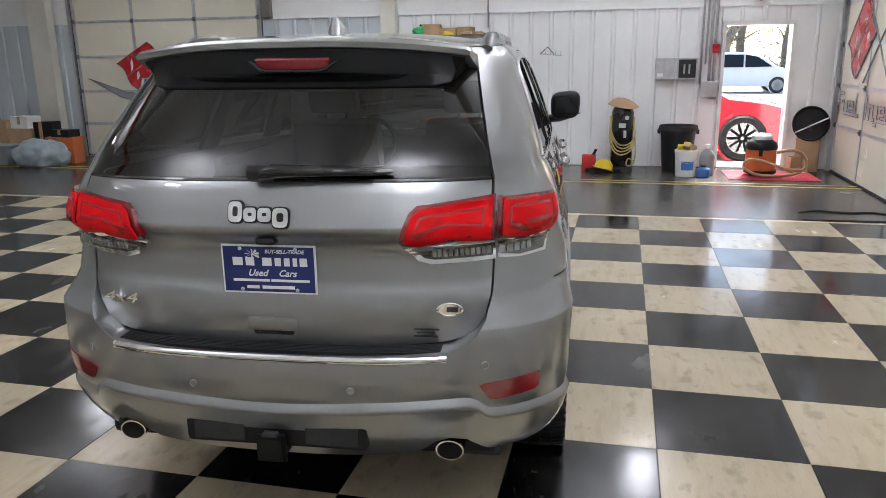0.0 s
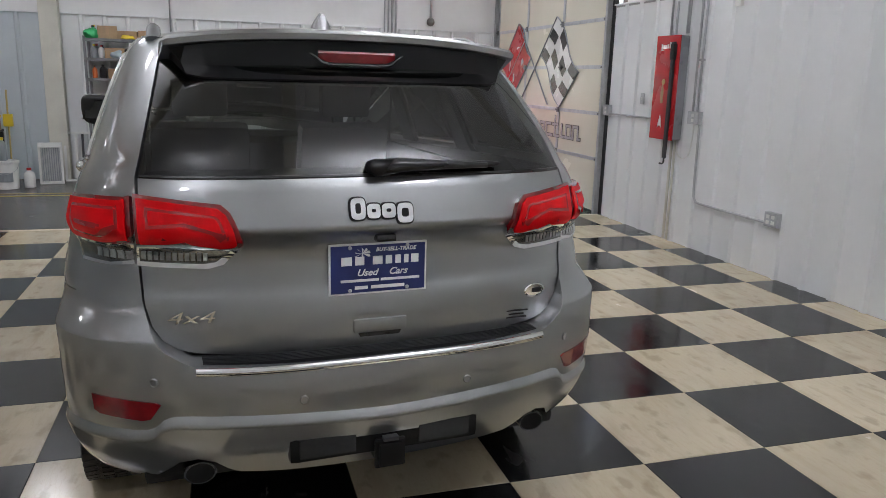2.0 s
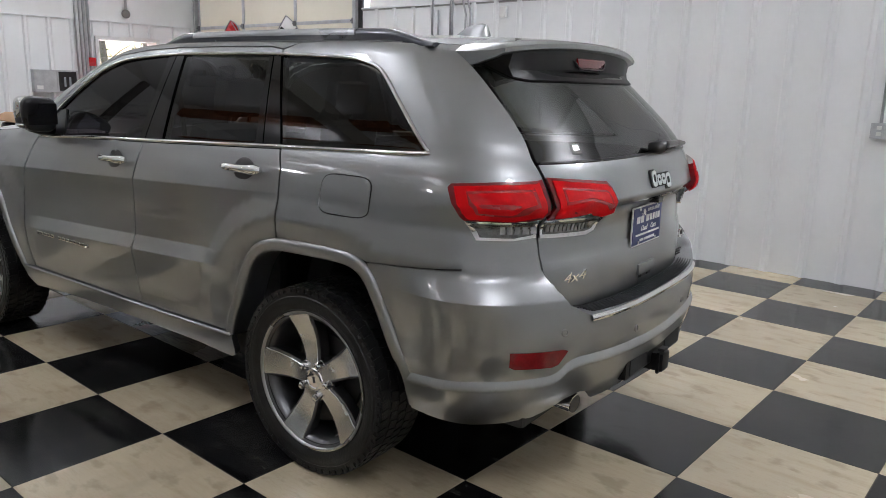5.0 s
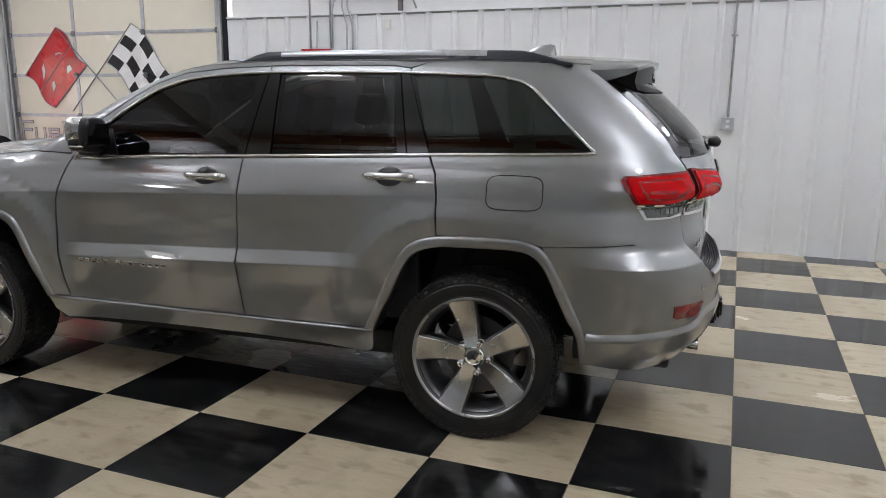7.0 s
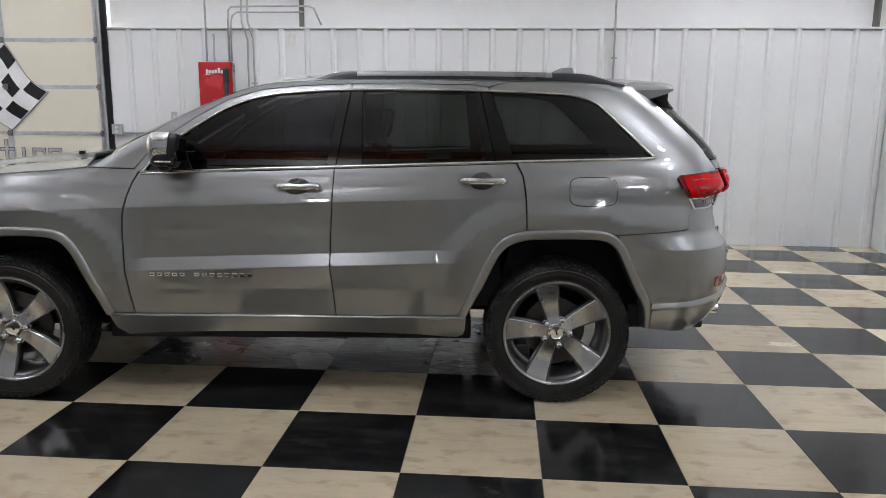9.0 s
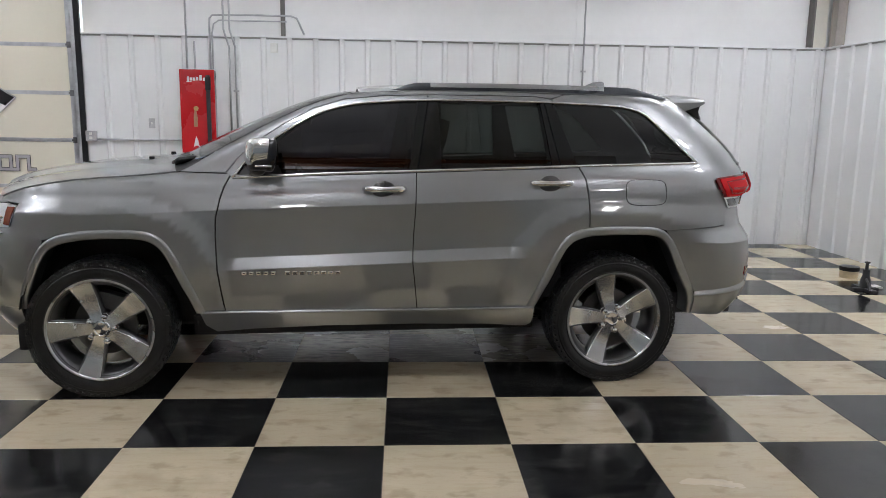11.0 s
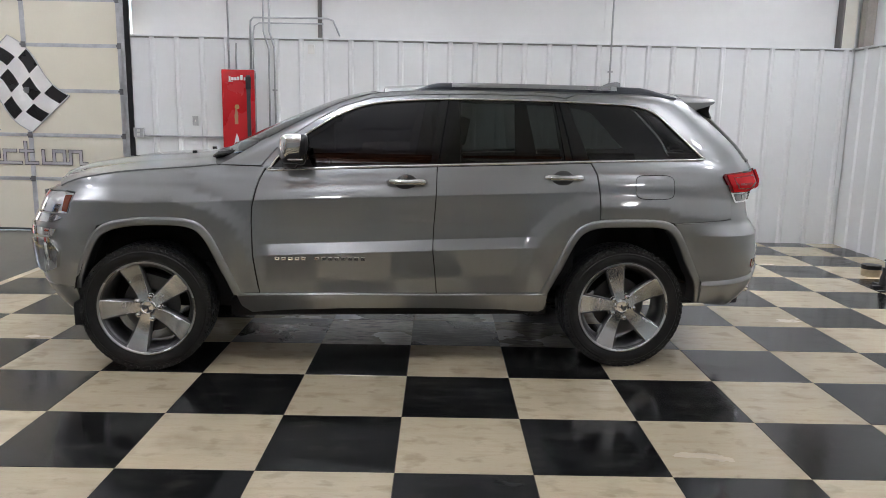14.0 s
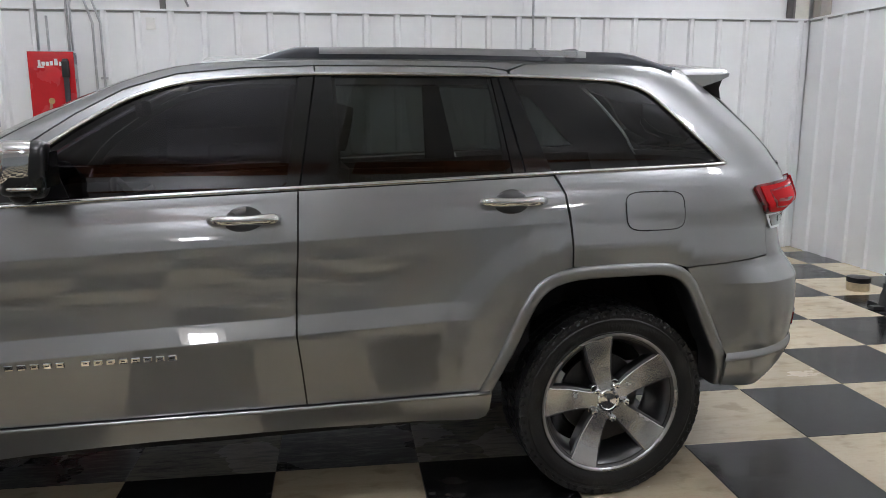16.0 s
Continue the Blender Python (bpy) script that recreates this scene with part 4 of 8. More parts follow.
for s, doors in ((-1, ("front_door", "rear_door")), (1, ("front_door", "rear_door"))):
    for name, poly, h0, h1, hz in zip(doors, (door_f, door_r), (1.486, 0.534), (1.246, 0.285), (1.156, 1.192)):
        d = panel(name, poly, on_side, PAINT, car, sides=(s,), step=0.03, rows=crease_rows)
        ym = (h0 + h1) / 2
        # Shallow bulge in dark silver; its colour carries the shade of a hollow.
        cup = bmesh.new()
        m = Matrix.Translation(on_side(ym, hz - 0.007)) @ Matrix.Rotation(radians(-8), 4, "Y") @ Matrix.Diagonal((0.13, 1.08, 0.88, 1))
        bmesh.ops.create_uvsphere(cup, u_segments=20, v_segments=10, radius=0.062, matrix=m)
        bmesh.ops.transform(cup, matrix=Matrix.Diagonal((s, 1, 1, 1)), verts=cup.verts)
        bmesh.ops.recalc_face_normals(cup, faces=cup.faces)
        h = part("door_handle", tube(bmesh.new(), mirrored([on_side(h0 + (h1 - h0) * k / 10, hz + 0.004) + Vector((0.006 + 0.038 * math.sin(math.pi * (0.08 + 0.84 * k / 10)) ** 0.6, 0, 0)) for k in range(11)], s),
                 [(0.009, 0.0145, 0.016, 0.0155, 0.0145, 0.014, 0.0145, 0.016, 0.018, 0.0185, 0.013)[k] for k in range(11)], 12, 1.15), CHROME, d, "chrome pull handle", smooth=True)
        part("handle_cup", cup, M["cup"], h, "dark bulge coloured as the shaded hollow behind the handle", smooth=True)
    fr = panel("window_frame", [*[p for p in DLO_TOP[:8]], *reversed(SEAM[:8])], on_side, PAINT, car, sides=(s,), step=0.04)
    fr = panel("window_frame", [*[p for p in DLO_TOP[7:10]], (0.372, 1.653), *reversed(SEAM[7:])], on_side, PAINT, car, sides=(s,), step=0.04)
    # pillar of the windscreen and side of the roof
    panel("roof_side", [*SEAM, (0.30, 1.70), (0.6, 1.7105), (1.0, 1.7105), (1.2, 1.7065), (1.45, 1.6935), (1.57, 1.681), (1.71, 1.644), (1.82, 1.601), (1.924, 1.552), (2.03, 1.50), (2.138, 1.441), (2.25, 1.381), (2.352, 1.319), (2.42, 1.277), (2.48, 1.246)], on_side, PAINT, car, sides=(s,), step=0.03, gap=0.0015)
    fender = [(2.375, 0.476), (2.252, 0.476), (2.284, 0.709), (2.291, 0.90), (2.286, 1.0), (2.264, 1.10), (2.242, 1.165), (2.205, 1.237), (2.48, 1.244), (2.60, 1.23), (2.7, 1.2215), (2.87, 1.209), (3.04, 1.194), (3.18, 1.173), (3.3, 1.149), (3.40, 1.116), (3.455, 1.088), (3.44, 1.072), (3.387, 1.071), (3.325, 1.067), (3.365, 0.94), (3.335, 0.925), (3.215, 0.87), *F_ARCH[4:]]
    panel("front_fender", fender, on_side, PAINT, car, sides=(s,), step=0.03, rows=crease_rows)
    quarter = [("y", 0.176, 0.942), ("y", 0.1805, 1.1), ("y", 0.1955, 1.215), ("y", 0.230, 1.288), ("y", -0.43, 1.311), ("y", -0.492, 1.322), ("y", -0.45, 1.355), ("y", -0.25, 1.545), ("y", -0.18, 1.600), ("y", -0.10, 1.626), ("y", 0.014, 1.641), ("y", 0.366, 1.653), ("y", 0.369, 1.675), ("y", 0.30, 1.70), ("y", 0.15, 1.7065), ("y", 0.0, 1.7045),
               ("y", -0.15, 1.7005), ("y", -0.3, 1.6955), ("y", -0.43, 1.69), ("x", 0.580, 1.665), ("x", 0.595, 1.60), ("x", 0.620, 1.5), ("x", 0.656, 1.36), ("x", 0.672, 1.30), ("x", 0.6755, 1.2), ("x", 0.6755, 1.06), ("y", -0.687, 1.06), ("y", -0.682, 0.9455), ("y", -0.5, 0.9325), ("y", -0.30, 0.9185), ("y", -0.255, 0.93), ("y", -0.149, 0.943), ("y", 0.104, 0.943)]
    qp = panel("rear_quarter", end_outline("tail", quarter), on_end("tail"), PAINT, car, sides=(s,), step=0.028, gap=0.0026)
    panel("rocker_cover", [(2.385, 0.470), (2.36, 0.40), (2.30, 0.357), (2.1, 0.372), (1.706, 0.384), (1.186, 0.386), (0.76, 0.375), (0.60, 0.36), (0.53, 0.358), (0.502, 0.372), (0.492, 0.40), (0.487, 0.470)], on_side, PAINT, car, "silver sill cover", sides=(s,), step=0.04, out=0.016, thick=0.03, gap=0)
    part("rocker_bead", tube(bmesh.new(), mirrored([on_side(y, 0.468) + Vector((0.014, 0, 0)) for y in np.linspace(2.37, 0.495, 14)], s), 0.008, 8), PAINT, car, smooth=True)
    # fuel flap outline
    if s < 0:
        loop = [(-0.166 + 0.125 * c, 1.143 + 0.075 * d) for c, d in [(math.copysign(abs(math.cos(a)) ** 0.45, math.cos(a)), math.copysign(abs(math.sin(a)) ** 0.45, math.sin(a))) for a in np.linspace(0, 2 * math.pi, 33)[:-1]]]
        panel("fuel_flap_gap", loop, on_side, M["satin"], car, "dark gap round the fuel flap", sides=(s,), step=0.03, out=0.0015, thick=0.001, gap=0)
        panel("fuel_flap", loop, on_side, PAINT, car, "silver fuel filler flap", sides=(s,), step=0.025, out=0.003, thick=0.002, gap=0.0045)
    # wheel-arch mouldings
    for arch, cy, up in ((F_ARCH, 2.915, 0.40), (R_ARCH, 0.0, 0.40)):
        path = smooth_path([(y, z, 0) for y, z in arch], 4)
        bm, rings = bmesh.new(), []
        for v in path:
            c = Vector((cy, up))
            d = (c - Vector((v.x, v.y))).normalized()
            d = Vector((d.x * 1.0, min(d.y, 0.0) if v.y > 0.6 else d.y * 0.1)).normalized()
            ring = []
            for k, o in ((-0.006, -0.004), (-0.003, 0.008), (0.001, 0.0125), (0.012, 0.0145), (0.036, 0.0135), (0.043, 0.010), (0.046, 0.002), (0.048, -0.02), (0.046, -0.12)):
                p = on_side(v.x + d.x * k, v.y + d.y * k)
                ring.append(bm.verts.new(((p.x + o) * s, p.y, p.z)))
            rings.append(ring)
        for a, b in zip(rings, rings[1:]):
            for k in range(len(a) - 1):
                bm.faces.new((a[k], a[k + 1], b[k + 1], b[k]))
        bmesh.ops.recalc_face_normals(bm, faces=bm.faces)
        if sum(f.normal.x * s for f in bm.faces) < 0:
            bmesh.ops.reverse_faces(bm, faces=bm.faces)
        part("arch_moulding", bm, PAINT, car, "silver wheel-arch moulding", smooth=True)
        bm = bmesh.new()
        strips = [[bm.verts.new((x * s, v.x + (cy - v.x) * 0.03, v.y - 0.03 if v.y > 0.6 else v.y)) for v in path] for x in (0.865, 0.46)]
        for k in range(len(path) - 1):
            bm.faces.new((strips[0][k], strips[0][k + 1], strips[1][k + 1], strips[1][k]))
        bm.faces.new([v for v in strips[1]])
        part("wheel_liner", bm, M["under"], car, "black wheel-arch liner")
    # windows
    g_front = [(2.165, 1.226), (2.105, 1.300), (2.03, 1.367), (1.88, 1.469), (1.73, 1.554), (1.562, 1.607), (1.361, 1.630), (1.16, 1.641), (1.222, 1.262), (1.702, 1.245)]
    g_rear = [(1.036, 1.270), (1.043, 1.643), (0.75, 1.645), (0.445, 1.642), (0.393, 1.292), (0.65, 1.283)]
    g_quarter = [(0.236, 1.298), (0.37, 1.642), (0.014, 1.629), (-0.095, 1.614), (-0.172, 1.59), (-0.24, 1.537), (-0.44, 1.345), (-0.455, 1.327), (-0.42, 1.32)]
    for g, nm, mt in ((g_front, "front_side_window", "glass_side"), (g_rear, "rear_side_window", "glass_tint"), (g_quarter, "quarter_window", "glass_tint")):
        panel(nm, g, on_side, M[mt], car, "dark tinted glass", sides=(s,), step=0.05, thick=0, out=-0.0065, gap=-0.013)
    panel("door_pillar", [(1.222, 1.260), (1.159, 1.643), (1.108, 1.645), (1.178, 1.260)], on_side, M["gloss_black"], car, "gloss black pillar trim", sides=(s,), step=0.05, out=0.001, thick=0.006, gap=0)
    panel("door_pillar", [(1.172, 1.260), (1.101, 1.645), (1.044, 1.647), (1.037, 1.265)], on_side, M["gloss_black"], car, "gloss black pillar trim", sides=(s,), step=0.05, out=0.001, thick=0.006, gap=0)
    panel("rear_pillar", [(0.39, 1.290), (0.442, 1.645), (0.42, 1.645), (0.345, 1.291)], on_side, M["gloss_black"], car, "gloss black pillar trim", sides=(s,), step=0.05, out=0.001, thick=0.006, gap=0)
    panel("rear_pillar", [(0.338, 1.291), (0.413, 1.645), (0.372, 1.644), (0.238, 1.295)], on_side, M["gloss_black"], car, "gloss black pillar trim", sides=(s,), step=0.05, out=0.001, thick=0.006, gap=0)
    for poly in ([(1.235, 1.24), (1.165, 1.67), (1.03, 1.67), (1.025, 1.24)], [(0.405, 1.25), (0.455, 1.67), (0.36, 1.67), (0.225, 1.25)]):
        panel("inner_pillar", poly, on_side, M["trim_dark"], car, "dark inner pillar", sides=(s,), step=0.06, out=-0.012, thick=0.02, gap=0)
    panel("mirror_base", [(2.165, 1.228), (2.105, 1.300), (2.03, 1.362), (1.985, 1.37), (1.93, 1.242)], on_side, M["satin"], car, sides=(s,), step=0.05, out=0.002, thick=0.008, gap=0)
    part("window_trim", tube(bmesh.new(), mirrored(line_on(on_side, DLO_TOP, 0.001, 4), s), 0.0085, 6), CHROME, car, "chrome window trim", smooth=True)
    part("window_trim", tube(bmesh.new(), mirrored(line_on(on_side, [DLO_TOP[-1], *DLO_LOW, DLO_TOP[0]], 0.001, 4), s), 0.0095, 6), CHROME, car, "chrome window trim", smooth=True)
    # mirror
    mi = part("mirror_arm", tube(bmesh.new(), mirrored([(0.75, 2.09, 1.243), (0.81, 2.07, 1.25), (0.87, 2.05, 1.262), (0.93, 2.035, 1.275)], s), [0.03, 0.034, 0.04, 0.03], 12, 0.8), M["satin"], car, "black mirror arm", smooth=True)
    for nm, mt, lab, cy, ry, rz, cz, k in (("mirror_shell", CHROME, "chrome mirror shell", 2.04, 0.078, 0.080, 1.355, 1.0), ("mirror_housing", M["satin"], "black mirror back", 1.985, 0.035, 0.092, 1.343, 0.985), ("mirror_skirt", M["satin"], "black mirror skirt", 2.035, 0.07, 0.045, 1.302, 0.965)):
        bm = bmesh.new()
        bmesh.ops.create_uvsphere(bm, u_segments=32, v_segments=18, radius=1)
        for v in bm.verts:
            c = [math.copysign(abs(q) ** 0.55, q) for q in v.co]
            y = cy + ry * c[1] * (1 - 0.3 * max(0, c[1]) * abs(c[0]) ** 2 - 0.12 * max(0, -c[2]))
            v.co = (s * (0.905 + 0.097 * k * c[0] * (1 - 0.06 * max(0, -c[2]))), y - 0.014 * c[0] - 0.008 * c[2], cz + rz * k * c[2] + 0.008 * c[0])
        bmesh.ops.recalc_face_normals(bm, faces=bm.faces)
        part(nm, bm, mt, mi, lab, smooth=True)
    part("mirror_trim", tube(bmesh.new(), mirrored([(0.84, 2.08, 1.288), (0.90, 2.10, 1.288), (0.95, 2.085, 1.289), (0.995, 2.045, 1.291), (1.0, 2.0, 1.291), (0.995, 1.968, 1.291)], s), 0.006, 8), CHROME, mi, smooth=True)
    part("mirror_glass", box(bmesh.new(), (s * 0.905 - 0.075, 1.944, 1.29), (s * 0.905 + 0.075, 1.952, 1.40), 0.003), M["gloss_black"], mi, "dark mirror glass")

# roof, screen, bonnet
panel("roof", [(-0.992, -0.44), (-0.992, 0.3), (-0.992, 0.9), (-0.992, 1.40), (-0.992, 1.50), (0.992, 1.50), (0.992, 1.40), (0.992, 0.9), (0.992, 0.3), (0.992, -0.44)], on_roof, PAINT, car, sides=(1,), step=0.06, gap=0.001)
panel("windscreen", [(-0.97, 1.52), (0.97, 1.52), (0.975, 1.7), (0.98, 1.9), (0.985, 2.1), (0.985, 2.38), (-0.985, 2.38), (-0.985, 2.1), (-0.98, 1.9), (-0.975, 1.7)], on_screen, M["glass_clear"], car, "clear windscreen", sides=(1,), step=0.08, thick=0, gap=0)
panel("roof_front_edge", [(-0.99, 1.497), (0.99, 1.497), (0.97, 1.53), (-0.97, 1.53)], on_screen, PAINT, car, sides=(1,), step=0.08, gap=0, out=0.002)
panel("cowl", [(-0.97, 2.37), (0.97, 2.37), (0.97, 2.52), (-0.97, 2.52)], on_hood, M["plastic_black"], car, "black plastic cowl", sides=(1,), step=0.08, out=-0.012, gap=0)
panel("bonnet", [(-0.985, 2.50), (-0.985, 3.0), (-0.985, 3.3), (-0.985, 3.46), (0.985, 3.46), (0.985, 3.3), (0.985, 3.0), (0.985, 2.50)], on_hood, PAINT, car, sides=(1,), step=0.06)
for s in (-1, 1):
    part("wiper", tube(bmesh.new(), [Vector((s * 0.15 + 0.3, 2.56, 1.285)), Vector((s * 0.15, 2.53, 1.305)), Vector((s * 0.15 - 0.35, 2.46, 1.32))], [0.012, 0.01, 0.006], 6), M["satin"], car)
    part("wiper_arm", tube(bmesh.new(), [(s * 0.52, 2.56, 1.27), (s * 0.55, 2.52, 1.292), (s * 0.58, 2.45, 1.305), (s * 0.60, 2.36, 1.312)], [0.02, 0.024, 0.018, 0.008], 8), M["satin"], car, "black wiper arm", smooth=True)
    part("washer_jet", boxes(((s * 0.3 - 0.012, 2.72, 1.278), (s * 0.3 + 0.012, 2.75, 1.30)), bevel=0.004), M["satin"], car)
# roof rails
def rail_ring(bm, s, y, h0, h1, w):
    zt, x = top_of(y) - 0.012, half_width(y, top_of(y)) - 0.05
    return [bm.verts.new((s * (x + dx * w), y, zt + z)) for dx, z in ((1.2, h0), (1.1, h0 + (h1 - h0) * 0.6), (0.8, h0 + (h1 - h0) * 0.88), (0.35, h1), (-0.35, h1), (-0.8, h0 + (h1 - h0) * 0.88), (-1.1, h0 + (h1 - h0) * 0.6), (-1.2, h0))]


def rail_mesh(s, ys, h0, high, w):
    bm = bmesh.new()
    rings = [rail_ring(bm, s, y, h0, high(y), w) for y in ys]
    for a, b in zip(rings, rings[1:]):
        for k in range(8):
            bm.faces.new((a[k], a[(k + 1) % 8], b[(k + 1) % 8], b[k]))
    bm.faces.new(rings[0]), bm.faces.new(rings[-1])
    bmesh.ops.recalc_face_normals(bm, faces=bm.faces)
    return bm


for s in (-1, 1):
    low = lambda y: 0.014 + 0.046 * ease(1.36, 1.15, y) * ease(-0.38, -0.12, y)
    rail = part("roof_rail", rail_mesh(s, np.linspace(1.34, -0.36, 30), 0.0, low, 0.021), M["gunmetal"], car, "gunmetal roof rail with a bright bar", smooth=75)
    part("rail_bar", rail_mesh(s, np.linspace(1.08, 0.03, 14), 0.034, lambda y: 0.0612, 0.0218), M["rail_grey"], rail, "satin grey bar", smooth=50)
# shark-fin aerial
bm, rings = bmesh.new(), []
for k, (y, h, w) in enumerate(((0.03, 0.0, 0.004), (-0.02, 0.022, 0.022), (-0.07, 0.05, 0.030), (-0.11, 0.066, 0.033), (-0.165, 0.072, 0.034), (-0.185, 0.066, 0.034), (-0.20, 0.0, 0.034))):
    rings.append([bm.verts.new((x * w, y, 1.742 + z)) for x, z in ((-1, 0), (-0.75, h * 0.5), (-0.18, h), (0.18, h), (0.75, h * 0.5), (1, 0))])
for a, b in zip(rings, rings[1:]):
    for k in range(5):
        bm.faces.new((a[k], a[k + 1], b[k + 1], b[k]))
bmesh.ops.recalc_face_normals(bm, faces=bm.faces)
part("aerial", bm, PAINT, car, "silver shark-fin aerial", smooth=60)

# tailgate
half = [(0, 0.786), (0.3, 0.789), (0.52, 0.797), (0.585, 0.808), (0.625, 0.832), (0.652, 0.875), (0.668, 0.94), (0.672, 1.05), (0.670, 1.16), (0.667, 1.296), (0.4, 1.302), (0, 1.306)]
gate = [*half, *[(-x, z) for x, z in reversed(half[1:-1])]]
tg = panel("tailgate", gate, on_rear(), PAINT, car, "silver tailgate", sides=(1,), step=0.03, gap=0.001)
half = [(0, 1.310), (0.4, 1.306), (0.666, 1.300), (0.651, 1.36), (0.615, 1.5), (0.590, 1.60), (0.575, 1.668), (0.3, 1.69), (0, 1.695)]
panel("rear_window", [*half, *[(-x, z) for x, z in reversed(half[1:-1])]], on_rear(), M["glass_rear"], car, "dark tinted rear window", sides=(1,), step=0.05, thick=0, gap=0.001)
part("window_seal", tube(bmesh.new(), [on_rear()(x, 1.308 - 0.02 * abs(x) ** 2) for x in np.linspace(-0.66, 0.66, 21)], 0.006, 6), M["satin"], car)
# spoiler
bm, rings = bmesh.new(), []
stations = [math.sin(math.pi / 2 * k / 20) for k in range(-20, 21)]
for k, s in enumerate([-1, *stations, 1]):
    a, edge = abs(s), k in (0, len(stations) + 1)
    y_end = -0.715 + 0.075 * a**2.5
    z0 = top_of(-0.44) + 0.052 * (1 - a**2.6)
    zt = top_of(-0.44) + 0.052 * (1 - 0.62 * a**2.6) - 0.022
    down = ease(0.80, 1.0, a)
    prof = [(-0.43, z0 + 0.001), (-0.50, z0 * 0.72 + zt * 0.28 + 0.003), (-0.60, z0 * 0.3 + zt * 0.7 + 0.004), (y_end + 0.012, zt + 0.001), (y_end, zt - 0.008), (y_end + 0.004, zt - 0.025), (y_end + 0.03, zt - 0.034), (-0.62, zt - 0.042), (-0.575, zt - 0.06)]
    for i, y, z in ((6, -0.60, 1.647), (7, -0.55, 1.632), (8, -0.495, 1.616)):
        prof[i] = (prof[i][0] + (y - prof[i][0]) * down, prof[i][1] + (z - prof[i][1]) * down)
    wide = (0.535, 0.558, 0.568, 0.568, 0.568, 0.568, 0.572, 0.580, 0.586)
    if edge:
        wide = (0.581, 0.587, 0.586, 0.580, 0.578, 0.577, 0.580, 0.586, 0.592)
        prof = [(y, z - (0.024, 0.026, 0.022, 0.012, 0.006, 0, 0, 0, 0)[i]) for i, (y, z) in enumerate(prof)]
    rings.append([bm.verts.new((math.copysign(w, s) if edge else s * w, y, z)) for (y, z), w in zip(prof, wide)])
for a, b in zip(rings, rings[1:]):
    for k in range(len(a) - 1):
        bm.faces.new((a[k], b[k], b[k + 1], a[k + 1]))
for r in (rings[0], rings[-1]):
    bm.faces.new(r)
bmesh.ops.recalc_face_normals(bm, faces=bm.faces)
sp = part("spoiler", bm, PAINT, car, "silver roof spoiler", smooth=35)
bm, rings = bmesh.new(), []
for k in range(25):
    s = -1 + k / 12
    a = abs(s)
    zt = top_of(-0.44) + 0.052 * (1 - 0.62 * a**2.6) - 0.022
    y_end = -0.715 + 0.075 * a**2.5
    z_low = 1.556 + 0.06 * max(0, (a - 0.84) / 0.16) ** 2.5
    g0, g1 = on_rear()(s * 0.556, z_low + 0.022), on_rear()(s * 0.556, z_low)
    rings.append([bm.verts.new((s * w, y, z)) for w, y, z in ((0.562, y_end + 0.022, zt - 0.03), (0.576, max(y_end + 0.03, g0.y - 0.03), z_low + 0.05), (0.562, g0.y - 0.014, z_low + 0.016), (0.556, g0.y - 0.006, z_low + 0.003), (0.555, g1.y + 0.004, z_low), (0.57, -0.45, zt - 0.035))])
for a, b in zip(rings, rings[1:]):
    for k in range(5):
        bm.faces.new((a[k], b[k], b[k + 1], a[k + 1]))
bm.faces.new(rings[0]), bm.faces.new(rings[-1])
bmesh.ops.recalc_face_normals(bm, faces=bm.faces)
part("spoiler_underside", bm, M["spoiler_black"], sp, "black spoiler underside", smooth=40)
bm, rows = bmesh.new(), []
for x in np.linspace(-0.125, 0.125, 11):
    y = -0.692 + 0.05 * x * x
    k = 1 - 0.5 * ease(0.09, 0.125, abs(x))
    rows.append([bm.verts.new(v) for v in ((x, y, 1.662), (x, y - 0.004, 1.655), (x, y + 0.002, 1.655 - 0.028 * k), (x, y + 0.03, 1.655 - 0.03 * k), (x, y + 0.03, 1.662))])
for a, b in zip(rows, rows[1:]):
    for k in range(5):
        bm.faces.new((a[k], b[k], b[(k + 1) % 5], a[(k + 1) % 5]))
bm.faces.new(rows[0]), bm.faces.new(rows[-1])
bmesh.ops.recalc_face_normals(bm, faces=bm.faces)
part("brake_light", bm, M["reflector"], sp, "red high brake light")
part("brake_light_bezel", tube(bmesh.new(), smooth_path([(-0.17, -0.675, 1.665), (-0.13, -0.690, 1.64), (-0.10, -0.694, 1.622), (0.0, -0.696, 1.621), (0.10, -0.694, 1.622), (0.13, -0.690, 1.64), (0.17, -0.675, 1.665)], 4), 0.005, 6), M["satin"], sp, smooth=True)
# rear wiper
wp = part("rear_wiper", tube(bmesh.new(), [(-0.035, -0.975, 1.332), (-0.03, -1.012, 1.333), (0.05, -1.010, 1.34), (0.2, -1.003, 1.338), (0.33, -0.988, 1.333)], [0.02, 0.026, 0.02, 0.013, 0.008], 8), M["satin"], car, "black rear wiper", smooth=True)
part("wiper_blade", tube(bmesh.new(), [on_rear()(x, 1.318 + 0.01 * (x + 0.03)) + Vector((0, -0.014, 0.012)) for x in np.linspace(-0.04, 0.385, 10)], [0.006] + [0.012] * 8 + [0.005], 6), M["satin"], wp)

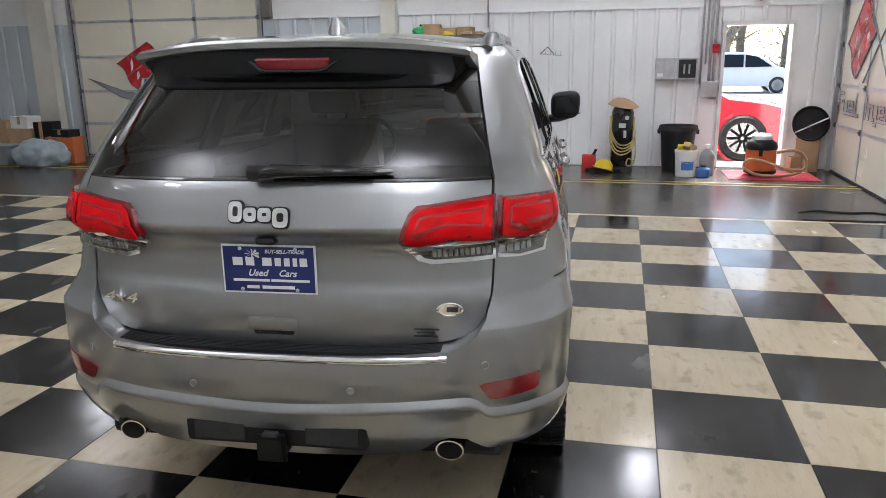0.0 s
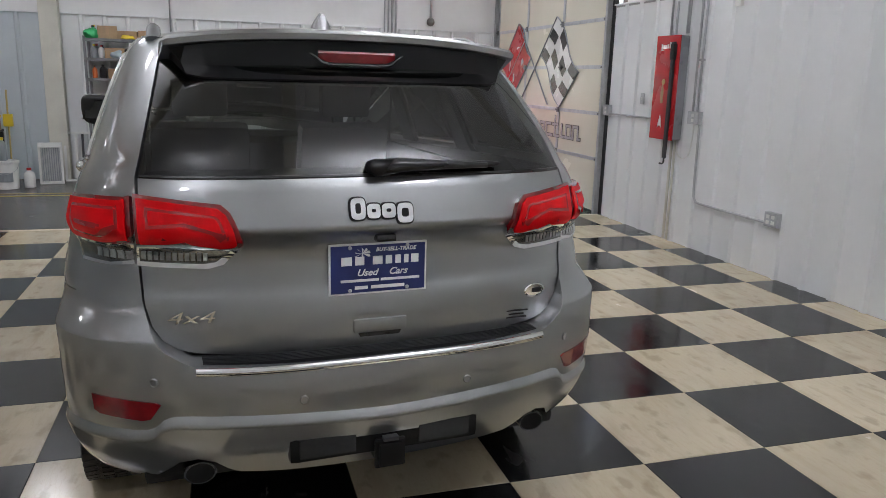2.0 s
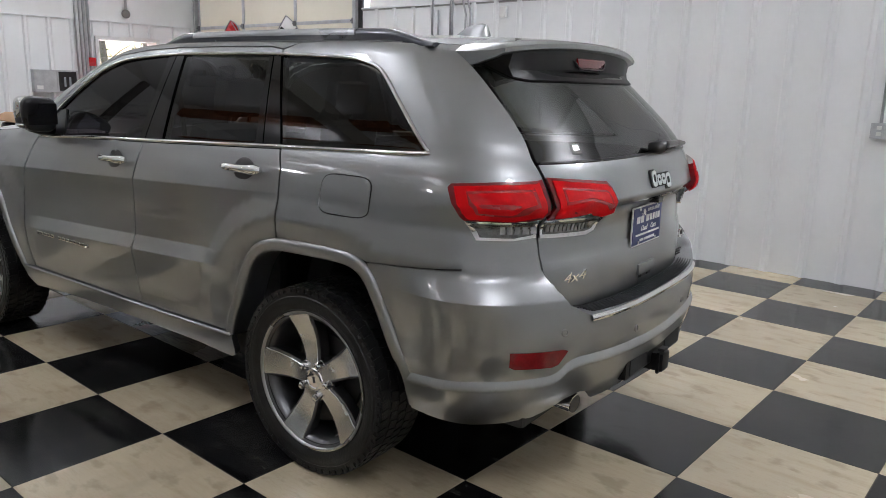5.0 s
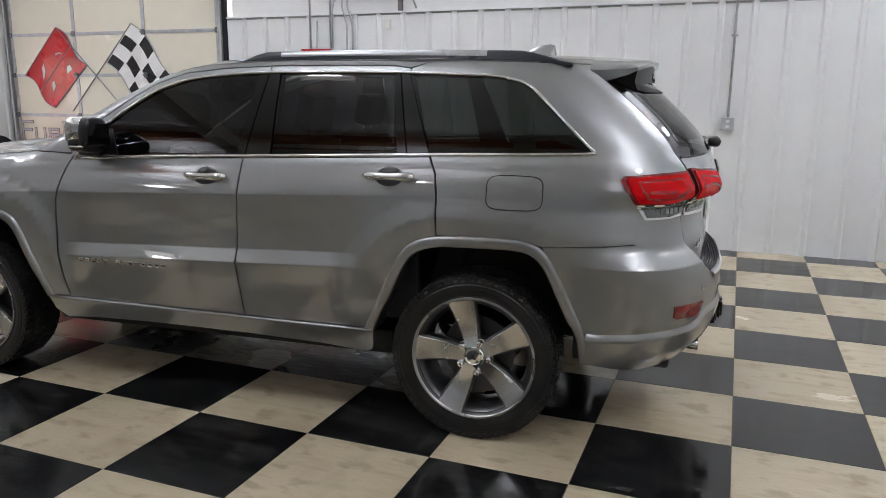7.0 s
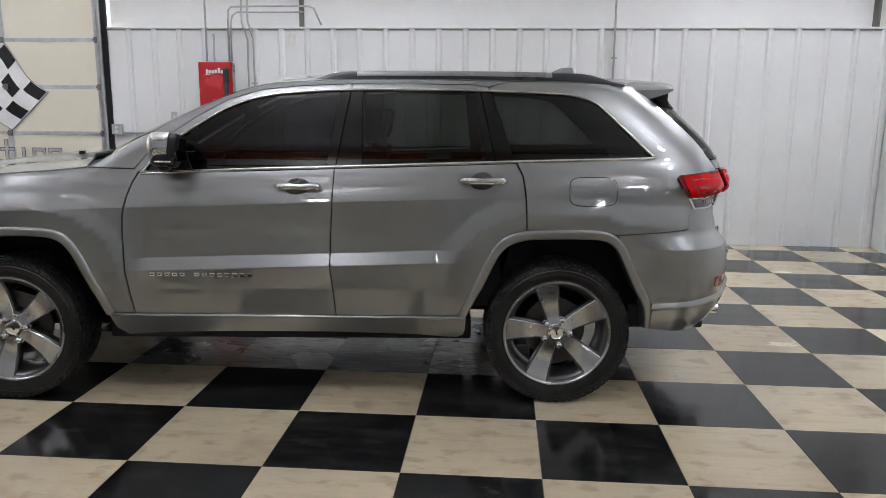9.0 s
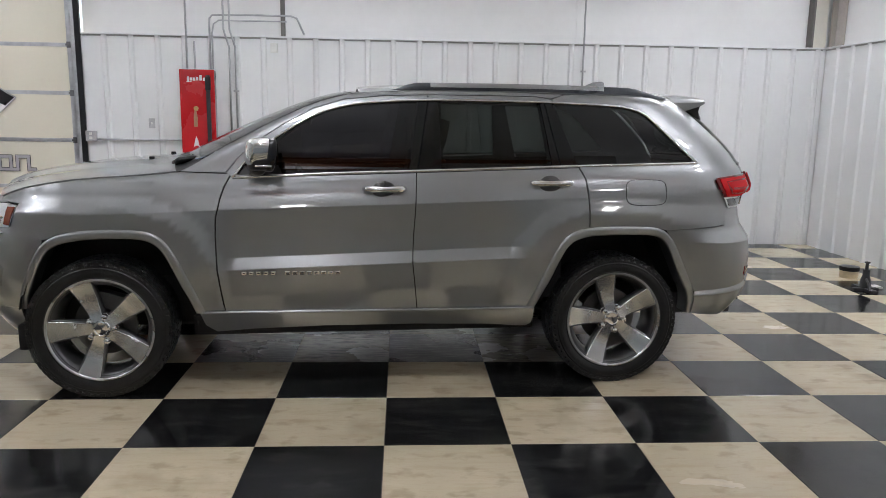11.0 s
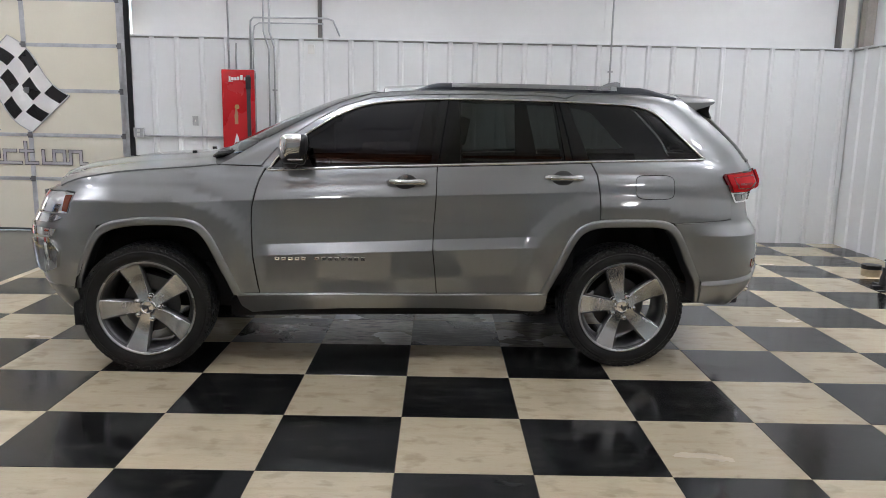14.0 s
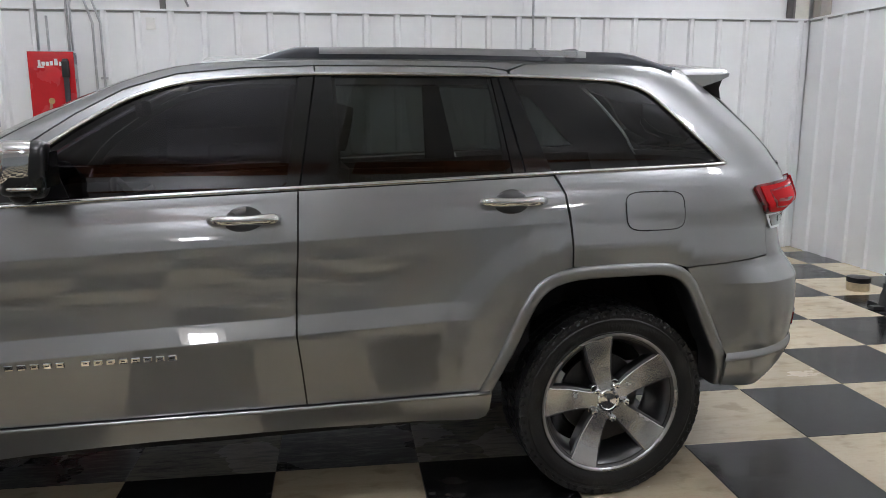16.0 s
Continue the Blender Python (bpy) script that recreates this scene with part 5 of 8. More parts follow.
# rear bumper
ledge = [("x", 0.0, 0.613), ("x", 0.3, 0.626), ("x", 0.50, 0.633), ("x", 0.595, 0.632), ("x", 0.632, 0.619), ("x", 0.662, 0.588), ("x", 0.69, 0.577), ("x", 0.75, 0.574), ("y", -0.80, 0.570), ("y", -0.65, 0.558), ("y", -0.500, 0.546)]
upper = [*ledge, ("y", -0.448, 0.637), ("y", -0.36, 0.815), ("y", -0.315, 0.89), ("y", -0.30, 0.917), ("y", -0.5, 0.931), ("y", -0.678, 0.943), ("y", -0.685, 1.0585), ("x", 0.679, 1.0585), ("x", 0.6735, 0.943), ("x", 0.6565, 0.872), ("x", 0.629, 0.828), ("x", 0.588, 0.8035), ("x", 0.55, 0.786), ("x", 0.3, 0.778), ("x", 0.0, 0.775)]
ho = end_outline("bumper", upper)
whole = lambda half: [*half, *[(-q, z) for q, z in reversed(half[1:-1])]]
bp = panel("rear_bumper", whole(ho), on_end("bumper"), PAINT, car, "silver rear bumper", sides=(1,), step=0.03, gap=0, thick=0.015, rows=lambda q: (0.838, 0.8445, 0.8475, 0.854))
# the bumper's inner edge, turned in to the tailgate
bm, rows = bmesh.new(), []
lip = end_outline("bumper", upper[17:])
for q, z in [p for a, b in zip(lip, lip[1:]) for p in [(a[0] + (b[0] - a[0]) * k / 3, a[1] + (b[1] - a[1]) * k / 3) for k in range(3)]] + [lip[-1]]:
    p = on_end("bumper")(q, z)
    t = on_rear()(p.x - 0.002, z)
    rows.append((p, p.lerp(t, 0.12) + Vector((0, 0, 0.006)), Vector((t.x, t.y + 0.012, z + 0.008))))
for s in (-1, 1):
    vs = [[bm.verts.new((v.x * s, v.y, v.z)) for v in r] for r in rows]
    for a, b in zip(vs, vs[1:]):
        for k in range(2):
            bm.faces.new((a[k], b[k], b[k + 1], a[k + 1]))
bmesh.ops.recalc_face_normals(bm, faces=bm.faces)
part("bumper_return", bm, PAINT, bp, smooth=60)
lower = [*[(k, v, z - 0.024) for k, v, z in ledge], ("y", -0.496, 0.415), ("y", -0.70, 0.395), ("x", 0.72, 0.398), ("x", 0.655, 0.412), ("x", 0.625, 0.45), ("x", 0.595, 0.487), ("x", 0.545, 0.503), ("x", 0.50, 0.492), ("x", 0.465, 0.462), ("x", 0.43, 0.442), ("x", 0.3, 0.43), ("x", 0.0, 0.42)]
panel("lower_fascia", whole(end_outline("bumper", lower)), on_end("bumper"), PAINT, bp, "silver lower bumper fascia", sides=(1,), step=0.03, gap=0, thick=0.03, out=0.0165)
# the ledge along the top of the fascia
run = smooth_path([(q, z, 0) for q, z in end_outline("bumper", ledge)], 6)
surf = on_end("bumper")
for s in (-1, 1):
    bm, rows = bmesh.new(), []
    for v in run:
        du, dv = surf(v.x + 0.004, v.y) - surf(max(0, v.x - 0.004), v.y), surf(v.x, v.y + 0.004) - surf(v.x, v.y - 0.004)
        n = du.cross(dv).normalized()
        n = n if n.y < 0 or n.x > 0.5 else -n
        row = []
        for dz, o in ((0.012, -0.004), (0.004, 0.0015), (0.0, 0.0045), (-0.012, 0.0135), (-0.018, 0.0162), (-0.026, 0.0168), (-0.03, 0.010)):
            p = surf(v.x, v.y + dz) + n * o
            row.append(bm.verts.new((p.x * s, p.y, p.z)))
        rows.append(row)
    for a, b in zip(rows, rows[1:]):
        for c in range(6):
            bm.faces.new((a[c], b[c], b[c + 1], a[c + 1]))
    bmesh.ops.recalc_face_normals(bm, faces=bm.faces)
    if sum(f.normal.y for f in bm.faces) > 0:
        bmesh.ops.reverse_faces(bm, faces=bm.faces)
    part("fascia_ledge", bm, PAINT, bp, "silver ledge of the bumper", smooth=True)
# step pad and bright strip
for k in range(6):
    bm, rows = bmesh.new(), []
    for x in np.linspace(-0.525, 0.525, 23):
        p, q = on_rear(bump_y)(x, 0.776).y + 0.008, on_rear()(x, 0.79).y - 0.006
        y0, y1 = p + (q - p) * k / 6 + 0.003, p + (q - p) * (k + 1) / 6 - 0.003
        rows.append([bm.verts.new(v) for v in ((x, y0, 0.782), (x, y0, 0.794), (x, y1, 0.795), (x, y1, 0.782))])
    for a, b in zip(rows, rows[1:]):
        for c in range(3):
            bm.faces.new((a[c], b[c], b[c + 1], a[c + 1]))
    bm.faces.new(rows[0]), bm.faces.new(rows[-1])
    bmesh.ops.recalc_face_normals(bm, faces=bm.faces)
    part("step_pad_rib", bm, M["plastic_black"], bp, "black ribbed step pad")
bm, rows = bmesh.new(), []
for x in np.linspace(-0.545, 0.545, 25):
    pr = [(0.002, 0.784), (-0.006, 0.781), (-0.009, 0.772), (-0.007, 0.762), (0.0, 0.757), (0.006, 0.757)]
    rows.append([bm.verts.new((x, on_rear(bump_y)(x, 0.77).y + dy, z)) for dy, z in pr])
for a, b in zip(rows, rows[1:]):
    for c in range(5):
        bm.faces.new((a[c], b[c], b[c + 1], a[c + 1]))
bmesh.ops.recalc_face_normals(bm, faces=bm.faces)
part("bumper_strip", bm, CHROME, bp, "bright bumper strip", smooth=True)
for s in (-1, 1):
    refl = end_outline("bumper", [("x", 0.640, 0.672), ("x", 0.655, 0.678), ("x", 0.795, 0.684), ("x", 0.792, 0.634), ("x", 0.78, 0.624), ("x", 0.685, 0.618), ("x", 0.667, 0.625)])
    panel("reflector", refl, on_end("bumper"), M["reflector"], bp, "red reflector", sides=(s,), step=0.03, out=0.004, thick=0.01, gap=0)
    for x, z in ((0.655, 0.738), (0.255, 0.674)):
        p = on_rear(bump_y)(x, z)
        d = lathe(bmesh.new(), [(0.0135, 0), (0.0135, 0.004), (0.011, 0.006), (0.0105, 0.003), (0.001, 0.003)], 16, Matrix.Translation((p.x * s, p.y + 0.001, p.z)) @ Matrix.Rotation(radians(90), 4, "X") @ Matrix.Rotation(radians(s * 32 * (x > 0.5)), 4, "Y"))
        part("parking_sensor", d, PAINT, bp, smooth=40)
    ex = tube(bmesh.new(), [(s * 0.545, -0.70, 0.452), (s * 0.545, -0.85, 0.448), (s * 0.545, -0.972, 0.442)], [0.040, 0.044, 0.046], 24, 0.78)
    part("exhaust_tip", ex, CHROME, car, "chrome oval exhaust tip", smooth=50)
    # Solid black disc on the closed tip, standing for the pipe's shaded inside.
    part("exhaust_bore", tube(bmesh.new(), [(s * 0.545, -0.9, 0.4425), (s * 0.545, -0.9735, 0.442)], 0.0405, 24, 0.765), M["spoiler_black"], car)
hp = part("hitch_cover", boxes(((-0.30, -1.060, 0.468), (0.30, -0.98, 0.560)), bevel=0.02), M["spoiler_black"], bp, "black hitch cover", smooth=40)
for x in (-0.185, 0.185):
    part("hitch_recess", boxes(((x - 0.085, -1.0635, 0.482), (x + 0.085, -1.058, 0.545)), bevel=0.004), M["under"], hp)
hr = part("hitch_receiver", boxes(((-0.040, -1.108, 0.440), (0.036, -0.9, 0.515)), ((-0.050, -1.096, 0.432), (0.046, -1.082, 0.523)), bevel=0.008), M["spoiler_black"], car, "black tow hitch receiver", smooth=40)
part("hitch_clip", boxes(((-0.026, -1.106, 0.521), (0.022, -1.08, 0.533)), bevel=0.004), M["dark_steel"], hr)

# tail lamps: a wide half on the quarter, a narrow half on the tailgate
outer = [("x", 0.682, 1.128), ("x", 0.682, 1.248), ("y", -0.85, 1.243), ("y", -0.75, 1.237), ("y", -0.615, 1.226), ("y", -0.605, 1.212), ("y", -0.632, 1.16), ("y", -0.668, 1.112), ("y", -0.80, 1.112)]
outer_c = [("x", 0.682, 1.054), ("x", 0.682, 1.128), ("y", -0.80, 1.112), ("y", -0.668, 1.112), ("y", -0.706, 1.045), ("y", -0.80, 1.045)]
inner = [(0.672, 1.252), (0.56, 1.243), (0.455, 1.233), (0.432, 1.212), (0.402, 1.142), (0.41, 1.128), (0.46, 1.122), (0.55, 1.142), (0.672, 1.130)]
inner_c = [(0.672, 1.130), (0.55, 1.142), (0.46, 1.122), (0.41, 1.128), (0.402, 1.14), (0.40, 1.125), (0.45, 1.062), (0.49, 1.05), (0.672, 1.052)]
outer_m = [("x", 0.695, 1.143), ("x", 0.695, 1.236), ("y", -0.85, 1.231), ("y", -0.75, 1.225), ("y", -0.628, 1.216), ("y", -0.652, 1.160), ("y", -0.683, 1.124), ("y", -0.80, 1.124)]
outer_g = [("x", 0.712, 1.162), ("x", 0.712, 1.220), ("y", -0.85, 1.214), ("y", -0.75, 1.209), ("y", -0.672, 1.202), ("y", -0.69, 1.162), ("y", -0.712, 1.142), ("y", -0.80, 1.142)]
inner_m = [(0.660, 1.240), (0.56, 1.231), (0.463, 1.221), (0.444, 1.205), (0.420, 1.149), (0.425, 1.139), (0.462, 1.134), (0.55, 1.154), (0.660, 1.143)]
for s in (-1, 1):
    ql = panel("tail_lamp", end_outline("tail", outer), on_end("tail"), M["reflector"], car, "red tail lamp over a clear reversing lamp", sides=(s,), step=0.03, out=0.014, thick=0.014, gap=0.001)
    tl = panel("tail_lamp", inner, on_rear(), M["reflector"], car, "red tail lamp over a clear reversing lamp", sides=(s,), step=0.03, out=0.02, thick=0.02, gap=0.001)
    panel("lamp_lens", end_outline("tail", outer_m), on_end("tail"), M["lens_red"], ql, "bright red lens", sides=(s,), step=0.02, out=0.0195, thick=0.005, gap=0)
    panel("lamp_lens", inner_m, on_rear(), M["lens_red"], tl, "bright red lens", sides=(s,), step=0.02, out=0.0265, thick=0.006, gap=0)
    panel("light_guide", end_outline("tail", outer_g), on_end("tail"), M["lens_mid"], ql, "darker red light guide", sides=(s,), step=0.02, out=0.0203, thick=0.004, gap=0)
    panel("light_guide", shrink(inner_m, 0.020), on_rear(), M["lens_mid"], tl, "darker red light guide", sides=(s,), step=0.02, out=0.0273, thick=0.004, gap=0)
    panel("inner_lens", end_outline("tail", [(k, v + (0.008 if k == "x" else -0.008), z + (0.007 if z < 1.18 else -0.007)) for k, v, z in outer_g]), on_end("tail"), M["lens_red"], ql, "bright red lens", sides=(s,), step=0.02, out=0.0211, thick=0.004, gap=0)
    panel("inner_lens", shrink(inner_m, 0.027), on_rear(), M["lens_red"], tl, "bright red lens", sides=(s,), step=0.02, out=0.0281, thick=0.004, gap=0)
    panel("reverse_lamp", end_outline("tail", outer_c), on_end("tail"), CHROME, ql, "chrome lamp surround", sides=(s,), step=0.03, out=0.010, thick=0.01, gap=0)
    panel("reverse_lamp", inner_c, on_rear(), CHROME, tl, "chrome lamp surround", sides=(s,), step=0.03, out=0.016, thick=0.016, gap=0)
    panel("lamp_pocket", end_outline("tail", [("x", 0.69, 1.064), ("x", 0.69, 1.118), ("y", -0.80, 1.104), ("y", -0.690, 1.104), ("y", -0.715, 1.055), ("y", -0.80, 1.053)]), on_end("tail"), M["lamp_cup"], ql, "silvered lamp pocket", sides=(s,), step=0.03, out=0.012, thick=0.003, gap=0)
    panel("lamp_pocket", [(0.664, 1.112), (0.55, 1.119), (0.455, 1.112), (0.435, 1.108), (0.47, 1.07), (0.50, 1.064), (0.664, 1.066)], on_rear(), M["lamp_cup"], tl, "silvered lamp pocket", sides=(s,), step=0.03, out=0.018, thick=0.003, gap=0)
    for k in range(11):
        x0 = 0.492 + k * 0.0155
        panel("lens_rib", [(x0, 1.073), (x0 + 0.011, 1.073), (x0 + 0.011, 1.105), (x0, 1.105)], on_rear(), M["lens_clear"], tl, "clear ribbed lens", sides=(s,), step=0.02, out=0.0205, thick=0.003, gap=0)
    for k in range(8):
        y0 = -0.765 - k * 0.0175
        panel("lens_rib", end_outline("tail", [("y", y0, 1.068), ("y", y0, 1.096), ("y", y0 - 0.013, 1.098), ("y", y0 - 0.013, 1.068)]), on_end("tail"), M["lens_clear"], ql, "clear ribbed lens", sides=(s,), step=0.02, out=0.0145, thick=0.003, gap=0)

# tailgate details
h = part("gate_handle", flat_shape(bmesh.new(), [(-0.094, 0.874), (-0.09, 0.838), (-0.078, 0.800), (-0.066, 0.790), (0.053, 0.790), (0.065, 0.800), (0.077, 0.838), (0.081, 0.874), (0.074, 0.880), (-0.087, 0.880)], 0.006, Matrix.Translation((0, -0.9785, 0)) @ Matrix.Rotation(radians(90), 4, "X")), M["satin"], tg, "dark gap round the tailgate handle")
part("handle_recess", flat_shape(bmesh.new(), [(-0.086, 0.842), (-0.074, 0.803), (-0.064, 0.794), (0.051, 0.794), (0.061, 0.803), (0.073, 0.842)], 0.005, Matrix.Translation((0, -0.9835, 0)) @ Matrix.Rotation(radians(90), 4, "X")), PAINT, h, "silver handle recess")
# Flat dark plate on the recess: painted shade below the grip bar.
part("handle_shadow_gap", flat_shape(bmesh.new(), [(-0.076, 0.834), (-0.068, 0.819), (0.055, 0.819), (0.063, 0.834)], 0.004, Matrix.Translation((0, -0.9855, 0)) @ Matrix.Rotation(radians(90), 4, "X")), M["satin"], h, "dark strip painted as shade under the grip")
part("handle_grip", boxes(((-0.09, -0.998, 0.833), (0.077, -0.975, 0.876)), bevel=0.009), PAINT, h, "silver grip bar", smooth=40)
part("gate_camera", boxes(((-0.03, -1.03, 1.118), (0.03, -0.99, 1.14)), bevel=0.008), M["satin"], tg)
def blob(x0, x1, z0, z1, lift, deep, p=0.55):
    """A rounded plate on the tailgate, leaning with it."""
    cx, cz, a, b = (x0 + x1) / 2, (z0 + z1) / 2, (x1 - x0) / 2, (z1 - z0) / 2
    pts = [(a * math.copysign(abs(math.cos(q)) ** p, math.cos(q)), cz - 1.21 + b * math.copysign(abs(math.sin(q)) ** p, math.sin(q))) for q in np.linspace(0, 2 * math.pi, 25)[:-1]]
    return flat_shape(bmesh.new(), pts, deep, Matrix.Translation((cx, on_rear()(cx, 1.21).y - 0.001, 1.21)) @ Matrix.Rotation(radians(75), 4, "X") @ Matrix.Translation((0, 0, lift)))


for x0, x1, z0, z1 in ((-0.108, -0.064, 1.186, 1.248), (-0.060, -0.020, 1.188, 1.230), (-0.016, 0.026, 1.188, 1.230), (0.030, 0.079, 1.172, 1.230)):
    bd = part("badge_border", blob(x0 - 0.004, x1 + 0.004, z0 - 0.005, z1 + 0.005, -0.008, 0.013), M["under"], tg, "black badge border")
    part("badge_mark", blob(x0, x1, z0, z1, 0.003, 0.007), CHROME, bd, "chrome badge mark")
    part("badge_hole", blob(x0 + 0.014, x1 - 0.014, z0 + 0.017, z1 - 0.015, 0.008, 0.0028), M["under"], bd)
lettering("drive_badge", "4x4", 0.050, Matrix.Translation((-0.552, on_rear()(0.552, 0.908).y - 0.008, 0.908)) @ Euler((radians(90), 0, radians(-9))).to_matrix().to_4x4(), CHROME, tg, 0.003, 1.75, shear=0.25)
ob_ = lathe(bmesh.new(), [(0.042, 0), (0.042, 0.005), (0.036, 0.007), (0.034, 0.004), (0.001, 0.004)], 28, Matrix.Translation((0.545, on_rear()(0.545, 0.905).y - 0.001, 0.905)) @ Matrix.Rotation(radians(9), 4, "Z") @ Matrix.Rotation(radians(90), 4, "X") @ Matrix.Diagonal((1, 0.55, 1, 1)))
ov = part("oval_badge", ob_, CHROME, tg, "chrome oval badge", smooth=40)
part("badge_face", boxes(((0.518, on_rear()(0.545, 0.905).y - 0.0065, 0.897), (0.572, on_rear()(0.545, 0.905).y - 0.003, 0.913)), bevel=0.003), M["under"], ov)
for x0, x1, z in ((0.425, 0.515, 0.845), (0.445, 0.50, 0.833), (0.43, 0.51, 0.822)):
    part("dealer_sticker", boxes(((x0, on_rear()(0.47, z).y - 0.001, z - 0.002), (x1, on_rear()(0.425, z).y + 0.002, z + 0.002))), M["under"], tg, "dark dealer sticker bars")
pl = part("licence_plate", boxes(((-0.163, -1.006, 0.952), (0.141, -1.0, 1.108)), bevel=0.002), M["plastic_white"], tg, "navy blue dealer plate with white writing")
part("plate_face", boxes(((-0.157, -1.008, 0.958), (0.135, -1.0055, 1.102)), bevel=0.001), M["plate_blue"], pl, "navy plate face")
pm = lambda x, z: Matrix.Translation((x, -1.009, z)) @ Matrix.Rotation(radians(90), 4, "X")
lettering("plate_writing", "BUY-SELL-TRADE", 0.0165, pm(0.042, 1.087), M["white_paint"], pl, 0.0006, 1.0, 0.0004, 0.2)
lettering("plate_writing", "Used", 0.029, pm(-0.048, 1.018), M["white_paint"], pl, 0.0006, 1.05, 0.0006, 0.35)
lettering("plate_writing", "Cars", 0.029, pm(0.048, 1.018), M["white_paint"], pl, 0.0006, 1.05, 0.0006, 0.35)
for x0, x1 in ((-0.126, -0.09), (-0.084, -0.052), (-0.03, 0.004), (0.01, 0.034), (0.04, 0.062), (0.068, 0.086), (0.09, 0.118)):
    part("name_bar", boxes(((x0, -1.0095, 1.042), (x1 - 0.004, -1.0078, 1.068)), bevel=0.0006), M["white_paint"], pl, "white letter bar")
for x0, x1, z0, z1 in ((-0.128, -0.01, 0.991, 0.999), (-0.005, 0.118, 0.991, 0.999), (-0.085, -0.045, 0.968, 0.978), (-0.035, 0.07, 0.968, 0.978)):
    part("name_bar", boxes(((x0, -1.0095, z0), (x1, -1.0078, z1)), bevel=0.0005), M["white_paint"], pl, "white letter bar")
bm = bmesh.new()
for k in range(7):
    a = radians(-20 + k * 36)
    flat_shape(bm, [(0, 0), (0.022 * math.cos(a) - 0.003 * math.sin(a), 0.018 * math.sin(a) + 0.003 * math.cos(a)), (0.026 * math.cos(a), 0.019 * math.sin(a) - 0.004), (0.02 * math.cos(a) + 0.003 * math.sin(a), 0.016 * math.sin(a) - 0.005)], 0.0008, pm(-0.062, 1.078))
flat_shape(bm, [(-0.003, -0.036), (0.003, -0.036), (0.002, 0), (-0.002, 0)], 0.0008, pm(-0.062, 1.078))
part("palm_drawing", bm, M["white_paint"], pl, "white palm drawing")
for x, z in ((-0.10, 1.096), (0.078, 1.096), (-0.10, 0.966), (0.078, 0.966)):
    part("plate_screw", lathe(bmesh.new(), [(0.006, 0), (0.006, 0.002), (0.004, 0.0035), (0.0005, 0.0035)], 10, pm(x, z)), M["galv"], pl)
pl.location.y = 0.022
for k in range(14):
    if k != 5:
        y = 2.155 - k * 0.0395
        p = on_side(y, 0.693)
        part("side_badge_bar", boxes(((-p.x - 0.0045, y - 0.029, 0.683), (-p.x + 0.004, y, 0.703)), bevel=0.004), CHROME, car, "chrome side badge bar")
        part("side_badge_slot", boxes(((-p.x - 0.0052, y - 0.020, 0.6905), (-p.x - 0.003, y - 0.007, 0.695)), bevel=0.0008), M["satin"], car)

# nose
nose_pts = [("x", 0.0, 0.50), ("x", 0.5, 0.50), ("y", 3.318, 0.50), ("y", 3.302, 0.58), ("y", 3.245, 0.717), ("y", 3.19, 0.875), ("y", 3.33, 0.934), ("y", 3.37, 0.95), ("x", 0.5, 0.93), ("x", 0.0, 0.93)]
fb = panel("front_bumper", end_outline("nose", nose_pts), on_end("nose"), PAINT, car, "silver front bumper", step=0.05, gap=0, out=-0.003)
panel("air_dam", end_outline("nose", [("x", 0.0, 0.33), ("x", 0.5, 0.33), ("y", 3.40, 0.31), ("y", 3.33, 0.36), ("y", 3.34, 0.498), ("x", 0.5, 0.498), ("x", 0.0, 0.498)]), on_end("nose"), PAINT, fb, "silver lower air dam", step=0.06, gap=0)
panel("grille", end_outline("nose", [("x", 0.0, 0.94), ("x", 0.42, 0.94), ("x", 0.42, 1.05), ("x", 0.0, 1.06)]), on_end("nose"), M["satin"], fb, "black grille", step=0.05, gap=0)
for k in range(7):
    x = (k - 3) * 0.115
    p = on_end("nose")(end_outline("nose", [("x", abs(x) + 0.001, 1.0)])[0][0], 1.0)
    part("grille_slot", boxes(((x - 0.04, p.y - 0.01, 0.95), (x + 0.04, p.y + 0.012, 1.045)), bevel=0.01), CHROME, fb, "chrome grille surround")
panel("nose_strip", end_outline("nose", [("x", 0.0, 1.062), ("x", 0.42, 1.055), ("y", 3.40, 1.07), ("y", 3.38, 1.12), ("x", 0.4, 1.115), ("x", 0, 1.12)]), on_end("nose"), PAINT, fb, step=0.05, gap=0.001)
for s in (-1, 1):
    hl = panel("headlamp", end_outline("nose", [("x", 0.43, 0.945), ("x", 0.43, 1.05), ("y", 3.387, 1.068), ("y", 3.322, 1.062), ("y", 3.362, 0.943), ("y", 3.40, 0.94)]), on_end("nose"), CHROME, car, "chrome headlamp with amber side marker", sides=(s,), step=0.04, out=0.004)
    panel("side_marker", end_outline("nose", [("y", 3.40, 0.955), ("y", 3.38, 1.05), ("y", 3.332, 1.052), ("y", 3.366, 0.95)]), on_end("nose"), M["amber"], hl, "amber marker lens", sides=(s,), step=0.03, out=0.008, thick=0.004)
    panel("fog_bezel", end_outline("nose", [("x", 0.60, 0.60), ("x", 0.60, 0.77), ("x", 0.78, 0.80), ("x", 0.81, 0.72), ("x", 0.79, 0.62), ("x", 0.72, 0.58)]), on_end("nose"), CHROME, fb, "chrome fog lamp bezel", sides=(s,), step=0.04, out=0.022, gap=0, thick=0.03)
    panel("brow_chrome", end_outline("nose", [("x", 0.45, 0.875), ("x", 0.77, 0.885), ("x", 0.80, 0.915), ("x", 0.77, 0.935), ("x", 0.45, 0.925)]), on_end("nose"), CHROME, fb, "chrome strip under the headlamp", sides=(s,), step=0.04, out=0.012, gap=0)
